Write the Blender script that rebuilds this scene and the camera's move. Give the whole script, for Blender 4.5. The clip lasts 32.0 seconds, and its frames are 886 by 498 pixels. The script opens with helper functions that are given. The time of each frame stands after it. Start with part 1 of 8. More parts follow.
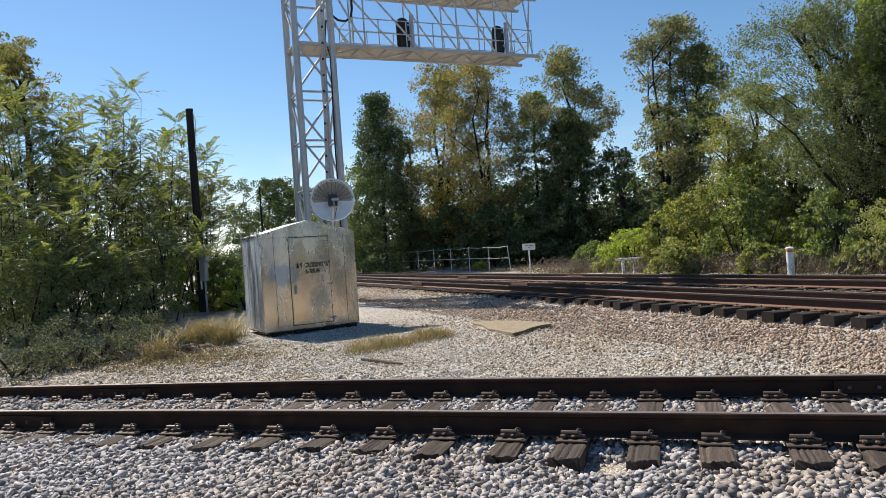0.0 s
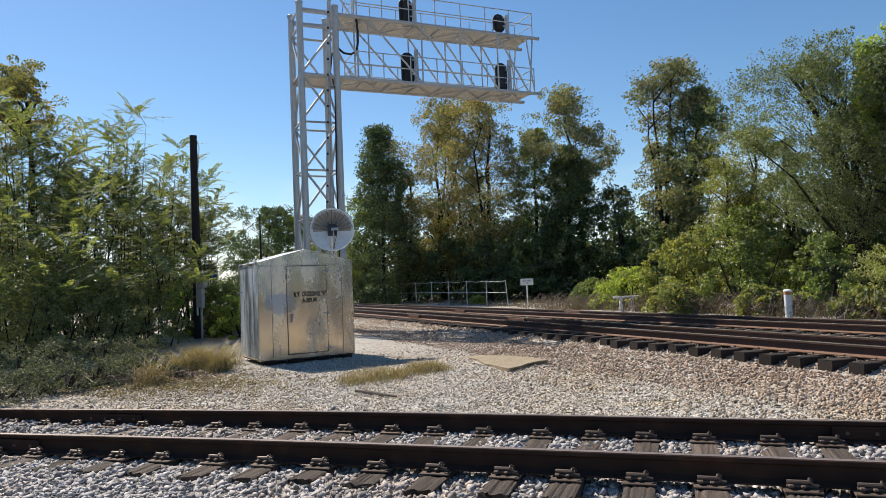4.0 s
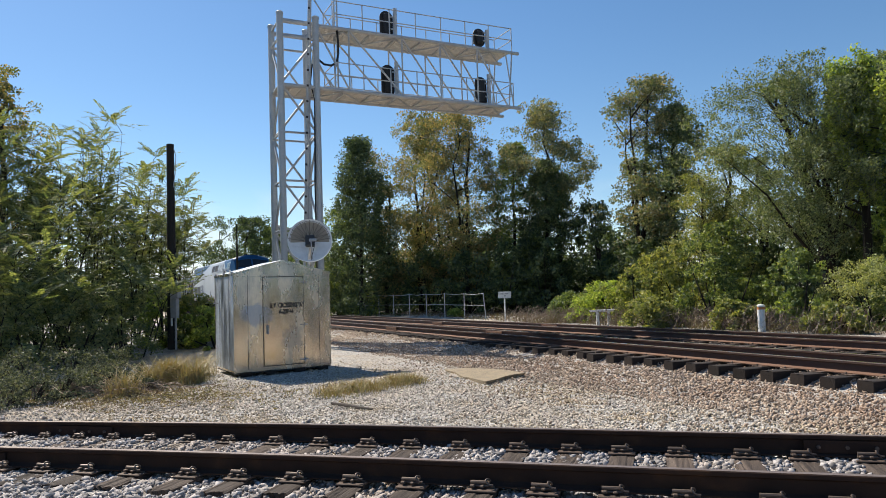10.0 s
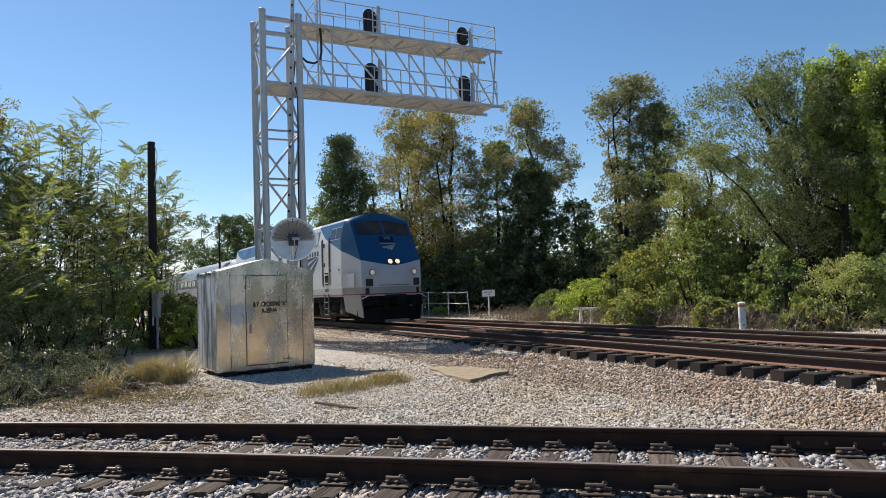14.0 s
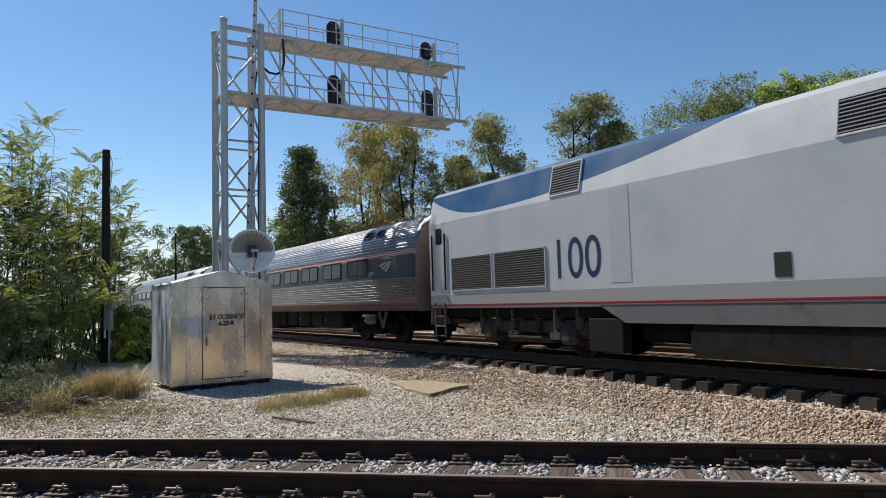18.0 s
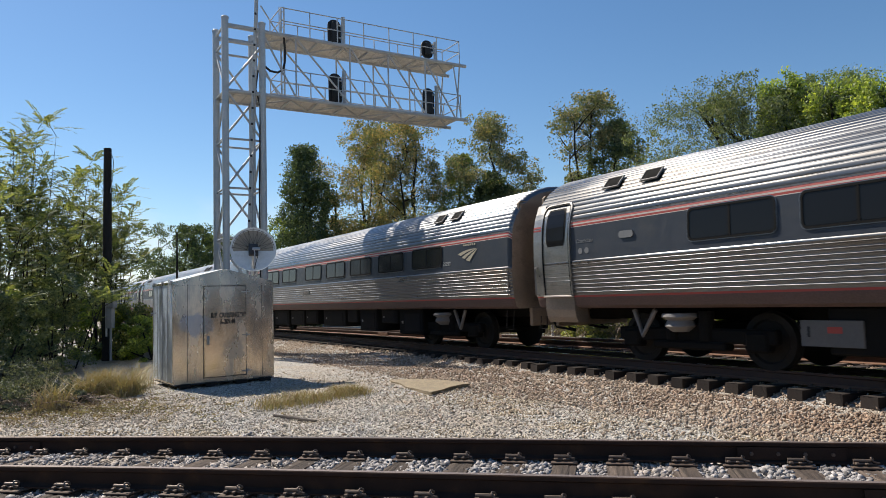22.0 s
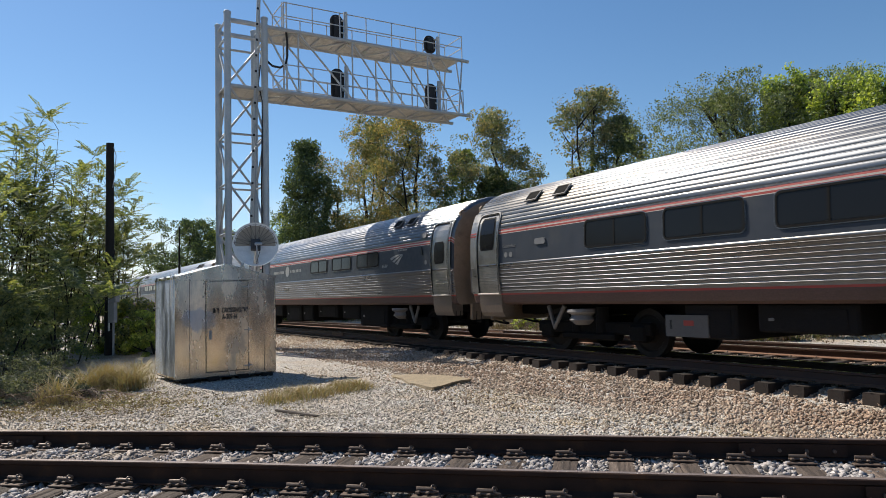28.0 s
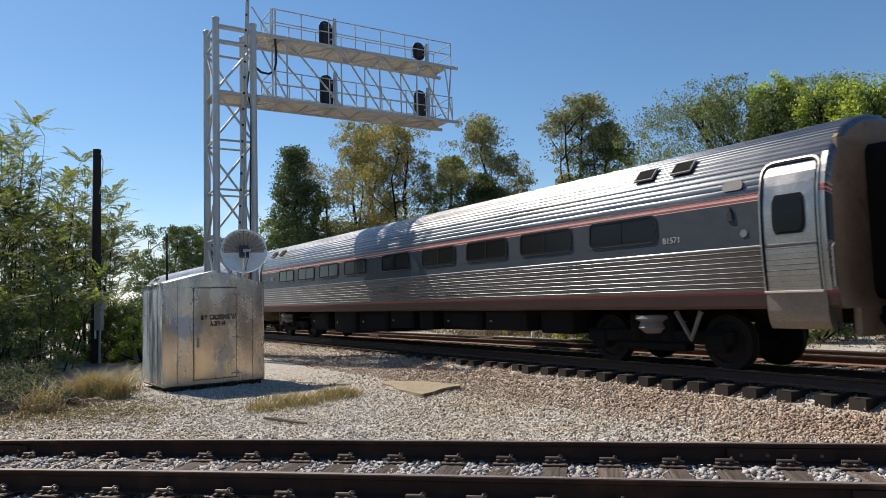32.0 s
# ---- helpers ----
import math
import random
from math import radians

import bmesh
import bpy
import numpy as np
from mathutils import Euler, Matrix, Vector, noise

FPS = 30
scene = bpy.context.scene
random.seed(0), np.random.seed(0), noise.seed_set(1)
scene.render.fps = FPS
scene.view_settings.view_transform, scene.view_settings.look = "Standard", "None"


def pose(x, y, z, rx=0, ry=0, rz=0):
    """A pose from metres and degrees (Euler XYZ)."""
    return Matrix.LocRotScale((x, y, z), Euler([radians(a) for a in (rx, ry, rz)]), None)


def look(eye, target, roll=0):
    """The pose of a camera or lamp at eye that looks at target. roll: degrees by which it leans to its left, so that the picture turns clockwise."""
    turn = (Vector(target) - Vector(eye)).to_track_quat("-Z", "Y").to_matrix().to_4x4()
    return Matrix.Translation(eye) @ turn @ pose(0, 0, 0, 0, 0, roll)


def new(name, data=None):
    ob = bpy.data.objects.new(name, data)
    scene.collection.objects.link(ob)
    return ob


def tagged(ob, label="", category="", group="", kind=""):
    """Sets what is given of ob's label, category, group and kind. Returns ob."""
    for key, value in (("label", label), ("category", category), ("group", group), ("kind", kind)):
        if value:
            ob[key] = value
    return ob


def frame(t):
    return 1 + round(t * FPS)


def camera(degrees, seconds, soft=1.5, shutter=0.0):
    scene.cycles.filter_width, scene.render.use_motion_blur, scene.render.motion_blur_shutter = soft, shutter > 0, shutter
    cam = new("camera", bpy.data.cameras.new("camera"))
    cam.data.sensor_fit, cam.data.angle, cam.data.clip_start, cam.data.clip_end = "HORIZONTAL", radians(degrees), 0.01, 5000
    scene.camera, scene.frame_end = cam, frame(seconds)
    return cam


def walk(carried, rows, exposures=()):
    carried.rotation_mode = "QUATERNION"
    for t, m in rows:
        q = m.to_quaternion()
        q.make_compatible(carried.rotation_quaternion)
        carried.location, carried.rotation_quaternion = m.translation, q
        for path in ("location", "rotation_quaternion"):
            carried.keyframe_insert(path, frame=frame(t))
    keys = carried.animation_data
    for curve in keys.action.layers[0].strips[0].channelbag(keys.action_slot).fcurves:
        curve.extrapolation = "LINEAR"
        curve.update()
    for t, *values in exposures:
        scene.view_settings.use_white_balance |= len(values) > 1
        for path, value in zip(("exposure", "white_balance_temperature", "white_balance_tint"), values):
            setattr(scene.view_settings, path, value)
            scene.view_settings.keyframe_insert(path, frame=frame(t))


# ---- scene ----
# ---- camera and its walk ----
EYE = (2.045, -5.55, 1.276)
cam = camera(65.4, 32.0, soft=0.6, shutter=0.1)
# seconds, yaw to the left of +y, pitch, roll
TURNS = [
    (0.0, 19.45, -0.25, -4.04), (0.5, 18.67, 0.12, -3.77), (1.0, 18.29, 0.49, -3.38), (1.5, 18.36, 0.94, -2.81), (2.0, 18.47, 1.39, -2.69),
    (2.5, 18.46, 1.74, -2.68), (3.0, 18.58, 2.02, -2.69), (3.5, 18.86, 2.35, -2.6), (4.5, 19.4, 2.46, -2.2), (5.5, 19.57, 2.49, -1.92), (6.0, 19.32, 2.51, -1.58),
    (6.5, 18.97, 2.56, -1.57), (7.0, 18.7, 2.55, -1.7), (7.5, 18.6, 2.59, -1.9), (8.0, 18.49, 2.81, -2.04), (8.5, 18.17, 3.12, -2.1),
    (9.0, 17.72, 3.36, -2.01), (9.5, 17.32, 3.42, -1.9), (10.0, 17.32, 3.41, -1.93), (10.5, 17.52, 3.39, -2.06), (11.0, 17.63, 3.34, -2.16),
    (11.5, 17.39, 3.2, -2.09), (12.0, 17.03, 3.08, -2.06), (12.5, 16.68, 3.05, -2.15), (13.0, 16.41, 3.12, -2.17), (13.5, 16.24, 3.16, -2.18),
    (14.0, 15.99, 3.24, -2.08), (14.5, 15.51, 3.48, -1.93), (15.5, 14.1, 3.96, -1.86), (16.5, 12.99, 4.26, -1.8), (17.0, 12.77, 4.25, -1.87), (17.5, 12.75, 4.26, -1.77),
    (18.0, 12.73, 4.26, -1.7), (18.5, 12.67, 4.27, -1.65), (19.0, 12.65, 4.2, -1.8), (19.5, 12.66, 4.21, -1.81), (20.0, 12.7, 4.19, -1.79),
    (20.5, 12.74, 4.14, -1.7), (21.0, 12.81, 4.13, -1.69), (21.5, 12.82, 4.13, -1.69), (22.0, 12.83, 4.13, -1.69), (22.5, 12.87, 4.15, -1.7),
    (23.0, 12.89, 4.21, -1.7), (23.5, 12.89, 4.34, -1.67), (24.0, 12.82, 4.41, -1.71), (24.5, 12.75, 4.48, -1.7), (25.0, 12.69, 4.41, -1.78),
    (25.5, 12.7, 4.27, -1.8), (26.5, 12.86, 3.92, -1.66), (27.5, 13.01, 3.7, -1.54), (28.0, 13.01, 3.77, -1.53), (28.5, 12.99, 3.87, -1.48), (29.0, 12.98, 3.98, -1.45),
    (29.5, 12.94, 4.06, -1.52), (30.0, 12.88, 4.13, -1.63), (30.5, 12.83, 4.19, -1.73), (31.0, 12.77, 4.24, -1.71), (31.5, 12.65, 4.24, -1.64),
    (32.0, 12.1, 4.27, -1.68),
]


def aim(yaw, pitch, roll):
    y, p = radians(yaw), radians(pitch)
    way = Vector((-math.sin(y) * math.cos(p), math.cos(y) * math.cos(p), math.sin(p)))
    return look(EYE, Vector(EYE) + way, roll)


EXPOSURES = [(0.0, 0.58), (14.5, 0.56), (17.0, 0.46), (32.0, 0.46)]
walk(cam, [(t, aim(a, b, c)) for t, a, b, c in TURNS], EXPOSURES)

# ---- world and sun ----
SUN_WAY = Vector((0.5965, -0.3306, -0.7314))  # the way the light goes
world = bpy.data.worlds.new("sky")
scene.world = world
world.use_nodes = True
wn = world.node_tree.nodes
sky = wn.new("ShaderNodeTexSky")
sky.sky_type, sky.sun_disc = "NISHITA", False
sky.sun_elevation = math.asin(-SUN_WAY.z)
sky.sun_rotation = math.atan2(-SUN_WAY.x, -SUN_WAY.y)
sky.air_density, sky.dust_density, sky.ozone_density = 1.0, 0.15, 3.0
wn["Background"].inputs["Strength"].default_value = 0.085
deeper = wn.new("ShaderNodeHueSaturation")
deeper.inputs["Hue"].default_value, deeper.inputs["Saturation"].default_value = 0.499, 1.15
world.node_tree.links.new(sky.outputs[0], deeper.inputs["Color"])
# pale cloud banks low over the horizon
way_ = wn.new("ShaderNodeTexCoord")
apart = wn.new("ShaderNodeSeparateXYZ")
world.node_tree.links.new(way_.outputs["Generated"], apart.inputs[0])
low_ = wn.new("ShaderNodeMapRange")
low_.inputs["From Min"].default_value, low_.inputs["From Max"].default_value = 0.17, 0.05
world.node_tree.links.new(apart.outputs["Z"], low_.inputs["Value"])
squash = wn.new("ShaderNodeMapping")
squash.inputs["Scale"].default_value = (1, 1, 3.2)
world.node_tree.links.new(way_.outputs["Generated"], squash.inputs["Vector"])
puff = wn.new("ShaderNodeTexNoise")
puff.inputs["Scale"].default_value, puff.inputs["Detail"].default_value = 5.0, 7.0
world.node_tree.links.new(squash.outputs[0], puff.inputs["Vector"])
thick_ = wn.new("ShaderNodeMapRange")
thick_.inputs["From Min"].default_value, thick_.inputs["From Max"].default_value, thick_.inputs["To Max"].default_value = 0.42, 0.62, 0.75
world.node_tree.links.new(puff.outputs["Fac"], thick_.inputs["Value"])
amount = wn.new("ShaderNodeMath")
amount.operation = "MULTIPLY"
world.node_tree.links.new(low_.outputs[0], amount.inputs[0])
world.node_tree.links.new(thick_.outputs[0], amount.inputs[1])
cloud = wn.new("ShaderNodeMix")
cloud.data_type = "RGBA"
cloud.inputs["B"].default_value = (7.6, 7.9, 8.3, 1)
world.node_tree.links.new(amount.outputs[0], cloud.inputs["Factor"])
world.node_tree.links.new(deeper.outputs[0], cloud.inputs["A"])
world.node_tree.links.new(cloud.outputs["Result"], wn["Background"].inputs["Color"])
sun = new("sun", bpy.data.lights.new("sun", "SUN"))
sun.data.energy, sun.data.angle, sun.data.color = 4.75, radians(0.55), (1.0, 0.915, 0.79)
sun.matrix_world = look((0, 0, 40), Vector((0, 0, 40)) + SUN_WAY)


# ---- materials ----
def node(nt, kind, **values):
    n = nt.nodes.new(kind)
    for key, value in values.items():
        n.inputs[key.replace("_", " ")].default_value = value
    return n


def material(name, colour, rough=0.7, metal=0.0, dark=0.7, light=1.15, scale=8.0, fine=90.0, bump=0.15, depth=0.004,
             tint=None, tint_at=0.62, tint_scale=1.3, per_object=0.0, per_island=0.0, stretch=(1, 1, 1), specular=0.4):
    """A surface with stains at one scale, grain at another, a second colour in patches, and fine relief."""
    m = bpy.data.materials.new(name)
    m.use_nodes = True
    nt = m.node_tree
    bsdf = nt.nodes["Principled BSDF"]
    bsdf.inputs["Metallic"].default_value = metal
    bsdf.inputs["Specular IOR Level"].default_value = specular
    at = nt.nodes.new("ShaderNodeTexCoord")
    mp = nt.nodes.new("ShaderNodeMapping")
    mp.inputs["Scale"].default_value = stretch
    nt.links.new(at.outputs["Object"], mp.inputs["Vector"])
    big = node(nt, "ShaderNodeTexNoise", Scale=scale, Detail=5.0, Roughness=0.6)
    small = node(nt, "ShaderNodeTexNoise", Scale=fine, Detail=3.0, Roughness=0.65)
    patch = node(nt, "ShaderNodeTexNoise", Scale=tint_scale, Detail=6.0, Roughness=0.65)
    for n in (big, small, patch):
        nt.links.new(mp.outputs[0], n.inputs["Vector"])
    both = nt.nodes.new("ShaderNodeMath")
    both.operation = "MULTIPLY"
    nt.links.new(big.outputs["Fac"], both.inputs[0])
    nt.links.new(small.outputs["Fac"], both.inputs[1])
    ramp = node(nt, "ShaderNodeMapRange", From_Min=0.12, From_Max=0.4, To_Min=dark, To_Max=light)
    nt.links.new(both.outputs[0], ramp.inputs["Value"])
    last = ramp.outputs[0]
    info = None
    if per_object or per_island:
        spread = per_object or per_island
        info = nt.nodes.new("ShaderNodeObjectInfo" if per_object else "ShaderNodeNewGeometry")
        vary = node(nt, "ShaderNodeMapRange", To_Min=1 - spread, To_Max=1 + spread)
        nt.links.new(info.outputs["Random" if per_object else "Random Per Island"], vary.inputs["Value"])
        mul = nt.nodes.new("ShaderNodeMath")
        mul.operation = "MULTIPLY"
        nt.links.new(last, mul.inputs[0])
        nt.links.new(vary.outputs[0], mul.inputs[1])
        last = mul.outputs[0]
    mix = nt.nodes.new("ShaderNodeMix")
    mix.data_type = "RGBA"
    mix.inputs["A"].default_value = (*colour, 1)
    mix.inputs["B"].default_value = (*(tint or colour), 1)
    cut = node(nt, "ShaderNodeMapRange", From_Min=tint_at - 0.08, From_Max=tint_at + 0.08)
    nt.links.new(patch.outputs["Fac"], cut.inputs["Value"])
    nt.links.new(cut.outputs[0], mix.inputs["Factor"])
    shade = nt.nodes.new("ShaderNodeMix")
    shade.data_type, shade.blend_type = "RGBA", "MULTIPLY"
    shade.inputs["Factor"].default_value = 1.0
    nt.links.new(mix.outputs["Result"], shade.inputs["A"])
    nt.links.new(last, shade.inputs["B"])
    nt.links.new(shade.outputs["Result"], bsdf.inputs["Base Color"])
    gloss = node(nt, "ShaderNodeMapRange", From_Min=0.3, From_Max=0.7, To_Min=max(rough - 0.12, 0.03), To_Max=min(rough + 0.12, 1.0))
    nt.links.new(big.outputs["Fac"], gloss.inputs["Value"])
    nt.links.new(gloss.outputs[0], bsdf.inputs["Roughness"])
    if bump:
        bp = node(nt, "ShaderNodeBump", Strength=bump, Distance=depth)
        nt.links.new(small.outputs["Fac"], bp.inputs["Height"])
        nt.links.new(bp.outputs[0], bsdf.inputs["Normal"])
    return m


def leaf_material(name, colour, other, spread=0.35, share=0.5, thin=0.45):
    """Leaves that let light through, each one a little different."""
    m = bpy.data.materials.new(name)
    m.use_nodes = True
    nt = m.node_tree
    nt.nodes.remove(nt.nodes["Principled BSDF"])
    out = nt.nodes["Material Output"]
    geo = nt.nodes.new("ShaderNodeNewGeometry")
    at = nt.nodes.new("ShaderNodeTexCoord")
    big = node(nt, "ShaderNodeTexNoise", Scale=0.7, Detail=3.0)
    nt.links.new(at.outputs["Object"], big.inputs["Vector"])
    add = nt.nodes.new("ShaderNodeMath")
    add.operation = "ADD"
    nt.links.new(geo.outputs["Random Per Island"], add.inputs[0])
    nt.links.new(big.outputs["Fac"], add.inputs[1])
    cut = node(nt, "ShaderNodeMapRange", From_Min=1.45 - share - 0.25, From_Max=1.45 - share + 0.35)
    nt.links.new(add.outputs[0], cut.inputs["Value"])
    mix = nt.nodes.new("ShaderNodeMix")
    mix.data_type = "RGBA"
    mix.inputs["A"].default_value, mix.inputs["B"].default_value = (*colour, 1), (*other, 1)
    nt.links.new(cut.outputs[0], mix.inputs["Factor"])
    vary = node(nt, "ShaderNodeMapRange", To_Min=1 - spread, To_Max=1 + spread)
    nt.links.new(geo.outputs["Random Per Island"], vary.inputs["Value"])
    shade = nt.nodes.new("ShaderNodeMix")
    shade.data_type, shade.blend_type = "RGBA", "MULTIPLY"
    shade.inputs["Factor"].default_value = 1.0
    nt.links.new(mix.outputs["Result"], shade.inputs["A"])
    nt.links.new(vary.outputs[0], shade.inputs["B"])
    lit, thru, gloss = nt.nodes.new("ShaderNodeBsdfDiffuse"), nt.nodes.new("ShaderNodeBsdfTranslucent"), node(nt, "ShaderNodeBsdfGlossy", Roughness=0.6)
    warm = nt.nodes.new("ShaderNodeMix")
    warm.data_type, warm.blend_type = "RGBA", "MULTIPLY"
    warm.inputs["Factor"].default_value = 1.0
    warm.inputs["B"].default_value = (1.25, 1.2, 0.55, 1)
    nt.links.new(shade.outputs["Result"], warm.inputs["A"])
    nt.links.new(shade.outputs["Result"], lit.inputs["Color"])
    nt.links.new(warm.outputs["Result"], thru.inputs["Color"])
    a, b = node(nt, "ShaderNodeMixShader", Fac=thin), node(nt, "ShaderNodeMixShader", Fac=0.065)
    nt.links.new(lit.outputs[0], a.inputs[1])
    nt.links.new(thru.outputs[0], a.inputs[2])
    nt.links.new(a.outputs[0], b.inputs[1])
    nt.links.new(gloss.outputs[0], b.inputs[2])
    nt.links.new(b.outputs[0], out.inputs["Surface"])
    return m


def plain(name, colour, rough=0.5, metal=0.0, **more):
    return material(name, colour, rough, metal, dark=0.86, light=1.08, bump=0.05, **more)


def clear_glass(name, colour, rough, specular=0.4):
    """Dark tinted glass, smooth and even."""
    m = bpy.data.materials.new(name)
    m.use_nodes = True
    bsdf = m.node_tree.nodes["Principled BSDF"]
    bsdf.inputs["Base Color"].default_value = (*colour, 1)
    bsdf.inputs["Roughness"].default_value = rough
    bsdf.inputs["Specular IOR Level"].default_value = specular
    return m


M = {}


def gravel_material(name, colour, warm, cells, depth):
    """Small stones as cells: each its own grey, with relief between them, over broad warm and pale patches."""
    m = bpy.data.materials.new(name)
    m.use_nodes = True
    nt = m.node_tree
    bsdf = nt.nodes["Principled BSDF"]
    bsdf.inputs["Roughness"].default_value = 0.95
    bsdf.inputs["Specular IOR Level"].default_value = 0.2
    at = nt.nodes.new("ShaderNodeTexCoord")
    cell = node(nt, "ShaderNodeTexVoronoi", Scale=cells, Randomness=1.0)
    edge = node(nt, "ShaderNodeTexVoronoi", Scale=cells, Randomness=1.0)
    edge.feature = "DISTANCE_TO_EDGE"
    broad = node(nt, "ShaderNodeTexNoise", Scale=0.45, Detail=6.0, Roughness=0.65)
    grit = node(nt, "ShaderNodeTexNoise", Scale=60.0, Detail=3.0)
    for n in (cell, edge, broad, grit):
        nt.links.new(at.outputs["Object"], n.inputs["Vector"])
    grey = nt.nodes.new("ShaderNodeSeparateColor")
    nt.links.new(cell.outputs["Color"], grey.inputs[0])
    tone = node(nt, "ShaderNodeMapRange", To_Min=0.55, To_Max=1.35)
    nt.links.new(grey.outputs[0], tone.inputs["Value"])
    mix = nt.nodes.new("ShaderNodeMix")
    mix.data_type = "RGBA"
    mix.inputs["A"].default_value, mix.inputs["B"].default_value = (*colour, 1), (*warm, 1)
    cut = node(nt, "ShaderNodeMapRange", From_Min=0.42, From_Max=0.62)
    nt.links.new(broad.outputs["Fac"], cut.inputs["Value"])
    nt.links.new(cut.outputs[0], mix.inputs["Factor"])
    shade = nt.nodes.new("ShaderNodeMix")
    shade.data_type, shade.blend_type = "RGBA", "MULTIPLY"
    shade.inputs["Factor"].default_value = 1.0
    nt.links.new(mix.outputs["Result"], shade.inputs["A"])
    nt.links.new(tone.outputs[0], shade.inputs["B"])
    nt.links.new(shade.outputs["Result"], bsdf.inputs["Base Color"])
    crack = node(nt, "ShaderNodeMapRange", From_Max=0.35)
    nt.links.new(edge.outputs["Distance"], crack.inputs["Value"])
    high = nt.nodes.new("ShaderNodeMath")
    high.operation = "MULTIPLY_ADD"
    nt.links.new(grit.outputs["Fac"], high.inputs[0])
    high.inputs[1].default_value = 0.3
    nt.links.new(crack.outputs[0], high.inputs[2])
    bp = node(nt, "ShaderNodeBump", Strength=1.0, Distance=depth)
    nt.links.new(high.outputs[0], bp.inputs["Height"])
    nt.links.new(bp.outputs[0], bsdf.inputs["Normal"])
    return m


M["dirt"] = gravel_material("gravel ground", (0.465, 0.44, 0.405), (0.435, 0.365, 0.29), 30.0, 0.012)
M["ballast"] = material("ballast stone", (0.345, 0.322, 0.312), 0.9, dark=0.75, light=1.2, scale=20, fine=160, bump=0.4, depth=0.002, tint=(0.31, 0.26, 0.22), tint_at=0.56, tint_scale=0.5, per_island=0.5)
M["ballast_red"] = material("rusty ballast stone", (0.365, 0.28, 0.21), 0.92, dark=0.75, light=1.2, scale=20, fine=160, bump=0.4, depth=0.002, tint=(0.30, 0.21, 0.15), tint_at=0.55, tint_scale=0.4, per_island=0.45)
M["gravel"] = material("crushed gravel", (0.49, 0.44, 0.375), 0.92, dark=0.75, light=1.2, scale=16, fine=120, bump=0.4, depth=0.002, tint=(0.43, 0.335, 0.21), tint_at=0.53, tint_scale=0.3, per_island=0.5)
M["rail"] = material("rusty rail steel", (0.050, 0.031, 0.024), 0.85, 0.0, specular=0.12, scale=5, fine=140, bump=0.3, depth=0.001, tint=(0.075, 0.042, 0.026), tint_scale=2.5)
M["rail_main"] = material("reddish brown rail steel", (0.078, 0.044, 0.034), 0.7, 0.0, scale=5, fine=140, bump=0.3, depth=0.001, tint=(0.085, 0.044, 0.028), tint_scale=2.0)
M["rail_lit_rust"] = material("rust rail steel in a sunlit tone", (0.18, 0.095, 0.06), 0.8, 0.0, scale=5, fine=140, bump=0.3, depth=0.001, tint=(0.15, 0.08, 0.05), tint_scale=1.5)
M["rail_top"] = material("worn rail head", (0.62, 0.60, 0.60), 0.22, 0.95, scale=2, fine=60, bump=0.03, stretch=(0.2, 4, 1))
M["rail_dull"] = material("dull brown rail head", (0.23, 0.185, 0.165), 0.5, 0.45, scale=2, fine=60, bump=0.05, stretch=(0.2, 4, 1))
M["tie"] = material("weathered creosoted timber", (0.088, 0.064, 0.050), 0.9, dark=0.3, light=1.35, scale=4, fine=46, bump=0.9, depth=0.006, tint=(0.125, 0.095, 0.075), tint_at=0.55, tint_scale=3, per_object=0.35, stretch=(3.5, 0.35, 1))
M["tie_end"] = material("dark tie timber", (0.03, 0.022, 0.018), 0.9, scale=6, fine=60, bump=0.7, depth=0.005, tint=(0.06, 0.045, 0.03), per_object=0.35)
M["plate"] = material("rusted tie plate", (0.14, 0.10, 0.078), 0.7, 0.2, scale=14, fine=150, bump=0.3, depth=0.001, tint=(0.09, 0.06, 0.045), per_object=0.2)
M["clip"] = material("spring steel clip", (0.16, 0.12, 0.095), 0.55, 0.4, scale=20, fine=200, bump=0.2, depth=0.001)
M["galv"] = material("galvanised steel", (0.46, 0.47, 0.48), 0.5, 0.35, dark=0.8, light=1.1, scale=3, fine=60, bump=0.08, depth=0.001)
M["grate"] = material("galvanised grating", (0.58, 0.54, 0.48), 0.6, 0.3, dark=0.75, light=1.1, scale=6, fine=120, bump=0.3, depth=0.003)
M["black"] = plain("black painted metal", (0.012, 0.012, 0.013), 0.5)
M["lens"] = plain("dark signal lens", (0.02, 0.02, 0.022), 0.15)
M["pole"] = material("dark pole timber", (0.022, 0.019, 0.017), 0.9, scale=4, fine=60, bump=0.6, depth=0.006, stretch=(4, 4, 0.3))
M["white"] = plain("white painted metal", (0.76, 0.76, 0.74), 0.55, tint=(0.42, 0.40, 0.37), tint_at=0.66)
M["grey"] = plain("grey enamel", (0.33, 0.34, 0.35), 0.5)
M["orange"] = plain("orange band", (0.55, 0.22, 0.08), 0.6)
M["bark"] = material("bark", (0.032, 0.026, 0.021), 0.95, scale=5, fine=40, bump=0.9, depth=0.02, stretch=(3, 3, 0.6))
M["slab"] = material("weathered plywood slab", (0.35, 0.28, 0.185), 0.9, dark=0.4, light=1.25, scale=5, fine=60, bump=0.5, depth=0.005, tint=(0.29, 0.235, 0.155), tint_at=0.55, tint_scale=5)
M["stick"] = material("dead wood", (0.10, 0.085, 0.07), 0.9, scale=6, fine=60, bump=0.5, depth=0.004)
M["dry"] = leaf_material("dry grass", (0.42, 0.31, 0.165), (0.24, 0.215, 0.095), share=0.5, thin=0.2)
M["brush"] = leaf_material("brown brush", (0.15, 0.10, 0.065), (0.12, 0.12, 0.05), share=0.3, thin=0.3)
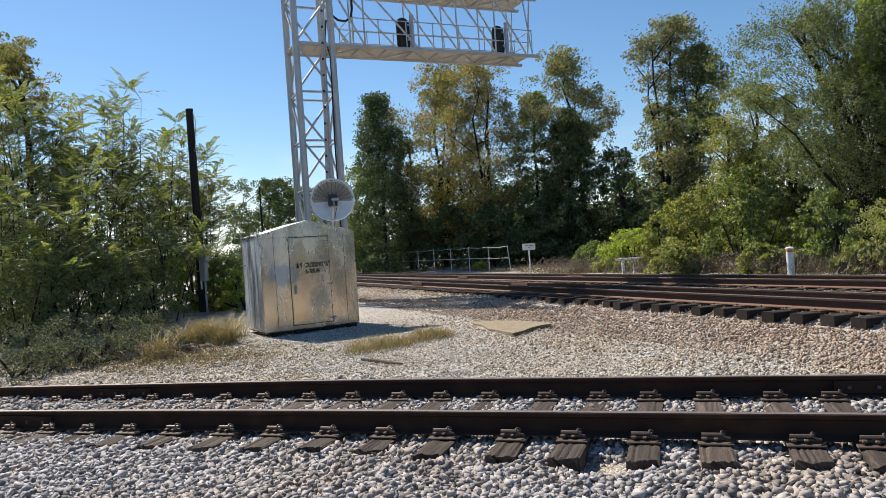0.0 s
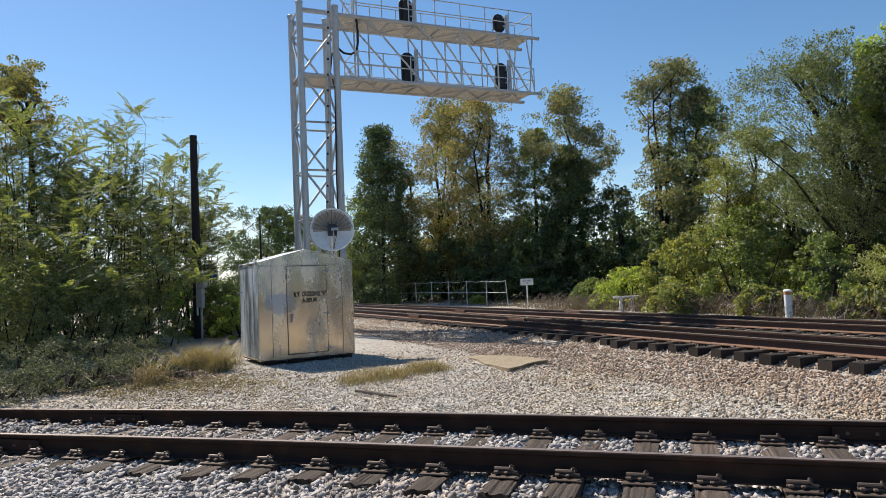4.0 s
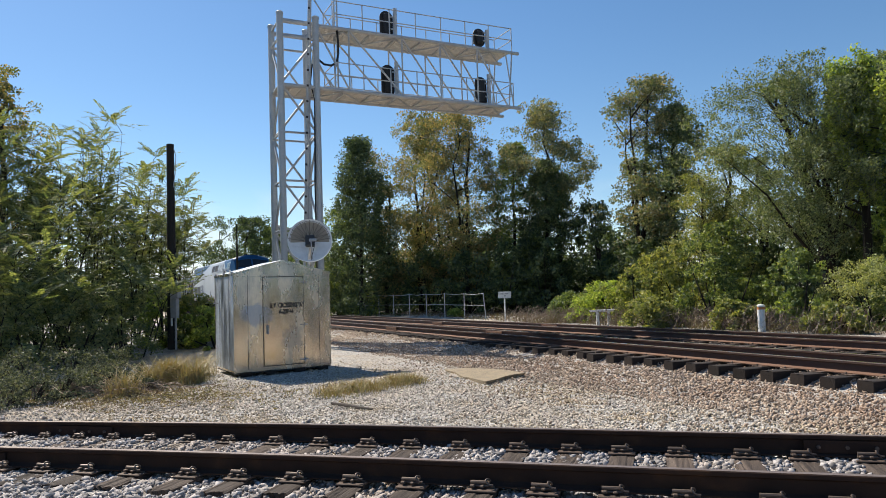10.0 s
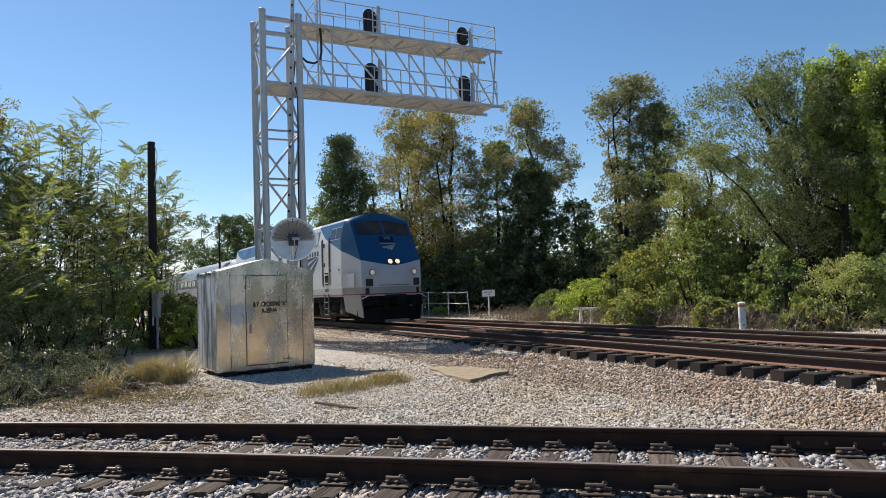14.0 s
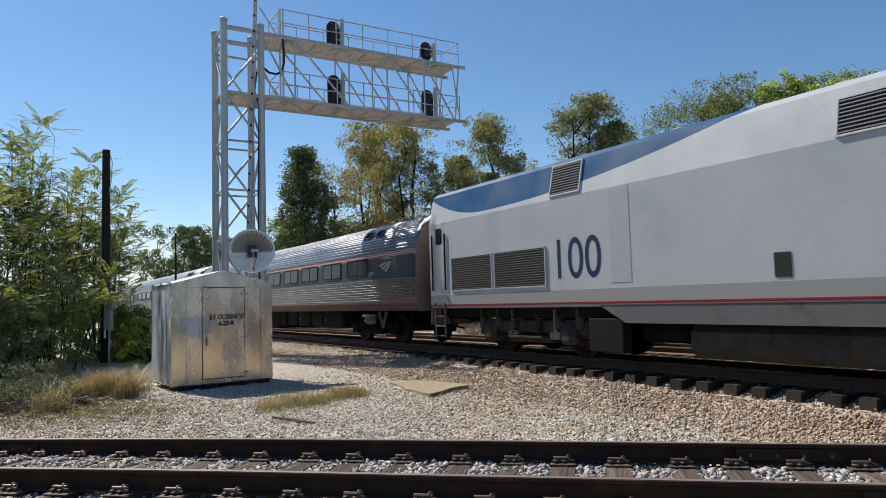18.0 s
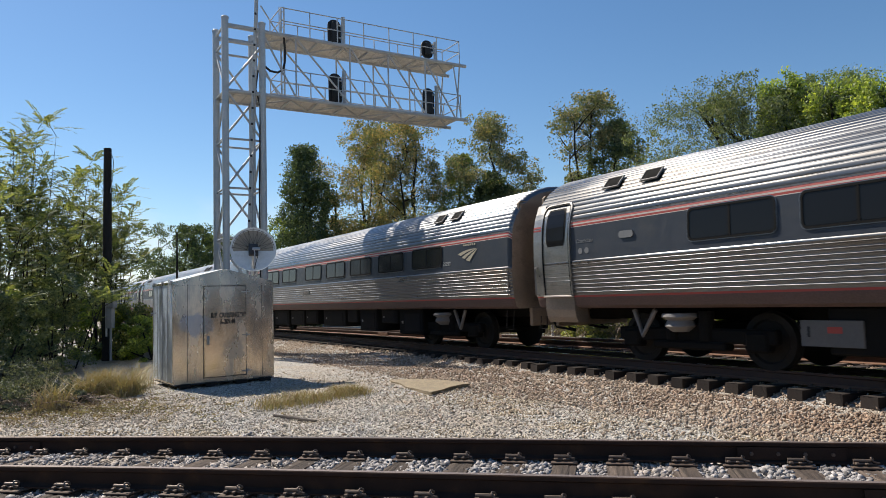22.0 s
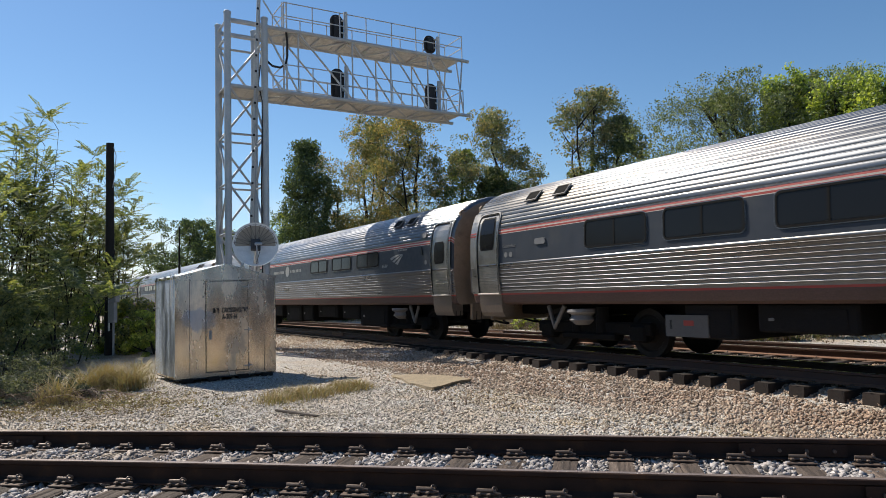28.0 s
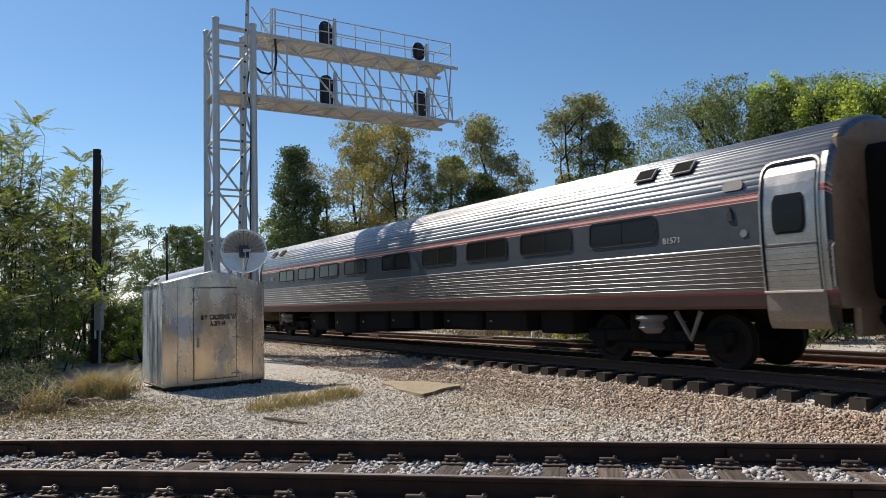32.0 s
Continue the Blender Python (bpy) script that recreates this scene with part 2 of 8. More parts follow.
M["leaf_green"] = leaf_material("green leaves", (0.125, 0.195, 0.055), (0.20, 0.235, 0.06), share=0.4)
M["leaf_dark"] = leaf_material("dark green leaves", (0.05, 0.088, 0.03), (0.12, 0.155, 0.045), share=0.36, thin=0.32)
M["leaf_mix"] = leaf_material("grey green leaves with brown", (0.15, 0.195, 0.095), (0.27, 0.215, 0.10), share=0.32, thin=0.42)
M["leaf_vine"] = leaf_material("dark vine leaves", (0.085, 0.14, 0.035), (0.25, 0.29, 0.06), share=0.42, thin=0.42)
M["leaf_pale"] = leaf_material("pale feathery leaves", (0.28, 0.325, 0.135), (0.34, 0.355, 0.145), share=0.5, thin=0.5)
M["bramble"] = leaf_material("dead bramble stems", (0.24, 0.18, 0.13), (0.15, 0.10, 0.07), share=0.45, thin=0.1)
M["leaf_gold"] = leaf_material("autumn tinged leaves", (0.175, 0.212, 0.078), (0.345, 0.24, 0.095), share=0.36, thin=0.40)
M["leaf_bright"] = leaf_material("bright vine leaves", (0.25, 0.36, 0.065), (0.36, 0.41, 0.085), share=0.45, thin=0.58)
M["leaf_olive"] = leaf_material("olive yellow leaves", (0.17, 0.22, 0.06), (0.29, 0.285, 0.08), share=0.45, thin=0.5)
M["leaf_blue"] = leaf_material("dull green feathery leaves", (0.095, 0.14, 0.06), (0.18, 0.21, 0.082), share=0.45, thin=0.45)
M["leaf_thicket"] = leaf_material("thicket leaves", (0.136, 0.188, 0.078), (0.222, 0.236, 0.096), share=0.42, thin=0.53)
M["leaf_weed"] = leaf_material("weed leaves", (0.055, 0.072, 0.047), (0.16, 0.17, 0.115), share=0.35, thin=0.35)


# ---- mesh helpers ----
class Build:
    """Collects faces, then becomes one mesh object."""

    def __init__(self):
        self.v, self.f = [], []

    def add(self, verts, faces):
        n = len(self.v)
        self.v += [tuple(p) for p in verts]
        self.f += [tuple(i + n for i in face) for face in faces]
        return self

    def box(self, lo, hi, c=0.0, m=None):
        """A box with chamfered edges, c wide."""
        (x0, y0, z0), (x1, y1, z1) = lo, hi
        if c <= 0:
            p = [(x, y, z) for x in (x0, x1) for y in (y0, y1) for z in (z0, z1)]
            f = [(0, 1, 3, 2), (4, 6, 7, 5), (0, 4, 5, 1), (2, 3, 7, 6), (0, 2, 6, 4), (1, 5, 7, 3)]
        else:
            p, f = [], []
            s = [(x, y, z) for x in (0, 1) for y in (0, 1) for z in (0, 1)]
            lo_, hi_ = (x0, y0, z0), (x1, y1, z1)
            for corner in s:
                for axis in range(3):
                    q = [(lo_, hi_)[corner[k]][k] for k in range(3)]
                    for k in range(3):
                        if k != axis:
                            q[k] += c * (1 - 2 * corner[k])
                    p.append(tuple(q))
            at = lambda corner, axis: s.index(corner) * 3 + axis  # noqa: E731
            for axis in range(3):
                a, b = [k for k in range(3) if k != axis]
                for side in (0, 1):
                    ring = []
                    for i, j in ((0, 0), (1, 0), (1, 1), (0, 1)):
                        corner = [0, 0, 0]
                        corner[axis], corner[a], corner[b] = side, i, j
                        ring.append(at(tuple(corner), axis))
                    f.append(tuple(ring if side != (axis == 1) else ring[::-1]))
                for i in (0, 1):
                    for j in (0, 1):
                        e0, e1 = [0, 0, 0], [0, 0, 0]
                        e0[axis], e0[a], e0[b] = 0, i, j
                        e1[axis], e1[a], e1[b] = 1, i, j
                        e0, e1 = tuple(e0), tuple(e1)
                        quad = (at(e0, a), at(e1, a), at(e1, b), at(e0, b))
                        f.append(quad)
            for corner in s:
                f.append((at(corner, 0), at(corner, 1), at(corner, 2)))
        if m is not None:
            p = [m @ Vector(q) for q in p]
        return self.add(p, f)

    def rod(self, a, b, r, n=8, r1=None, caps=True):
        a, b = Vector(a), Vector(b)
        z = (b - a).normalized()
        x = z.orthogonal().normalized()
        y = z.cross(x)
        r1 = r if r1 is None else r1
        ring = [(math.cos(math.tau * k / n), math.sin(math.tau * k / n)) for k in range(n)]
        p = [a + (x * c + y * s) * r for c, s in ring] + [b + (x * c + y * s) * r1 for c, s in ring]
        f = [(k, (k + 1) % n, n + (k + 1) % n, n + k) for k in range(n)]
        if caps:
            f += [tuple(range(n))[::-1], tuple(range(n, 2 * n))]
        return self.add(p, f)

    def tube(self, path, r, n=7):
        path = [Vector(p) for p in path]
        rings, x = [], None
        for i, p in enumerate(path):
            z = (path[min(i + 1, len(path) - 1)] - path[max(i - 1, 0)]).normalized()
            x = z.orthogonal().normalized() if x is None else (x - z * x.dot(z)).normalized()
            y = z.cross(x)
            rr = r if not isinstance(r, (list, tuple)) else r[i]
            rings.append([p + (x * math.cos(math.tau * k / n) + y * math.sin(math.tau * k / n)) * rr for k in range(n)])
        f = []
        for i in range(len(rings) - 1):
            for k in range(n):
                f.append((i * n + k, i * n + (k + 1) % n, (i + 1) * n + (k + 1) % n, (i + 1) * n + k))
        f += [tuple(range(n))[::-1], tuple(range((len(rings) - 1) * n, len(rings) * n))]
        return self.add([p for ring in rings for p in ring], f)

    def sweep(self, profile, stations, closed=True, caps=True, place=None):
        """Profile points (y, z) carried along stations x; place(x, y, z) may bend the result."""
        place = place or (lambda x, y, z: (x, y, z))
        n = len(profile)
        p = [place(x, y, z) for x in stations for y, z in profile]
        f = []
        for i in range(len(stations) - 1):
            for k in range(n if closed else n - 1):
                f.append((i * n + k, i * n + (k + 1) % n, (i + 1) * n + (k + 1) % n, (i + 1) * n + k))
        if caps and closed:
            f += [tuple(range(n))[::-1], tuple(range((len(stations) - 1) * n, len(stations) * n))]
        return self.add(p, f)

    def lathe(self, profile, m=None, n=24):
        """Profile points (r, z) turned about z."""
        m = m or Matrix()
        p = [m @ Vector((r * math.cos(math.tau * k / n), r * math.sin(math.tau * k / n), z)) for r, z in profile for k in range(n)]
        f = [(i * n + k, i * n + (k + 1) % n, (i + 1) * n + (k + 1) % n, (i + 1) * n + k) for i in range(len(profile) - 1) for k in range(n)]
        return self.add(p, f)

    def plate(self, outline, thick, m=None):
        """A flat outline of (x, y) points, thick along z."""
        m = m or Matrix()
        n = len(outline)
        p = [m @ Vector((x, y, z)) for z in (0, thick) for x, y in outline]
        f = [tuple(range(n))[::-1], tuple(range(n, 2 * n))] + [(k, (k + 1) % n, n + (k + 1) % n, n + k) for k in range(n)]
        return self.add(p, f)

    def data(self, name, mat, smooth=False):
        me = bpy.data.meshes.new(name)
        me.from_pydata(self.v, [], self.f)
        mats = mat if isinstance(mat, (list, tuple)) else [mat]
        for one in mats:
            me.materials.append(one)
        bm = bmesh.new()
        bm.from_mesh(me)
        bmesh.ops.recalc_face_normals(bm, faces=bm.faces)
        bm.to_mesh(me)
        bm.free()
        if smooth:
            me.shade_smooth()
            me.set_sharp_from_angle(angle=radians(35))
        return me


def part(name, build, mat, parent=None, label="", smooth=False, m=None):
    """One mesh object, under a thing or a part where one is given."""
    ob = new(name, build.data(name, mat, smooth) if isinstance(build, Build) else build)
    if parent is not None:
        ob.parent = parent
    if m is not None:
        ob.matrix_basis = m
    return tagged(ob, label)


def rounded(w, h, r, n=4):
    """A rounded rectangle about the origin."""
    out = []
    for cx, cy, a in ((w / 2 - r, h / 2 - r, 0), (-w / 2 + r, h / 2 - r, 90), (-w / 2 + r, -h / 2 + r, 180), (w / 2 - r, -h / 2 + r, 270)):
        out += [(cx + r * math.cos(radians(a + 90 * k / n)), cy + r * math.sin(radians(a + 90 * k / n))) for k in range(n + 1)]
    return out


def fast_mesh(name, verts, faces_n, mat):
    """Many quads or triangles at once: verts is (count * faces_n, 3)."""
    me = bpy.data.meshes.new(name)
    verts = np.asarray(verts, np.float32).reshape(-1, 3)
    count = len(verts) // faces_n
    me.vertices.add(len(verts))
    me.vertices.foreach_set("co", verts.ravel())
    me.loops.add(len(verts))
    me.loops.foreach_set("vertex_index", np.arange(len(verts), dtype=np.int32))
    me.polygons.add(count)
    me.polygons.foreach_set("loop_start", np.arange(count, dtype=np.int32) * faces_n)
    me.update(calc_edges=True)
    me.validate()
    me.materials.append(mat)
    return me


def indexed_mesh(name, verts, tris, mat, smooth=False):
    me = bpy.data.meshes.new(name)
    verts, tris = np.asarray(verts, np.float32), np.asarray(tris, np.int32)
    me.vertices.add(len(verts))
    me.vertices.foreach_set("co", verts.ravel())
    me.loops.add(tris.size)
    me.loops.foreach_set("vertex_index", tris.ravel())
    me.polygons.add(len(tris))
    me.polygons.foreach_set("loop_start", np.arange(len(tris), dtype=np.int32) * 3)
    me.update(calc_edges=True)
    me.validate()
    me.materials.append(mat)
    if smooth:
        me.shade_smooth()
    return me


def stones(name, centres, sizes, mat, seed, simple=False):
    """Many angular stones in one mesh."""
    rng = np.random.default_rng(seed)
    base = np.array([(1, 0, 0), (-1, 0, 0), (0, 1, 0), (0, -1, 0), (0, 0, 1), (0, 0, -1), (0.62, 0.62, 0.5), (-0.62, 0.6, 0.52), (-0.6, -0.62, 0.5), (0.62, -0.6, 0.5)], float)
    tris = np.array([(4, 0, 6), (6, 2, 4), (4, 2, 7), (7, 1, 4), (4, 1, 8), (8, 3, 4), (4, 3, 9), (9, 0, 4), (0, 2, 6), (2, 1, 7), (1, 3, 8), (3, 0, 9),
                     (5, 2, 0), (5, 1, 2), (5, 3, 1), (5, 0, 3)])
    if simple == "block":
        base = np.array([(x, y, z) for x in (-0.8, 0.8) for y in (-0.8, 0.8) for z in (-0.8, 0.8)], float)
        tris = np.array([(0, 1, 3), (0, 3, 2), (4, 6, 7), (4, 7, 5), (0, 4, 5), (0, 5, 1), (2, 3, 7), (2, 7, 6), (0, 2, 6), (0, 6, 4), (1, 5, 7), (1, 7, 3)])
    elif simple:
        base = base[:6]
        tris = np.array([(4, 0, 2), (4, 2, 1), (4, 1, 3), (4, 3, 0), (5, 2, 0), (5, 1, 2), (5, 3, 1), (5, 0, 3)])
    n = len(centres)
    shape = base[None] * rng.uniform(0.62, 1.3, (n, len(base), 3 if simple == "block" else 1)) * (np.asarray(sizes)[:, None, None] * rng.uniform(0.55, 1.2, (n, 1, 3)) * np.array([1.15, 1.0, 0.62]))
    turn = rng.uniform(0, math.pi, n)
    tilt = 0.24 if simple == "block" else 0.45
    q = np.stack([np.cos(turn), rng.normal(0, tilt, n), rng.normal(0, tilt, n), np.sin(turn)], -1)
    q /= np.linalg.norm(q, axis=1, keepdims=True)
    w, x, y, z = q.T
    rot = np.stack([1 - 2 * (y * y + z * z), 2 * (x * y - w * z), 2 * (x * z + w * y), 2 * (x * y + w * z), 1 - 2 * (x * x + z * z), 2 * (y * z - w * x),
                    2 * (x * z - w * y), 2 * (y * z + w * x), 1 - 2 * (x * x + y * y)], -1).reshape(n, 3, 3)
    verts = np.einsum("nij,nkj->nki", rot, shape) + np.asarray(centres)[:, None]
    faces = (tris[None] + (np.arange(n) * len(base))[:, None, None]).reshape(-1, 3)
    return indexed_mesh(name, verts.reshape(-1, 3), faces, mat)


# ---- the plan: near track along x, main line at an angle ----
ALONG, ACROSS = Vector((0.69180, -0.72209, 0)), Vector((0.72209, 0.69180, 0))
FOOT = Vector((9.914, 1.989, -0.01))  # on the main line's axis, at the height of its rail heads


def near_place(x, y, z):
    """Near track: x along, y across from its first rail, z over the rail head."""
    d = max(-x - 0.5, 0.0)
    sag = min(0.014 * (math.sqrt(d * d + 9.0) - 3.0), 0.10)
    return (x + 0.009, y - 0.028, -0.127 + 0.0065 * x - 0.0207 * y + z - sag)


def bend(u):
    """How far the main line swings to the camera's side where it comes out of the distance."""
    d = np.maximum(-np.asarray(u, float) - 2.0, 0.0)
    return 0.022 * (np.sqrt(d * d + 25.0) - 5.0)


def main_place(u, w, z):
    """Main line: u along, w across from its axis (away from the camera), z over the rail head."""
    return tuple(FOOT + ALONG * u + ACROSS * (w - float(bend(u))) + Vector((0, 0, z)))


def smooth_step(a, b, x):
    t = np.clip((np.asarray(x, float) - a) / (b - a), 0, 1)
    return t * t * (3 - 2 * t)


def ground_height(x, y):
    x, y = np.asarray(x, float), np.asarray(y, float)
    w = (x - FOOT.x) * ACROSS.x + (y - FOOT.y) * ACROSS.y
    u = (x - FOOT.x) * ALONG.x + (y - FOOT.y) * ALONG.y
    w = w + bend(u)
    bed = smooth_step(-3.6, -1.75, w) * (1 - smooth_step(6.6, 8.6, w))
    near = -0.127 + 0.0065 * np.clip(x, -12, 12) - 0.0207 * 0.75 - 0.245
    base = near + 0 * x - 0.03 * smooth_step(2.5, 5.5, y)
    base = base - 0.10 * smooth_step(-3, -9, y)
    base = base + 0.12 * smooth_step(-6, -14, x) * (1 - bed)
    # the near shoulder: heaped over the tie ends one way, washed out in a hollow by one tie
    base = base + 0.012 * (1 - smooth_step(-2.2, 0.6, x)) * smooth_step(-8, -6, x) * (1 - smooth_step(-0.35, -0.10, y)) * smooth_step(-2.4, -1.2, y)
    base = base - 0.13 * np.exp(-((x - 1.36) / 0.26) ** 2 - ((y + 0.42) / 0.24) ** 2)
    bumps = 0.018 * np.sin(x * 1.7 + 1.3 * np.sin(y * 0.9)) * np.sin(y * 1.3 + 0.7 * np.sin(x * 1.1))
    low = base + (-0.36 - base) * smooth_step(-4.2, -1.6, w)
    fill = 0.62 * smooth_step(-10.0, -20.0, u)
    top = smooth_step(-1.55, -0.85, w + fill) * (1 - smooth_step(6.6, 8.6, w))
    return base * (1 - bed) + (low * (1 - top) + (-0.25 + 0.003 * np.clip(u, -60, 0) * smooth_step(1.0, 3.0, w) - 0.05 * smooth_step(1.0, 3.0, w)) * top) * bed + bumps * 0.7


def ground_sheet():
    xs = np.unique(np.r_[np.linspace(-900, -60, 10), np.linspace(-60, -26, 18), np.arange(-26, 14, 0.3), np.linspace(14, 40, 14), np.linspace(40, 900, 10)])
    ys = np.unique(np.r_[np.linspace(-700, -30, 10), np.linspace(-30, -9, 10), np.arange(-9, 46, 0.3), np.linspace(46, 80, 18), np.linspace(80, 1200, 12)])
    gx, gy = np.meshgrid(xs, ys, indexing="ij")
    gz = ground_height(gx, gy)
    v = np.stack([gx, gy, gz], -1).reshape(-1, 3)
    i, j = np.meshgrid(np.arange(len(xs) - 1), np.arange(len(ys) - 1), indexing="ij")
    a = (i * len(ys) + j).ravel()
    b, c, d = a + len(ys), a + len(ys) + 1, a + 1
    tris = np.concatenate([np.stack([a, b, c], -1), np.stack([a, c, d], -1)])
    ob = new("ground", indexed_mesh("ground", v, tris, M["dirt"], True))
    return tagged(ob, "grey gravel and dirt ground between the tracks", "ground", kind="structure")


ground_sheet()


# ---- tracks ----
RAIL = [(-0.030, 0.0), (0.030, 0.0), (0.037, -0.008), (0.037, -0.036), (0.010, -0.052), (0.009, -0.150), (0.030, -0.163), (0.076, -0.174), (0.076, -0.186),
        (-0.076, -0.186), (-0.076, -0.174), (-0.030, -0.163), (-0.009, -0.150), (-0.010, -0.052), (-0.037, -0.036), (-0.037, -0.008)]


def rail(parent, place, across, stations, lift, mats):
    b = Build()
    b.sweep([(y + across, z + lift) for y, z in RAIL], stations, place=place)
    me = b.data("rail", mats)
    n = len(RAIL)
    for i, poly in enumerate(me.polygons):
        k = i % n if i < (len(stations) - 1) * n else -1
        poly.material_index = 1 if k == 0 else 2 if k in (5, 6, 7, 9, 10, 11) and len(mats) > 2 else 0
    ob = new("rail", me)
    ob.parent = parent
    return ob


def tie_mesh(name, length, seed, rough):
    """A timber tie along y with long cracks in its top and frayed ends; its top is at z = 0."""
    rng = np.random.default_rng(seed)
    n, w, h, m = 9, 0.115, 0.17, 13
    xs = np.linspace(-w, w, m)
    grain = rng.normal(0, 0.003 * rough, m) - 0.016 * rough * (rng.uniform(0, 1, m) < 0.28)
    grain[0] = grain[-1] = -0.014
    v = []
    for k in range(n + 1):
        y = -length / 2 + length * k / n
        fray = rng.normal(0, 0.022 * rough, m) if k in (0, n) else np.zeros(m)
        grain = 0.75 * grain + 0.25 * (rng.normal(0, 0.004 * rough, m) - 0.018 * rough * (rng.uniform(0, 1, m) < 0.25))
        wob = rng.normal(0, 0.004 * rough, 2)
        worn = -0.012 * rough * rng.uniform(0, 1) if k in (0, n) else 0.0
        v.append((-w + wob[0], y, -h))
        v += [(x + (wob[0] if x < 0 else wob[1]) * abs(x) / w, y + f, min(g, 0.0) + worn) for x, g, f in zip(xs, grain, fray)]
        v.append((w + wob[1], y, -h))
    m += 2
    f = [(r * m + k, r * m + k + 1, (r + 1) * m + k + 1, (r + 1) * m + k) for r in range(n) for k in range(m - 1)]
    f += [tuple(range(m)), tuple(range(n * m, n * m + m))[::-1]]
    return Build().add(v, f)


def clip_mesh():
    """A spring clip: a bar through a housing with a raised loop, along x, on the side -y."""
    b = Build()
    b.rod((-0.095, -0.012, 0.030), (0.045, -0.012, 0.030), 0.017, 9)
    b.tube([(0.045, -0.012, 0.030), (0.060, -0.012, 0.034), (0.066, -0.015, 0.044), (0.062, -0.022, 0.055), (0.052, -0.031, 0.062), (0.043, -0.042, 0.064), (0.040, -0.052, 0.060), (0.044, -0.060, 0.050), (0.056, -0.064, 0.036), (0.074, -0.064, 0.026), (0.10, -0.058, 0.022)], 0.0085, 8)
    b.box((-0.10, -0.035, 0.0), (0.06, 0.006, 0.016), 0.004)
    b.box((-0.09, -0.066, 0.0), (-0.055, -0.03, 0.022), 0.005)
    b.box((-0.01, -0.066, 0.0), (0.02, -0.03, 0.018), 0.005)
    return b


near_track = tagged(new("railway_track"), "worn single track on weathered timber ties in pale ballast", "railway track", kind="structure")
STEP = [x for x in np.arange(-40, 7.7, 1.0)]
for across in (0.0, 1.51):
    rail(near_track, near_place, across, STEP, 0.0, [M["rail"], M["rail_dull"]])
TIES = [-3.854, -3.305, -2.768, -2.152, -1.605, -1.043, -0.528, 0.009, 0.605, 1.113, 1.620, 2.132, 2.715, 3.175]
TIES = [-3.854 - 0.54 * k for k in range(24, 0, -1)] + TIES + [3.175 + 0.54 * k for k in range(1, 8)]
tie_meshes = [tie_mesh("tie", 2.52, 10 + k, 0.9).data("tie", M["tie"]) for k in range(6)]
plate_me = Build().box((-0.125, -0.19, 0.0), (0.125, 0.19, 0.016), 0.004).box((-0.10, -0.105, 0.012), (0.10, -0.078, 0.03), 0.004).box((-0.10, 0.078, 0.012), (0.10, 0.105, 0.03), 0.004).data("tie_plate", M["plate"])
clip_me = clip_mesh().data("rail_clip", M["clip"], True)
rng = random.Random(5)
for k, x in enumerate(TIES):
    tie = new("tie", tie_meshes[k % 6])
    tie.parent = near_track
    y = 0.755 + rng.uniform(-0.05, 0.05)
    place = Vector(near_place(x, y, -0.204))
    tie.matrix_basis = Matrix.Translation(place) @ pose(0, 0, 0, -1.19, -0.37, rng.uniform(-1.2, 1.2))
    for across in (0.0, 1.51):
        p = new("tie_plate", plate_me)
        p.parent = tie
        p.matrix_basis = Matrix.Translation((0, across - y, 0.002))
        if x > -12:
            for side in (1, -1):
                c = new("rail_clip", clip_me)
                c.parent = tie
                c.matrix_basis = Matrix.Translation((0, across - y - side * 0.088, 0.03)) @ pose(0, 0, 0, 0, 0, 0 if side > 0 else 180)
# bolted joint bars on the near track
bar = Build().sweep([(-0.012, -0.046), (0.024, -0.047), (0.024, -0.060), (0.012, -0.066), (0.010, -0.10), (0.018, -0.145), (0.030, -0.158), (-0.012, -0.158)], [0.0, 0.92]).data("joint_bar", M["rail"])
bolt = Build().lathe([(0.0, 0.02), (0.017, 0.02), (0.019, 0.0)], pose(0, 0, 0, 90), 6).data("bolt", M["plate"])
for x, across in ((3.2, 1.51), (-5.42, 1.51), (3.77, 0.0), (-5.36, 0.0)):
    j = new("joint_bar", bar)
    j.parent = near_track
    j.matrix_basis = Matrix.Translation(near_place(x, across - 0.028, 0.0)) @ pose(0, 0, 0, 0, -0.37, 0)
    for k in range(4):
        o = new("bolt", bolt)
        o.parent = j
        o.matrix_basis = Matrix.Translation((0.12 + 0.23 * k, -0.010, -0.105))


MAIN_BAR = Build().sweep([(-0.016, -0.045), (0.004, -0.04), (0.012, -0.055), (0.006, -0.10), (0.016, -0.145), (0.030, -0.158), (-0.016, -0.158)], [0.0, 1.0]).data("joint_bar", M["rail_lit_rust"])


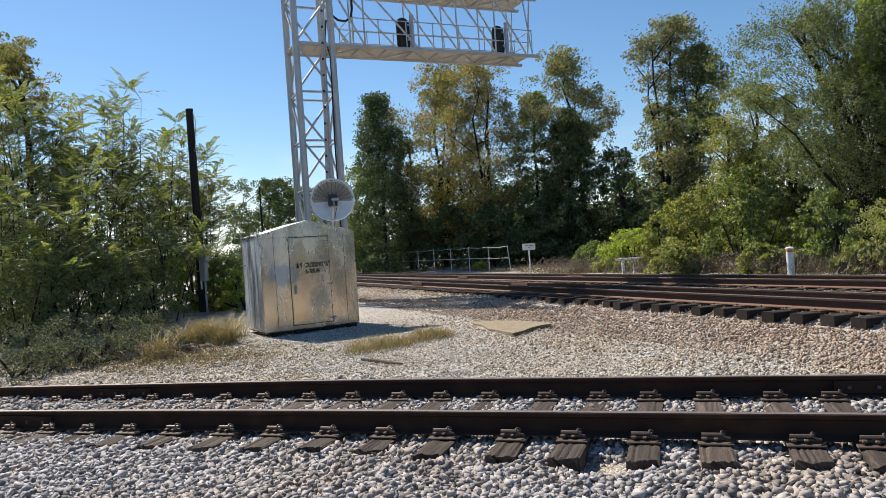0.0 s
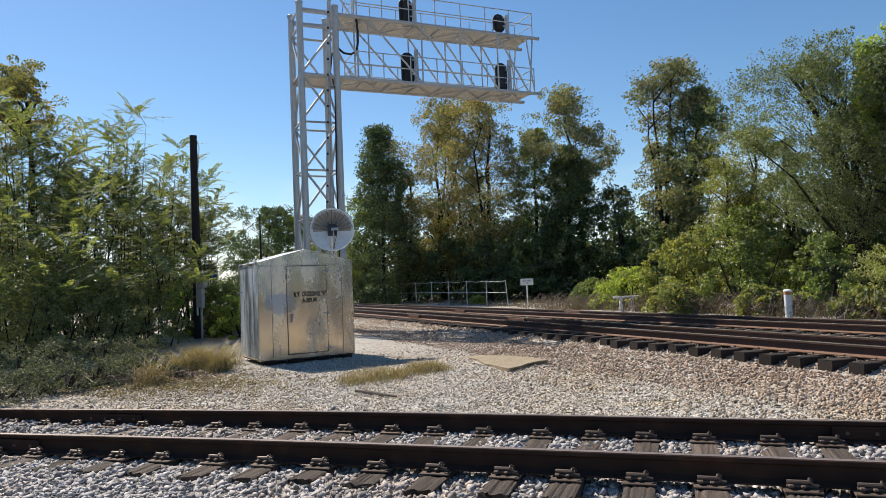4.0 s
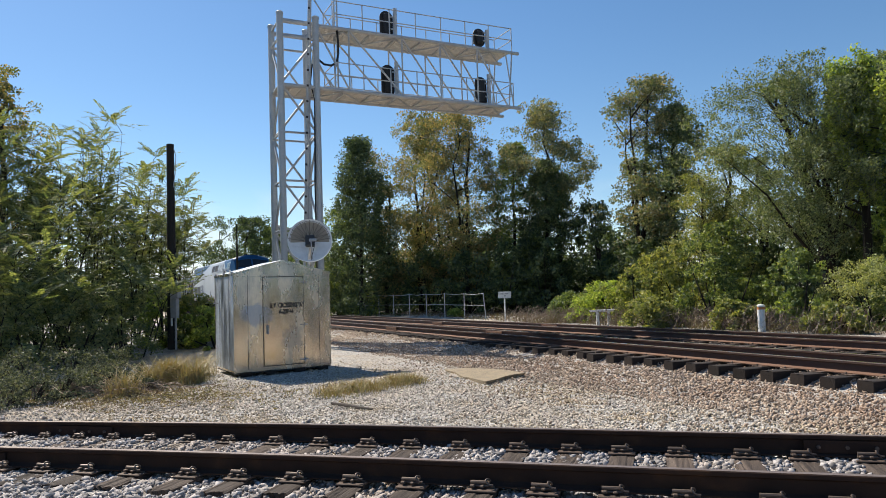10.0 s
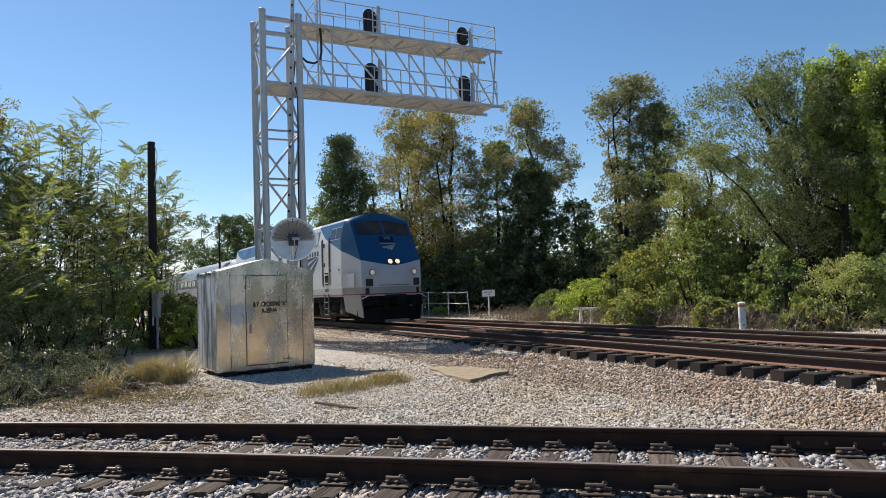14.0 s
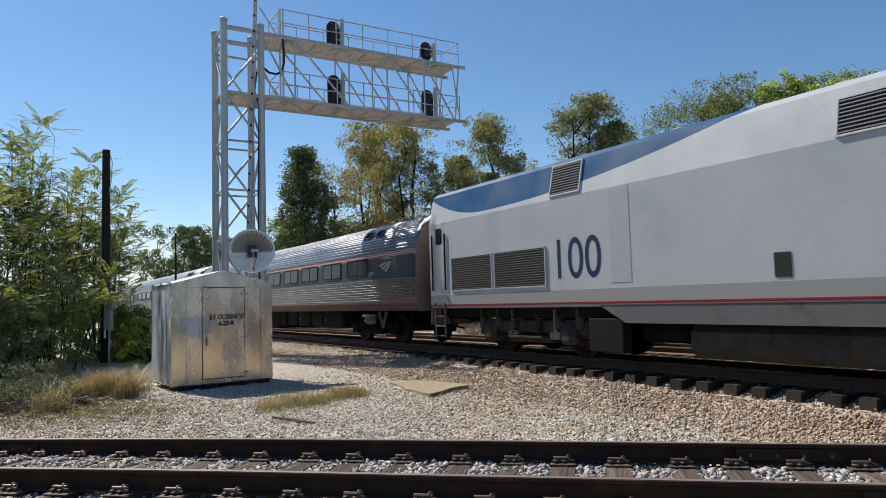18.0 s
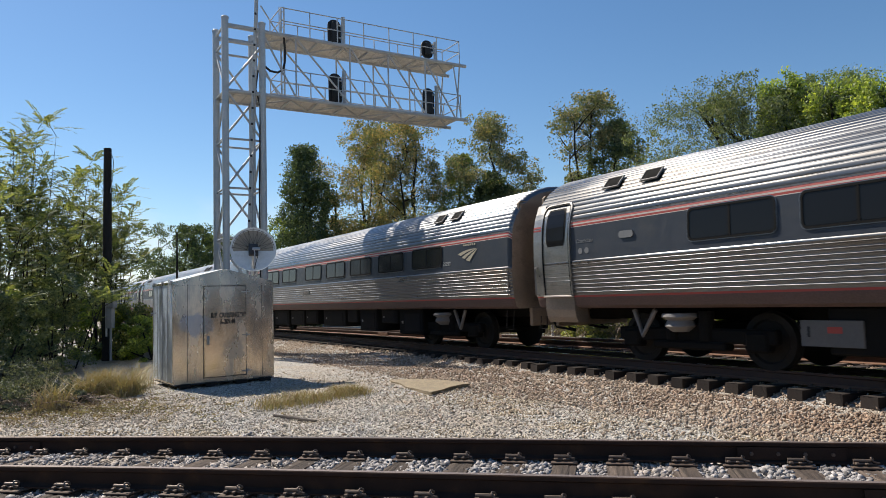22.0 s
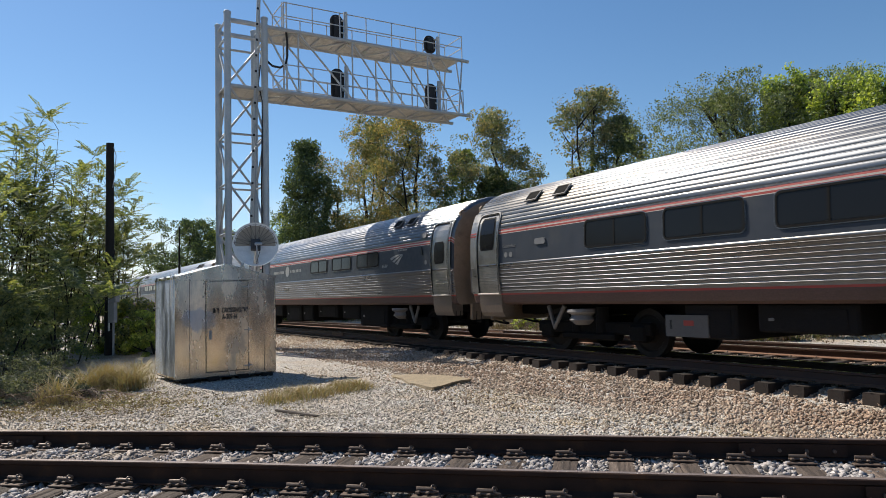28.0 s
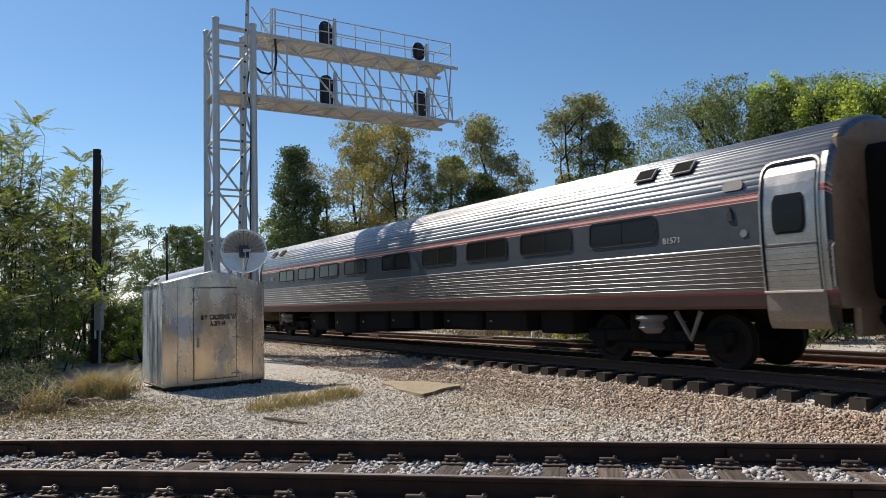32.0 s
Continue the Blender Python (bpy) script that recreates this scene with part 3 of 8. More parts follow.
def main_track(label, axis, lifts, first, last, seed, grade=0.0):
    track = tagged(new("railway_track"), label, "railway track", kind="structure")
    stations = list(np.arange(first, last + 0.1, 4.0))

    def place(u, w, z):
        return main_place(u, w, z + grade * min(max(u, -60), 0))

    for across, lift in zip((-0.755, 0.755), lifts):
        # sun and shade in the colours: sunlit rust on the foot, darker web
        rail(track, place, axis + across, stations, lift, [M["rail_main"], M["rail_top"], M["rail_lit_rust"]])
    meshes = [tie_mesh("tie", 2.75, seed + k, 0.12).data("tie", M["tie_end"]) for k in range(4)]
    plate2 = Build().box((-0.09, -0.17, 0.0), (0.09, 0.17, 0.016), 0.003).box((-0.06, -0.13, 0.01), (-0.03, -0.10, 0.045), 0.004).box((0.03, 0.10, 0.01), (0.06, 0.13, 0.045), 0.004)
    plate2 = plate2.data("tie_plate", M["plate"])
    r = random.Random(seed)
    lean = math.degrees(math.atan2(lifts[1] - lifts[0], 1.51))
    heading = math.degrees(math.atan2(ALONG.y, ALONG.x))
    for across, at_u in zip((-0.755, 0.755), (-24.6, -19.8) if axis == 0 else (-28.9, -22.5)):
        j = new("joint_bar", MAIN_BAR)
        j.parent = track
        j.matrix_basis = Matrix.Translation(place(at_u, axis + across - 0.03, lifts[0 if across < 0 else 1])) @ pose(0, 0, 0, 0, 0, heading)
        for k in range(6):
            o = new("bolt", bolt)
            o.parent = j
            o.matrix_basis = Matrix.Translation((0.10 + 0.16 * k, -0.014, -0.10))
    u = -95.0
    while u < 24.0:
        tie = new("tie", meshes[r.randrange(4)])
        tie.parent = track
        tie.matrix_basis = Matrix.Translation(place(u, axis + r.uniform(-0.14, 0.02), sum(lifts) / 2 - 0.204)) @ pose(0, 0, 0, 0, 0, heading + r.uniform(-1.5, 1.5)) @ pose(0, 0, 0, lean)
        if -40 < u < 2:
            for across in (-0.755, 0.755):
                p = new("tie_plate", plate2)
                p.parent = tie
                p.matrix_basis = Matrix.Translation((0, across, 0.002))
        u += 0.52 + r.uniform(-0.03, 0.03)
    return track


main_track("rust-brown main line track on dark ties", 0.0, (0.02, -0.04), -300, 110.0, 40)
main_track("second rust-brown main line track beyond the first", 4.1, (-0.03, -0.06), -300, 110.0, 50, 0.0030)


def ballast_field(name, label, count, where, size, mat, seed, sink=0.3, simple=False):
    r = np.random.default_rng(seed)
    p = where(r, count)
    s = r.uniform(size[0], size[1], len(p))
    z = ground_height(p[:, 0], p[:, 1]) + s * r.uniform(-sink, 0.75, len(p))
    ob = new(name, stones(name, np.c_[p, z], s, mat, seed, simple))
    return tagged(ob, label, "ballast", kind="stuff")


def off_ties(p, depth):
    """Which points are clear of the near ties' tops."""
    x = np.abs(p[:, :1] - np.array(TIES)[None]).min(1)
    return ~((x < 0.12) & (p[:, 1] > -0.6) & (p[:, 1] < 2.1)) | (np.modf(np.abs(p[:, 0] * 977.0 + p[:, 1] * 613.0))[0] < 0.10)


def near_bed(r, n):
    p = np.c_[r.uniform(-8.5, 7.0, n), r.uniform(-2.4, 2.9, n)]
    p = p[p[:, 1] < 1.7 + r.exponential(0.18, n)]
    return p[off_ties(p, 0)]


ballast_field("ballast", "pale grey crushed stone ballast round the near track", 60000, near_bed, (0.017, 0.035), M["ballast"], 3, 0.2, "block")


def between(r, n):
    p = np.c_[r.uniform(-10, 9, n), r.uniform(1.62, 14, n)]
    w = (p[:, 0] - FOOT.x) * ACROSS.x + (p[:, 1] - FOOT.y) * ACROSS.y
    near = np.hypot(p[:, 0] - EYE[0], p[:, 1] - EYE[1])
    return p[(w < -3.2) & (r.uniform(0, 1, n) < (10.0 / near) ** 1.6 * np.clip((18.5 - near) / 5.0, 0.0, 1.0))]


ballast_field("gravel", "crushed grey gravel between the tracks", 150000, between, (0.012, 0.026), M["gravel"], 4, 0.45, True)


def main_bed(r, n):
    u = r.uniform(-30, -2.5, n)
    w = r.uniform(-3.9, 3.2, n) - np.where(r.uniform(0, 1, n) < 0.22, r.exponential(1.0, n) * np.clip(1 - (-u - 11) / 6, 0.15, 1), 0)
    near = r.uniform(0, 1, n) < np.clip(12.0 / -u, 0, 1) ** 1.2
    p = np.c_[FOOT.x + ALONG.x * u + ACROSS.x * w, FOOT.y + ALONG.y * u + ACROSS.y * w]
    return p[near & (p[:, 1] > 1.7)]


ballast_field("ballast", "rust-stained crushed stone ballast of the main line", 70000, main_bed, (0.022, 0.038), M["ballast_red"], 6, 0.2, True)


# ---- writing ----
def letters(words, height, mat, parent, m, name="lettering", bold=0.0):
    """Words in the built-in font, as a thin mesh in the plane of m."""
    curve = bpy.data.curves.new(name, "FONT")
    curve.body, curve.size, curve.extrude, curve.offset, curve.align_x = words, height / 0.69, 0.0015, bold, "CENTER"
    ob = bpy.data.objects.new(name, curve)
    me = bpy.data.meshes.new_from_object(ob)
    bpy.data.objects.remove(ob)
    me.name = name
    me.materials.append(mat)
    out = new(name, me)
    out.parent = parent
    out.matrix_basis = m
    return out


def hut_sheet():
    """Weathered aluminium with a faded blue patch and a dull patch of its own shape on the front."""
    m = material("stained aluminium sheet", (0.80, 0.725, 0.62), 0.24, 0.95, dark=0.86, light=1.04, scale=2.2, fine=40, bump=0.05, depth=0.002, tint=(0.48, 0.47, 0.45), tint_at=0.57, tint_scale=1.6, stretch=(1.0, 1.0, 0.35))
    nt = m.node_tree
    bsdf = nt.nodes["Principled BSDF"]
    base = bsdf.inputs["Base Color"].links[0].from_socket
    at = nt.nodes.new("ShaderNodeTexCoord")
    noise_ = node(nt, "ShaderNodeTexNoise", Scale=5.0, Detail=6.0, Roughness=0.7)
    nt.links.new(at.outputs["Object"], noise_.inputs["Vector"])
    for place, size, colour in (((-0.62, -0.85, 1.27), (0.42, 0.5, 0.27), (0.34, 0.41, 0.54)), ((0.18, -0.85, 0.72), (0.30, 0.5, 0.26), (0.40, 0.41, 0.42))):
        mp = nt.nodes.new("ShaderNodeMapping")
        mp.vector_type = "TEXTURE"
        mp.inputs["Location"].default_value, mp.inputs["Scale"].default_value = place, size
        nt.links.new(at.outputs["Object"], mp.inputs["Vector"])
        far = nt.nodes.new("ShaderNodeVectorMath")
        far.operation = "LENGTH"
        nt.links.new(mp.outputs[0], far.inputs[0])
        add = nt.nodes.new("ShaderNodeMath")
        add.operation = "MULTIPLY_ADD"
        nt.links.new(noise_.outputs["Fac"], add.inputs[0])
        add.inputs[1].default_value = 1.6
        nt.links.new(far.outputs["Value"], add.inputs[2])
        cut = node(nt, "ShaderNodeMapRange", From_Min=1.78, From_Max=1.5, To_Max=0.75)
        nt.links.new(add.outputs[0], cut.inputs["Value"])
        mix = nt.nodes.new("ShaderNodeMix")
        mix.data_type = "RGBA"
        nt.links.new(base, mix.inputs["A"])
        mix.inputs["B"].default_value = (*colour, 1)
        nt.links.new(cut.outputs[0], mix.inputs["Factor"])
        base = mix.outputs["Result"]
    nt.links.new(base, bsdf.inputs["Base Color"])
    return m


M["alu"] = hut_sheet()
# pale bluish streaks put the sky's reflection into the stained sheet's colour
M["sky_streaks"] = material("stained aluminium with painted sky streaks", (0.13, 0.15, 0.16), 0.4, 0.3, dark=0.7, light=1.2, scale=3, fine=40, bump=0.05, tint=(0.64, 0.70, 0.76), tint_at=0.47, tint_scale=1.5, stretch=(1.0, 1.0, 0.30))
M["alu_dark"] = plain("dark seam", (0.05, 0.05, 0.05), 0.7)
M["ink"] = plain("black lettering", (0.012, 0.012, 0.012), 0.6)


# ---- signal bungalow ----
def bungalow():
    thing = tagged(new("signal_bungalow"), "stained aluminium signal equipment hut with a single door", "equipment hut")
    thing.matrix_basis = pose(-6.63, 8.69, -0.385, 0, 0, 48.5)
    w, d, h = 1.09, 0.85, 2.16
    b = Build().box((-w, -d, 0.025), (w, d, h), 0.012)
    part("body", b, M["alu"], thing)
    base = Build().box((-w + 0.02, -d + 0.02, 0.0), (w - 0.02, d - 0.02, 0.03), 0.004)
    part("base_rail", base, M["alu_dark"], thing)
    roof = Build()
    prof = [(-w - 0.018, h - 0.03), (-w - 0.018, h + 0.02), (0, h + 0.30), (w + 0.018, h + 0.02), (w + 0.018, h - 0.03), (0, h + 0.23)]
    roof.add([(x, y, z) for y in (-d - 0.02, d + 0.02) for x, z in prof], [(0, 1, 2, 5), (5, 2, 3, 4), (6, 11, 8, 7), (11, 10, 9, 8), (1, 7, 8, 2), (2, 8, 9, 3), (0, 6, 7, 1), (3, 9, 10, 4), (0, 5, 11, 6), (5, 4, 10, 11)])
    part("roof", roof, M["alu"], thing)
    gable = Build().add([(-w, -d - 0.004, h - 0.02), (w, -d - 0.004, h - 0.02), (w, -d - 0.004, h), (0, -d - 0.004, h + 0.25), (-w, -d - 0.004, h), (-w, -d + 0.03, h - 0.02), (w, -d + 0.03, h - 0.02), (w, -d + 0.03, h), (0, -d + 0.03, h + 0.25), (-w, -d + 0.03, h)],
                        [(0, 1, 2, 3, 4), (9, 8, 7, 6, 5), (0, 5, 6, 1), (1, 6, 7, 2), (4, 3, 8, 9), (3, 2, 7, 8), (0, 4, 9, 5)])
    part("gable", gable, M["alu"], thing)
    part("side_sheet", Build().box((-w - 0.006, -d + 0.02, 0.07), (-w + 0.004, d - 0.02, h - 0.03), 0.002), M["sky_streaks"], thing, "stained aluminium side sheet, sky reflection streaked into its colour")
    for y in (-d + 0.42, 0.0, d - 0.42):
        part("seam", Build().box((-w - 0.012, y - 0.008, 0.08), (-w - 0.004, y + 0.008, h - 0.04), 0.002), M["grey"], thing)
    f = -d
    frame_ = Build()
    for lo, hi in (((-0.468, f - 0.008, 0.12), (-0.458, f + 0.01, 2.09)), ((0.458, f - 0.008, 0.12), (0.468, f + 0.01, 2.09)), ((-0.475, f - 0.012, 2.078), (0.475, f + 0.01, 2.09)), ((-0.475, f - 0.012, 0.12), (0.475, f + 0.01, 0.132))):
        frame_.box(lo, hi)
    part("door_gap", frame_, M["alu_dark"], thing)
    door = part("door", Build().box((-0.455, f - 0.022, 0.14), (0.455, f + 0.01, 2.07), 0.006), M["alu"], thing)
    handle = Build().box((-0.40, f - 0.035, 0.83), (-0.345, f - 0.02, 1.02), 0.006).rod((-0.372, f - 0.075, 0.98), (-0.372, f - 0.03, 0.98), 0.012).box((-0.385, f - 0.085, 0.86), (-0.36, f - 0.07, 0.99), 0.006)
    part("handle", handle, M["grey"], door, "dull grey door handle")
    for z in (0.22, 1.0, 1.95):
        part("hinge", Build().rod((0.47, f - 0.03, z - 0.05), (0.47, f - 0.03, z + 0.05), 0.012).box((0.36, f - 0.03, z - 0.012), (0.55, f - 0.02, z + 0.012), 0.003), M["grey"], door)
    for x in (-0.80, 0.83):
        part("seam", Build().box((x - 0.003, f - 0.004, 0.08), (x + 0.006, f + 0.01, h - 0.03), 0.002), M["alu_dark"], thing)
    part("eave_trim", Build().box((-w - 0.004, f - 0.014, h - 0.07), (w + 0.004, f + 0.01, h - 0.045), 0.004), M["alu"], thing)
    for x, y in ((-w, -d), (w, -d), (-w, d), (w, d)):
        part("corner_angle", Build().box((x - 0.012, y - 0.012, 0.05), (x + 0.012, y + 0.012, h - 0.01), 0.003), M["alu"], thing)
    narrow = Matrix.Diagonal((0.62, 1, 1, 1))
    letters('& Y  CROSSING "A"', 0.10, M["ink"], door, pose(0.07, f - 0.0235, 1.40, 90, 0, 0) @ narrow, bold=0.006)
    letters("A-209.44", 0.10, M["ink"], door, pose(0.05, f - 0.0235, 1.26, 90, 0, 0) @ narrow, bold=0.006)
    # conduit, hasp and lifting eyes on the side wall
    part("conduit", Build().tube([(-w - 0.03, -d + 0.10, h - 0.42), (-w - 0.035, -d + 0.10, h + 0.02), (-w - 0.035, -d + 0.13, h + 0.09), (-w - 0.035, -d + 0.20, h + 0.09), (-w - 0.035, -d + 0.24, h + 0.02), (-w - 0.03, -d + 0.25, h - 0.6)], 0.010), M["white"], thing)
    part("side_bracket", Build().box((-w - 0.12, d - 0.3, 1.52), (-w, d - 0.26, 1.54), 0.004), M["grey"], thing)
    for y in (-d + 0.1, 0.0, d - 0.1):
        part("lifting_eye", Build().box((-w - 0.03, y - 0.02, h - 0.02), (-w + 0.02, y + 0.02, h + 0.05), 0.006), M["grey"], thing)
    for x in (-0.85, -0.3, 0.35, 0.9):
        part("support_block", Build().box((x - 0.12, -d - 0.03, -0.06), (x + 0.12, -d + 0.2, 0.02), 0.01), M["tie_end"], thing)
    return thing


bungalow()


# ---- satellite dish ----
def dish():
    thing = tagged(new("satellite_dish"), "white satellite dish with mesh upper half on a post", "satellite dish")
    thing.matrix_basis = pose(-6.20, 9.80, -0.38, 0, 0, 30) @ Matrix.Diagonal((0.95, 0.95, 1, 1))
    part("post", Build().rod((0, 0.25, 0), (0, 0.25, 2.85), 0.045, 10), M["galv"], thing, smooth=True)
    tilt = pose(0, 0, 2.97, 72, 0, 0)
    bowl = Build().lathe([(r, 0.28 * r * r) for r in np.linspace(0.5, 0.56, 3)], tilt, 36)
    bowl.lathe([(0.56, 0.085), (0.575, 0.095), (0.575, 0.08), (0.55, 0.07)], tilt, 36)
    part("rim", bowl, M["white"], thing, smooth=True)
    for k, (a0, a1) in enumerate(((185, 262), (278, 355))):
        panel = Build()
        rs, az = np.linspace(0.06, 0.55, 5), np.linspace(a0, a1, 9)
        p = [tilt @ Vector((r * math.cos(radians(a)), r * math.sin(radians(a)), 0.28 * r * r)) for r in rs for a in az]
        panel.add(p, [(i * 9 + j, i * 9 + j + 1, (i + 1) * 9 + j + 1, (i + 1) * 9 + j) for i in range(4) for j in range(8)])
        part("panel", panel, M["white"], thing, smooth=True)
    sheet = Build()
    rs, az = np.linspace(0.06, 0.555, 5), np.linspace(-4, 184, 19)
    sheet.add([tilt @ Vector((r * math.cos(radians(a)), r * math.sin(radians(a)), 0.28 * r * r - 0.012)) for r in rs for a in az], [(i * 19 + j, i * 19 + j + 1, (i + 1) * 19 + j + 1, (i + 1) * 19 + j) for i in range(4) for j in range(18)])
    part("mesh_panel", sheet, M["mesh_panel"], thing, "beige mesh upper panel", smooth=True)
    on = lambda r, a, o=0.004: tilt @ Vector((r * math.cos(radians(a)), r * math.sin(radians(a)), 0.28 * r * r + o))  # noqa: E731
    for r_ in (0.16, 0.52):
        part("mesh_rib", Build().tube([on(r_, a) for a in range(0, 181, 12)], 0.006, 5), M["dish_mesh"], thing, "brown rib on the mesh panel")
    for k in range(7):
        a = 6 + 28 * k
        part("mesh_rib", Build().rod(on(0.16, a), on(0.55, a), 0.006, 5), M["dish_mesh"], thing)
        if k < 6:
            part("mesh_rib", Build().rod(on(0.16, a), on(0.52, a + 14), 0.005, 5), M["dish_mesh"], thing)
            part("mesh_rib", Build().rod(on(0.52, a + 14), on(0.16, a + 28), 0.005, 5), M["dish_mesh"], thing)
    part("feed_box", Build().box((-0.12, -0.16, 0.02), (0.12, 0.12, 0.16), 0.02, tilt), M["equipment_grey"], thing, "dark grey feed box")
    part("feed_arm", Build().tube([tilt @ Vector((0.02, -0.52, 0.08)), tilt @ Vector((0.03, -0.30, 0.24)), tilt @ Vector((0.02, -0.06, 0.26))], 0.016, 6), M["galv"], thing)
    part("feed_horn", Build().box((-0.03, -0.09, 0.22), (0.16, -0.03, 0.29), 0.012, tilt), M["galv"], thing)
    part("cable", Build().tube([tilt @ Vector((0.0, 0, 0.22)), tilt @ Vector((0.1, -0.25, 0.3)), tilt @ Vector((0.02, -0.5, 0.2)), (0.0, 0.2, 2.3)], 0.008, 6), M["black"], thing)
    return thing


M["equipment_grey"] = plain("dark grey casing", (0.05, 0.05, 0.053), 0.6)
M["mesh_panel"] = plain("beige fine mesh", (0.37, 0.32, 0.255), 0.8)
M["dish_mesh"] = plain("brown dish rib", (0.13, 0.10, 0.075), 0.7)
dish()


# ---- signal bridge ----
HEADS = (3.86, 8.28)


def signal_bridge():
    thing = tagged(new("signal_bridge"), "galvanised cantilever signal bridge with two decks over the main line", "signal bridge")
    thing.matrix_basis = pose(-10.27, 16.45, -0.229, 0, 0, 43.4) @ Matrix.Diagonal((0.92, 0.92, 0.92, 1))
    # local x: out over the tracks, local y: along the tracks away from the camera's side
    S, Y, TOP, D1, D2, REACH = 0.70, 0.75, 12.47, 9.69, 12.18, 9.8
    legs = [(-S, -Y), (-S, Y), (S, -Y), (S, Y)]
    for x, y in legs:
        leg = part("leg", Build().rod((x, y, -0.28), (x, y, TOP), 0.13, 14), M["galv"], thing, smooth=True)
        part("cap", Build().lathe([(0.0, 0.05), (0.10, 0.04), (0.145, 0.0), (0.145, -0.06)], Matrix.Translation((x, y, TOP)), 14), M["galv"], leg, smooth=True)
    zs = [0.4 + 1.86 * k for k in range(7)]
    faces = [((-S, -Y), (S, -Y)), ((-S, Y), (S, Y)), ((-S, -Y), (-S, Y)), ((S, -Y), (S, Y))]
    for n, (p, q) in enumerate(faces):
        for k, z in enumerate(zs):
            part("cross_bar", Build().rod((*p, z), (*q, z), 0.042, 8), M["galv"], thing, smooth=True)
            if k + 1 < len(zs):
                a, b = (p, q) if (k + n) % 2 else (q, p)
                part("diagonal", Build().rod((*a, z), (*b, zs[k + 1]), 0.045, 8), M["galv"], thing, smooth=True)
        for z in (TOP - 0.25, TOP - 0.9):
            part("cross_bar", Build().rod((*p, z), (*q, z), 0.045, 8), M["galv"], thing, smooth=True)
    for n, z in enumerate((D1, D2)):
        x0 = S if n else -S
        mesh = Build()
        for k in range(15):
            y = -0.69 + 1.38 * k / 14
            mesh.box((x0, y - 0.030, z - 0.012), (REACH - 0.15, y + 0.030, z + 0.018))
        for k in range(int((REACH - 0.15 - x0) / 0.45)):
            mesh.box((x0 + 0.45 * k, -0.70, z - 0.028), (x0 + 0.45 * k + 0.03, 0.70, z - 0.014))
        deck = part("deck", mesh, M["grate"], thing, "galvanised walkway grating")
        for y in (-Y, Y):
            part("chord", Build().rod((-S, y, z - 0.03), (REACH + 0.23, y, z - 0.03), 0.075, 10), M["galv"], deck, smooth=True)
        for k in range(8):
            x0 = S + k * (REACH - S) / 8
            x1 = S + (k + 1) * (REACH - S) / 8
            part("brace", Build().rod((x0, -0.62 if k % 2 else 0.62, z - 0.07), (x1, 0.62 if k % 2 else -0.62, z - 0.07), 0.035, 7), M["galv"], deck, smooth=True)
            part("joist", Build().box((x0 - 0.03, -0.62, z - 0.11), (x0 + 0.03, 0.62, z - 0.03), 0.005), M["galv"], deck)
        # handrails
        for y in (-Y, Y):
            for dz in (0.55, 1.08):
                part("handrail", Build().rod((1.47, y, z + dz), (REACH - 0.1, y, z + dz), 0.022, 7), M["galv"], thing, smooth=True)
            for k in range(8):
                x = 1.47 + k * (REACH - 1.57) / 7
                part("baluster", Build().rod((x, y, z), (x, y, z + 1.1), 0.024, 7), M["galv"], thing, smooth=True)
        for dz in (0.55, 1.08):
            for x in (1.47, REACH - 0.1):
                part("handrail", Build().rod((x, -Y, z + dz), (x, Y, z + dz), 0.022, 7), M["galv"], thing, smooth=True)
    # web between the decks
    cells = [S, 2.05, 4.35, 6.1, 7.9, REACH - 0.4]
    for y in (-Y, Y):
        for k in range(len(cells) - 1):
            part("web_diagonal", Build().rod((cells[k], y, D2 - 0.05), (cells[k + 1], y, D1), 0.04, 8), M["galv"], thing, smooth=True)
            if k:
                part("web_post", Build().rod((cells[k], y, D1), (cells[k], y, D2), 0.035, 8), M["galv"], thing, smooth=True)
        part("web_post", Build().rod((REACH - 0.35, y, D1), (REACH - 0.1, y, D2), 0.035, 8), M["galv"], thing, smooth=True)
        part("web_post", Build().rod((REACH - 0.1, y, D1), (REACH - 0.45, y, D2), 0.03, 8), M["galv"], thing, smooth=True)
    for a, b in (((S, D2 + 1.05), (S + 0.7, D2 + 0.02)), ((S, D1 + 1.0), (S + 0.8, D1 + 0.05))):
        part("knee_brace", Build().rod((a[0], -0.62, a[1]), (b[0], -0.62, b[1]), 0.03, 7), M["galv"], thing, smooth=True)
    # ladders: a leaning one up the face of the tower, an upright one between the decks
    for foot, head, gap in (((0.00, -Y - 0.13, 2.4), (0.43, -Y - 0.13, TOP + 1.0), (0.13, 0.30, 0.0)), ((1.75, -0.22, D1), (1.75, -0.22, D2 + 1.35), (0.0, 0.42, 0.0))):
        foot, head, gap = Vector(foot), Vector(head), Vector(gap)
        rail_ = part("ladder", Build().rod(foot, head, 0.034, 7), M["galv"], thing, smooth=True)
        part("ladder_rail", Build().rod(foot + gap, head + gap, 0.034, 7), M["galv"], rail_, smooth=True)
        n = int((head - foot).length / 0.305)
        for k in range(n):
            p = foot.lerp(head, (k + 0.6) / n)
            part("rung", Build().rod(p, p + gap, 0.017, 6), M["galv"], rail_, smooth=True)
            if foot.z < 5 and k % 2:
                part("bracket", Build().box(p - Vector((0.03, 0.06, 0.03)), p + Vector((0.05, -0.02, 0.05)), 0.006), M["black"], rail_)
    part("fall_arrest_rail", Build().tube([(0.13, -Y - 0.16, 2.6), (0.34, -Y - 0.16, 8.0), (0.52, -Y - 0.16, TOP + 1.2)], 0.022, 6), M["grey"], thing)
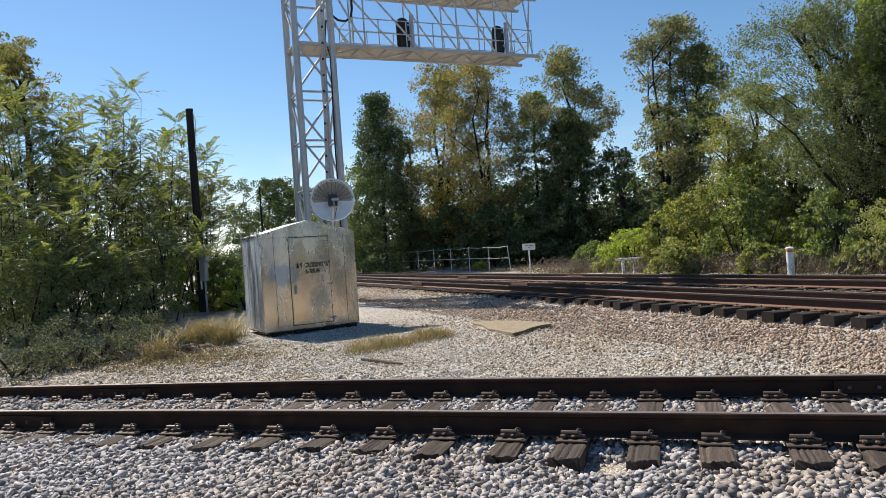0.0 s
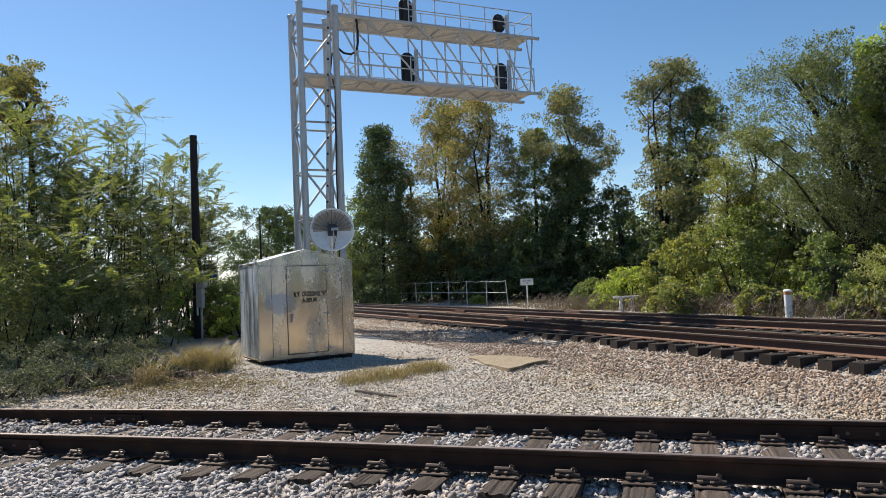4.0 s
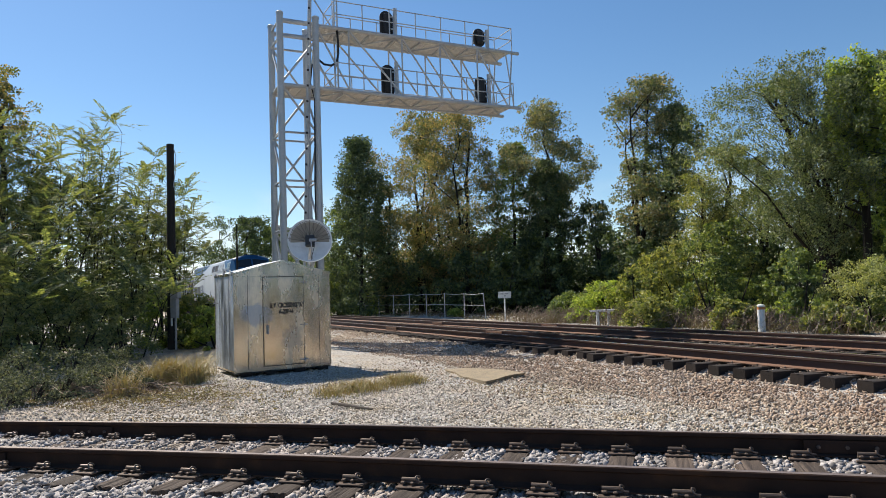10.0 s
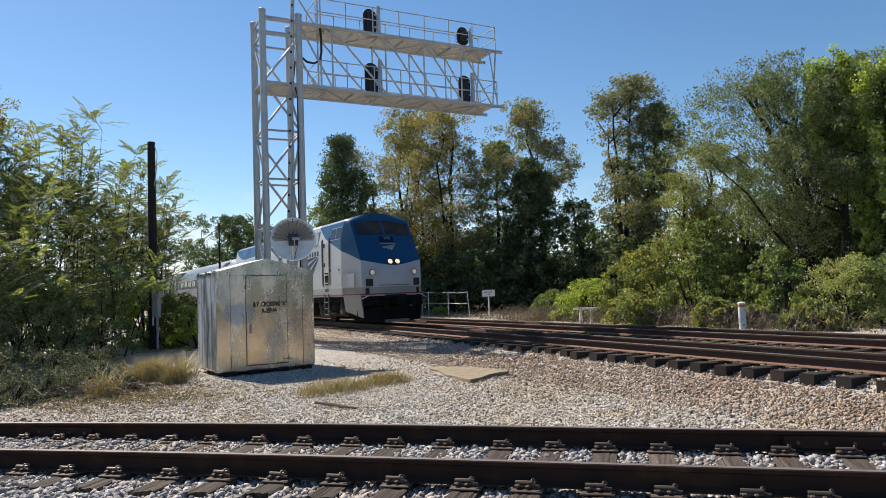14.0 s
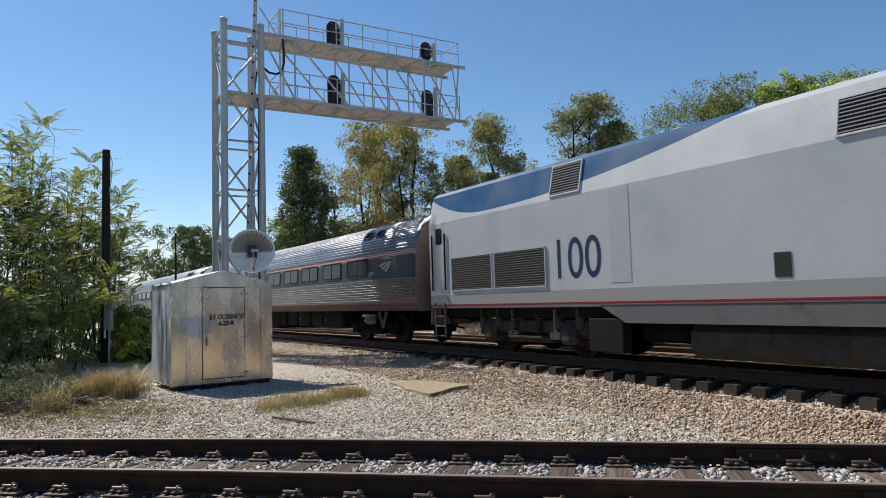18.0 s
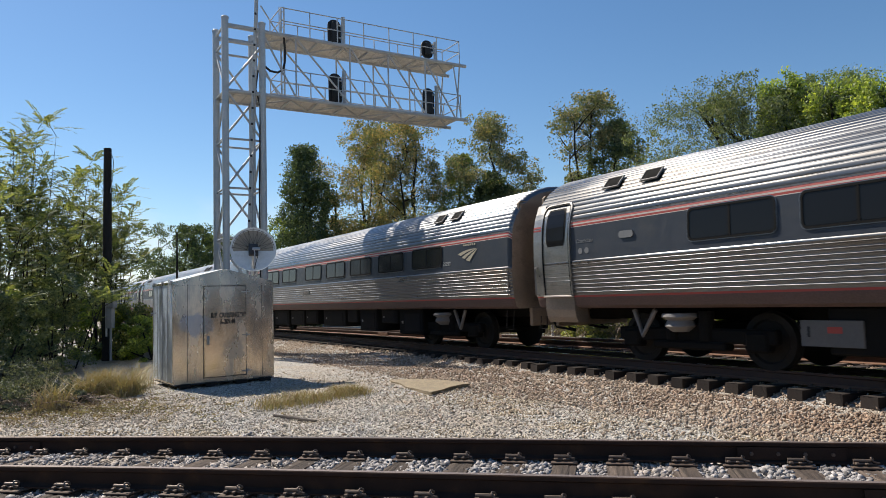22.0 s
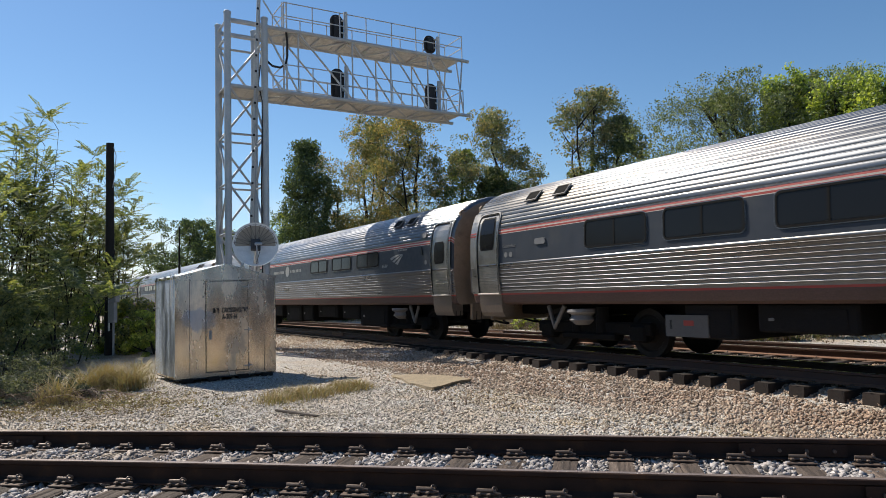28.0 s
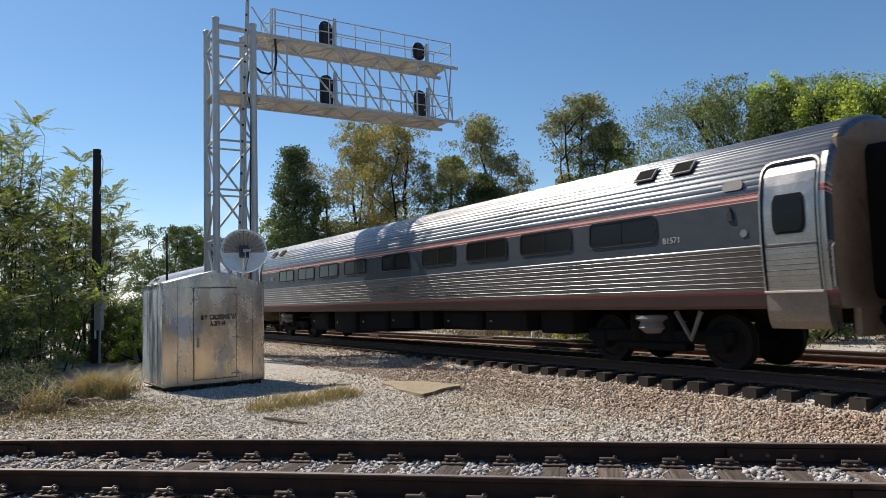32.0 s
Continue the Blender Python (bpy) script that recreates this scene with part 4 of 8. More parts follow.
    part("cable", Build().tube([(S - 0.16, -Y - 0.02, 0.5), (S - 0.17, -Y - 0.05, 6.0), (S - 0.10, -Y - 0.04, 9.2), (S - 0.2, -Y + 0.2, 9.9), (S - 0.16, -Y, 10.6)], 0.03, 7), M["black"], thing, "black cable down the tower leg")
    part("whip_antenna", Build().rod((1.75, 0.4, D2), (1.75, 0.4, D2 + 1.6), 0.02, 6), M["galv"], thing)
    part("cable_loop", Build().tube([(S + 0.10, -0.6, D2 - 1.30), (S + 0.35, -0.62, D2 - 1.50), (S + 0.65, -0.62, D2 - 1.52), (S + 0.88, -0.6, D2 - 1.35), (S + 0.96, -0.58, D2 - 1.0), (S + 0.97, -0.55, D2 - 0.5), (S + 0.95, -0.5, D2)], 0.045, 9), M["black"], thing, "thick black cable loop", smooth=True)
    # signal heads on masts, seen from behind their black backgrounds
    for x, z, tall in ((HEADS[0], D1, 1.34), (HEADS[0], D2, 1.14), (HEADS[1], D1, 1.30), (HEADS[1], D2, 0.82)):
        mast = part("mast", Build().rod((x + 0.34, -0.45, z), (x + 0.34, -0.45, z + tall + 0.15), 0.085, 12), M["galv"], thing, smooth=True)
        low = z + (0.04 if tall > 1 else 0.22)
        head = part("signal_head", Build().plate(rounded(0.58, tall, 0.28, 8), 0.05, pose(x, -0.28, low + tall / 2, 90, 0, 0)), M["black"], thing, "black oval signal head with hooded lamps")
        part("case", Build().box((x - 0.16, -0.46, low + 0.12), (x + 0.16, -0.33, low + tall - 0.12), 0.05), M["black"], head)
        for dz in ((0.33, 0.0, -0.33) if tall > 1 else (0.17, -0.17)):
            zc = low + tall / 2 + dz
            az = np.linspace(-200, 20, 14)
            p = [(x + 0.14 * math.cos(radians(-a)), -0.27 + dep, zc + 0.14 * math.sin(radians(-a))) for dep in (0, 0.28) for a in az]
            part("hood", Build().add(p, [(j, j + 1, 15 + j, 14 + j) for j in range(13)]), M["black"], head)
            part("lamp_lens", Build().lathe([(0.0, 0.03), (0.07, 0.022), (0.115, 0.0)], pose(x, -0.272, zc, -90, 0, 0), 16), M["lens"], head, smooth=True)
        part("mast_bracket", Build().box((x + 0.1, -0.42, low + tall * 0.3), (x + 0.34, -0.36, low + tall * 0.3 + 0.06), 0.006).box((x + 0.1, -0.42, low + tall * 0.75), (x + 0.34, -0.36, low + tall * 0.75 + 0.06), 0.006), M["galv"], mast)
    return thing


signal_bridge()


# ---- pole, posts, fence, signs ----
def utility_pole():
    thing = tagged(new("utility_pole"), "short dark timber pole with a grey meter box", "pole")
    thing.matrix_basis = pose(-12.9, 13.0, -0.32)
    part("post", Build().tube([(0, 0, 0), (0.01, 0, 3), (0.0, 0, 6.62)], [0.14, 0.13, 0.115], 14), M["pole"], thing, smooth=True)
    part("meter_box", Build().box((0.14, -0.24, 1.0), (0.36, -0.08, 1.62), 0.015).box((0.20, -0.30, 1.62), (0.46, -0.10, 1.86), 0.02), M["grey"], thing)
    part("conduit", Build().rod((0.26, -0.14, 0.0), (0.26, -0.14, 1.05), 0.035, 8), M["grey"], thing, smooth=True)
    part("riser", Build().rod((0.12, -0.16, 0.75), (0.11, -0.16, 2.25), 0.028, 8), M["white"], thing)
    part("wire", Build().tube([(0.12, 0, 6.5), (0.26, -0.05, 6.2), (0.22, -0.05, 5.6), (0.14, -0.05, 5.2)], 0.012, 5), M["grey"], thing)


utility_pole()


def thin_mast(x, y, h):
    thing = tagged(new("radio_mast"), "thin grey radio mast beyond the trees", "mast")
    thing.matrix_basis = pose(x, y, -0.35)
    part("post", Build().tube([(0, 0, 0), (0, 0, h * 0.6), (0, 0, h)], [0.09, 0.07, 0.03], 8), M["pole"], thing)


thin_mast(-24.6, 34.0, 6.5)


M["fence_grey"] = plain("weathered pale fence paint", (0.50, 0.51, 0.50), 0.6, tint=(0.30, 0.29, 0.27), tint_at=0.6)


def fence():
    thing = tagged(new("fence"), "white pipe and cable fence beyond the tracks", "fence")
    a, b = Vector((-19.9, 41.6, 0)), Vector((-7.35, 32.25, 0))
    n = 8
    feet = []
    for k in range(n + 1):
        p = a.lerp(b, k / n)
        z = float(ground_height(p.x, p.y))
        lean = 0.0 if k < n else -0.12
        part("post", Build().rod((p.x, p.y, z - 0.05), (p.x + lean, p.y, z + 1.5), 0.028, 8), M["fence_grey"], thing, smooth=True)
        feet.append(Vector((p.x + lean, p.y, z)))
    for z, sag in ((1.46, 0.05), (0.8, 0.0)):
        for k in range(n):
            p, q = feet[k], feet[k + 1]
            mid = (p + q) / 2
            part("rail", Build().tube([p + Vector((0, 0, z)), mid + Vector((0, 0, z - sag)), q + Vector((0, 0, z))], 0.013, 6), M["fence_grey"], thing)


fence()


def sign_post(x, y, h, w, hh, label):
    thing = tagged(new("sign"), label, "sign")
    thing.matrix_basis = pose(x, y, float(ground_height(x, y)), 0, 0, 18)
    part("post", Build().rod((0, 0, -0.05), (0, 0, h), 0.035, 8), M["white"], thing, smooth=True)
    board = part("board", Build().plate(rounded(w, hh, 0.03), 0.012, pose(0, -0.04, h - hh / 2, 90, 0, 0)), M["white"], thing)
    for dz, x0, x1 in ((0.08, -0.32, -0.08), (0.08, 0.0, 0.3), (-0.08, -0.05, 0.1)):
        part("text_bar", Build().box((x0 * w, -0.062, h - hh / 2 + dz * hh * 2 - 0.025), (x1 * w, -0.053, h - hh / 2 + dz * hh * 2 + 0.025)), M["grey"], board)


sign_post(-5.6, 29.3, 1.55, 0.66, 0.34, "small white notice board on a white post")
sign_post(-19.2, 41.6, 1.15, 0.5, 0.34, "small pale sign board by the fence")


def white_frame():
    thing = tagged(new("barrier_frame"), "white steel barrier frame in the weeds", "barrier")
    thing.matrix_basis = pose(-0.35, 24.3, float(ground_height(-0.35, 24.3)), 0, 0, 15)
    for x in (-0.18, 0.28):
        part("leg", Build().box((x - 0.06, -0.06, -0.05), (x + 0.06, 0.06, 0.60), 0.01), M["white"], thing)
    part("top_bar", Build().box((-0.50, -0.08, 0.56), (0.56, 0.08, 0.65), 0.012), M["white"], thing)


white_frame()


def bollard():
    thing = tagged(new("marker_post"), "white plastic marker post with an orange band", "post")
    thing.matrix_basis = pose(5.05, 18.35, float(ground_height(5.05, 18.35)))
    part("tube", Build().rod((0, 0, -0.05), (0, 0, 0.84), 0.11, 18), M["white"], thing, smooth=True)
    part("band", Build().lathe([(0.111, 0.72), (0.115, 0.72), (0.115, 0.80), (0.111, 0.80)], None, 18), M["orange"], thing, "faded orange band", smooth=True)
    part("cap", Build().lathe([(0.0, 0.885), (0.08, 0.878), (0.119, 0.85), (0.119, 0.82)], None, 18), M["white"], thing, smooth=True)


bollard()


def ground_slab():
    """A broken slab: a long point on the gravel, its far end propped up with a splintered edge."""
    b = Build()
    outline = [(-2.45, 8.66), (-2.1, 8.66), (-1.85, 8.58), (-1.5, 8.42), (-1.2, 8.2), (-0.8, 7.9), (-0.45, 7.5), (-0.58, 7.32), (-0.76, 7.1), (-0.82, 6.8), (-0.97, 6.5), (-1.18, 6.72), (-1.42, 7.05), (-1.7, 7.4), (-2.0, 7.85), (-2.25, 8.3)]
    r = random.Random(12)
    pts = [(x + r.uniform(-0.04, 0.04), y + r.uniform(-0.05, 0.05)) for x, y in outline]
    high = lambda x, y: float(ground_height(x, y)) + 0.025 + 0.055 * max(0.0, (x + 2.4) / 1.9)  # noqa: E731
    top = [(x, y, high(x, y) + r.uniform(-0.008, 0.008)) for x, y in pts]
    low = [(x - 0.03, y + 0.04, float(ground_height(x, y)) - 0.03) for x, y in pts]
    n = len(pts)
    inner = [(-1.3 + (x + 1.3) * 0.55, 7.6 + (y - 7.6) * 0.55) for x, y in pts]
    ring = [(x, y, high(x, y) + r.uniform(-0.004, 0.012)) for x, y in inner]
    b.add(top + low + ring + [(-1.3, 7.6, high(-1.3, 7.6))], [(k, (k + 1) % n, 2 * n + (k + 1) % n, 2 * n + k) for k in range(n)] + [(2 * n + k, 2 * n + (k + 1) % n, 3 * n) for k in range(n)] + [(k, n + k, n + (k + 1) % n, (k + 1) % n) for k in range(n)] + [tuple(range(n, 2 * n))[::-1]])
    tagged(part("wooden_slab", b, M["slab"]), "weathered tan plywood slab lying on the gravel", "slab")


ground_slab()


def stick():
    p = [(-2.85, 4.15), (-2.5, 3.98), (-2.2, 3.78), (-1.95, 3.64)]
    b = Build().tube([(x, y, float(ground_height(x, y)) + 0.03) for x, y in p], [0.02, 0.03, 0.028, 0.015], 7)
    tagged(part("stick", b, M["stick"], smooth=True), "dead branch lying on the gravel", "branch")


stick()


# ---- trees and bushes ----
def leaf_cloud(r, centres, radii, per, size, flat=0.75, droop=0.0, slim=0.6):
    """Quads for leaves scattered in clumps."""
    n = len(centres) * per
    c = np.repeat(centres, per, axis=0)
    rad = np.repeat(radii, per)
    d = r.normal(size=(n, 3))
    d /= np.linalg.norm(d, axis=1, keepdims=True)
    pos = c + d * (rad * r.uniform(0.25, 1.0, n) ** 0.6)[:, None] * np.array([1, 1, flat])
    pos[:, 2] -= droop * rad * r.uniform(0, 1, n) ** 2
    a = r.normal(size=(n, 3))
    a[:, 2] -= droop * 1.5
    a /= np.linalg.norm(a, axis=1, keepdims=True)
    b = np.cross(a, r.normal(size=(n, 3)))
    b /= np.linalg.norm(b, axis=1, keepdims=True)
    s = r.uniform(0.6, 1.25, n)[:, None] * size
    a, b = a * s, b * s * slim
    return np.stack([pos - a, pos - 0.15 * a - b, pos + a, pos - 0.15 * a + b], 1).reshape(-1, 3)


def tree(x, y, height, spread, leaf, label, seed, bare=0.25, clumps=300, per=48, size=0.082, shape="oval", lean=(0, 0), trunk=0.16, droop=0.0, slim=0.6, clump=0.5, gaps=6, forks=2, name="tree"):
    """A forked trunk with limbs and twigs, and many small clumps of leaves in an uneven crown with gaps. bare: the share of the height under the crown."""
    r = np.random.default_rng(seed)
    thing = tagged(new(name), label, "tree", "trees behind the tracks")
    thing.matrix_basis = pose(x, y, float(ground_height(x, y)) - 0.05)
    b = Build()
    stems = []
    for k in range(forks):
        az = r.uniform(0, math.tau)
        out = spread * (0.10 if forks == 1 else 0.38) * r.uniform(0.7, 1.2)
        split = 0.12 + 0.2 * r.uniform()
        line = [(0, 0, 0)]
        for j in range(1, 8):
            f = j / 7
            g = max(0.0, (f - split) / (1 - split))
            line.append((lean[0] * f * f + math.cos(az) * out * g**0.8 + r.normal(0, 0.012) * height * f, lean[1] * f * f + math.sin(az) * out * g**0.8 + r.normal(0, 0.012) * height * f, height * (0.93 - 0.06 * k) * f))
        stems.append(np.array(line))
        b.tube(line, [trunk * (1 - 0.88 * j / 7) * (1.0 if k == 0 else 0.75) + 0.015 for j in range(8)], 8)
    m = int(clumps * 1.6)
    f = r.uniform(0, 1, m)
    az = r.uniform(0, math.tau, m)
    prof = {"oval": np.sin(np.pi * (0.10 + 0.84 * f)) ** 0.75, "column": 0.72 * (1 - f**5) ** 0.5 + 0.2 * np.sin(np.pi * f), "spire": (1 - f) ** 0.7 * 0.95 + 0.12, "wide": (0.55 + 0.45 * f) * np.sqrt(np.clip(1.02 - f**4, 0, 1))}[shape]
    p1, p2, p3 = r.uniform(0, math.tau, 3)
    wob = 1 + 0.24 * np.sin(2 * az + p1 + 4 * f) + 0.20 * np.sin(3 * az + p2 - 9 * f) + 0.14 * np.sin(7 * az + p3 + 15 * f)
    rad = spread * prof * wob * (0.25 + 0.75 * r.uniform(0, 1, m) ** 0.55)
    z = height * (bare + (0.985 - bare) * f)
    mid = np.stack([np.interp(z, stems[0][:, 2], stems[0][:, i]) for i in (0, 1)], -1)
    c = np.c_[mid[:, 0] + np.cos(az) * rad, mid[:, 1] + np.sin(az) * rad, z + r.normal(0, 0.15, m)]
    keep = np.ones(m, bool)
    for k in r.integers(0, m, gaps):
        keep &= np.linalg.norm((c - c[k]) * np.array([1, 1, 0.8]), axis=1) > spread * r.uniform(0.22, 0.42)
    c = c[keep]
    if shape in ("oval", "wide"):
        # leaves gather round the ends of the limbs
        tips = c[r.permutation(len(c))[: 13 + int(4 * spread)]]
        tips[0] = (mid[:, 0].mean(), mid[:, 1].mean(), height * 0.92)
        pick = r.integers(0, len(tips), clumps)
        loose = r.normal(0, 1, (clumps, 3)) * spread * np.array([0.21, 0.21, 0.17]) * r.uniform(0.4, 1.3, (clumps, 1))
        c = np.concatenate([tips[pick] + loose, c[: clumps // 5]])
        c[:, 2] = np.maximum(c[:, 2], height * bare * 0.6 + 0.3)
    c = c[:clumps + clumps // 5]
    radii = clump * r.uniform(0.45, 1.25, len(c)) * (0.8 + 0.1 * spread)
    c[:, 2] = np.minimum(c[:, 2], height - radii * 0.5)
    for k in range(len(c)):
        if k % 4 and k > 40:
            continue
        stem = stems[k % forks]
        zz = max(c[k, 2] - np.hypot(*(c[k, :2] - stem[3, :2])) * r.uniform(0.35, 0.8), height * 0.12)
        base = np.array([np.interp(zz, stem[:, 2], stem[:, i]) for i in range(3)])
        far_off = np.linalg.norm(c[k] - base)
        if far_off > 0.8 * spread:
            base = base + (c[k] - base) * (1 - 0.8 * spread / far_off) * (k >= 14)
        knees = [base + (c[k] - base) * g + r.normal(0, 0.05, 3) * spread * 0.8 + (0, 0, 0.07 * spread) for g in (0.35, 0.68)]
        thick = trunk * 0.30 if k < 14 else 0.016
        b.tube([base, *knees, c[k]], [thick, thick * 0.65, thick * 0.4, 0.005], 5 if k < 14 else 4)
    part("trunk", b, M["bark"], thing, smooth=True)
    ob = new("crown", fast_mesh("crown", leaf_cloud(r, c, radii, per, size, droop=droop, slim=slim), 4, M[leaf]))
    ob.parent = thing
    return thing


def vine_tree(x, y, height, spread, label, seed, low=0.0):
    """A dark tree under hanging vines: ragged bright columns of overlapping leaves that drape from the crown to the ground, with dark gaps between."""
    r = np.random.default_rng(seed)
    thing = tagged(new("tree"), label, "tree", "trees behind the tracks")
    thing.matrix_basis = pose(x, y, float(ground_height(x, y)) - 0.05)
    b = Build()
    b.tube([(0, 0, 0), (0.1, 0, height * 0.4), (-0.1, 0.1, height * 0.92)], [0.22, 0.15, 0.04], 8)
    for k in range(9):
        a, z = r.uniform(0, math.tau), height * r.uniform(0.3, 0.8)
        b.tube([(0, 0, z), (math.cos(a) * spread * 0.5, math.sin(a) * spread * 0.5, z + 0.5), (math.cos(a) * spread * 0.9, math.sin(a) * spread * 0.9, z + 0.7)], [0.06, 0.04, 0.01], 5)
    part("trunk", b, M["bark"], thing, smooth=True)
    m = 170
    f, az = r.uniform(0, 1, m), r.uniform(0, math.tau, m)
    rad = spread * 0.72 * np.sqrt(r.uniform(0, 1, m)) * (1 - 0.5 * f**3)
    core = np.c_[np.cos(az) * rad, np.sin(az) * rad, height * (max(low, 0.02) + (0.92 - max(low, 0.02)) * f)]
    ob = new("crown", fast_mesh("crown", leaf_cloud(r, core, r.uniform(0.35, 0.65, m), 44, 0.08), 4, M["leaf_dark"]))
    ob.parent = thing
    cs, rs = [], []
    for k in range(int(20 * spread)):
        a = r.uniform(0, math.tau)
        out = spread * r.uniform(0.55, 1.08)
        z = height * r.uniform(0.35 + 0.4 * low, 1.0) ** 0.7
        fall = min(height * r.uniform(0.15, 0.5), z - low * height * r.uniform(0.6, 1.1))
        if fall < 0.3:
            continue
        n = int(fall / 0.26) + 2
        for j in range(n):
            g = j / n
            bulge = out * (0.8 + 0.2 * math.sin(3.0 * g + k)) * (1 - 0.45 * max(0, (z - fall * g) / height - 0.7) / 0.3)
            cs.append((math.cos(a + 0.25 * g) * bulge + r.normal(0, 0.08), math.sin(a + 0.25 * g) * bulge + r.normal(0, 0.08), max(z - fall * g, 0.2)))
            rs.append(r.uniform(0.16, 0.36) * (1.15 - 0.6 * g))
    ob = new("vine", fast_mesh("vine", leaf_cloud(r, np.array(cs), np.array(rs), 54, 0.062, flat=1.0, droop=0.6, slim=0.75), 4, M["leaf_bright"]))
    ob.parent = thing
    tagged(ob, "bright green hanging vine leaves")
    return thing


def mound(x, y, height, spread, leaf, label, seed, per=70, size=0.09, clumps=60, slim=0.6, stretch=1.0, stems=6):
    """A bush: stems, and clumps of leaves over an uneven dome."""
    r = np.random.default_rng(seed)
    thing = tagged(new("bush"), label, "bush", "bushes beside the tracks")
    thing.matrix_basis = pose(x, y, float(ground_height(x, y)) - 0.05)
    az, f = r.uniform(0, math.tau, clumps), r.uniform(0, 1, clumps) ** 0.6
    el = r.uniform(0.0, 1.0, clumps)
    out = np.sqrt(np.clip(1 - el**2.2, 0.03, 1)) * (0.55 + 0.45 * f)
    wob = 1 + 0.22 * np.sin(az * 3 + seed) + 0.12 * np.sin(az * 7 + 2 * seed)
    c = np.stack([np.cos(az) * out * spread * stretch * wob, np.sin(az) * out * spread * wob, 0.04 * height + el * height * 0.86 * (0.8 + 0.2 * wob)], -1)
    rad = r.uniform(0.12, 0.26, clumps) * min(spread, height)
    b = Build()
    for k in range(stems):
        b.tube([(0, 0, 0), tuple(c[k] * 0.55), tuple(c[k])], [0.04, 0.025, 0.006], 5)
    part("stem", b, M["bark"], thing, smooth=True)
    ob = new("leaves", fast_mesh("leaves", leaf_cloud(r, c, rad, per, size, slim=slim), 4, M[leaf]))
    ob.parent = thing
    return thing


def frond_bush(x, y, height, spread, leaf, label, seed, stems=10, fronds=9, size=0.06, reach=0.85, limbs=4):
    """Slim forking stems whose limbs end in plumes of long arching compound fronds, each with rows of narrow leaflets."""
    r = np.random.default_rng(seed)
    thing = tagged(new("bush"), label, "bush", "bushes beside the tracks")
    thing.matrix_basis = pose(x, y, float(ground_height(x, y)) - 0.05)
    b, quads = Build(), []
    n = 17
    t = np.linspace(0.1, 1, n)[:, None]
    for s in range(stems):
        az = r.uniform(0, math.tau)
        d = spread * r.uniform(0.1, 0.8)
        foot = np.array([math.cos(az) * d * 0.5, math.sin(az) * d * 0.5, 0])
        h = height * r.uniform(0.5, 0.9)
        tip = foot + (math.cos(az) * d * 0.9, math.sin(az) * d * 0.9, h)
        mid = (foot + tip) / 2 + (r.normal(0, 0.12), r.normal(0, 0.12), h * 0.08)
        b.tube([foot, mid, tip], [0.022, 0.014, 0.005], 5)
        for q in range(limbs):
            g = 1.0 if q == 0 else r.uniform(0.18, 0.9)
            base = foot + (mid - foot) * g * 2 if g < 0.5 else mid + (tip - mid) * (g - 0.5) * 2
            a1 = r.uniform(0, math.tau)
            head = np.array([math.cos(a1), math.sin(a1), r.uniform(0.5, 1.2)]) * spread * (0.16 if q == 0 else r.uniform(0.25, 0.55))
            end = base + head
            b.tube([base, base + head * 0.5 + (0, 0, 0.06), end], [0.010, 0.007, 0.003], 4)
            for k in range(fronds):
                start = base + head * (0.35 + 0.65 * (k + 1) / fronds)
                a2 = a1 + k * 2.4 + r.normal(0, 0.35)
                up = r.uniform(0.1, 1.35)
                way = np.array([math.cos(a2), math.sin(a2), up])
                way *= reach * r.uniform(0.65, 1.15) / np.linalg.norm(way)
                line = start + way * t - np.array([0, 0, 0.30]) * t * t * reach * (0.5 + 0.4 * up)
                side = np.array([-math.sin(a2), math.cos(a2), 0.0])
                along = way / np.linalg.norm(way)
                for sg in (1, -1):
                    ax = side * sg * 0.8 + along * 0.5 + r.normal(0, 0.13, (n, 3)) + np.array([0, 0, -0.18])
                    ax *= size * 2.2 * np.sin(np.pi * (0.22 + 0.66 * t))
                    wd = along * size * 0.46
                    quads.append(np.stack([line, line + ax * 0.45 + wd, line + ax, line + ax * 0.45 - wd], 1).reshape(-1, 3))
    part("stem", b, M["bark"], thing, smooth=True)
    ob = new("leaves", fast_mesh("leaves", np.concatenate(quads), 4, M[leaf]))
    ob.parent = thing
    return thing


def grass_tuft(x, y, w, d, height, count, seed, label, leaf="dry"):
    r = np.random.default_rng(seed)
    px, py = x + r.normal(0, w / 2.4, count), y + r.normal(0, d / 2.4, count)
    z = ground_height(px, py)
    az = r.uniform(0, math.tau, count)
    off = ((px - x) / w) ** 2 + ((py - y) / d) ** 2
    h = height * r.uniform(0.4, 1.05, count) * np.clip(1.1 - 0.75 * off, 0.25, 1.0)
    bend = r.uniform(0.2, 1.4, count) * h
    base = np.stack([px, py, z], -1)
    side = np.stack([-np.sin(az), np.cos(az), 0 * az], -1) * 0.0055
    way = np.stack([np.cos(az) * bend, np.sin(az) * bend, h], -1)
    mid = base + way * np.array([0.35, 0.35, 0.62])
    tip = base + way
    q = np.stack([base - side, base + side, mid + side, mid - side, mid - side, mid + side, tip + side * 0.2, tip - side * 0.2], 1).reshape(-1, 3)
    ob = new("grass", fast_mesh("grass", q, 4, M[leaf]))
    return tagged(ob, label, "grass", kind="stuff")


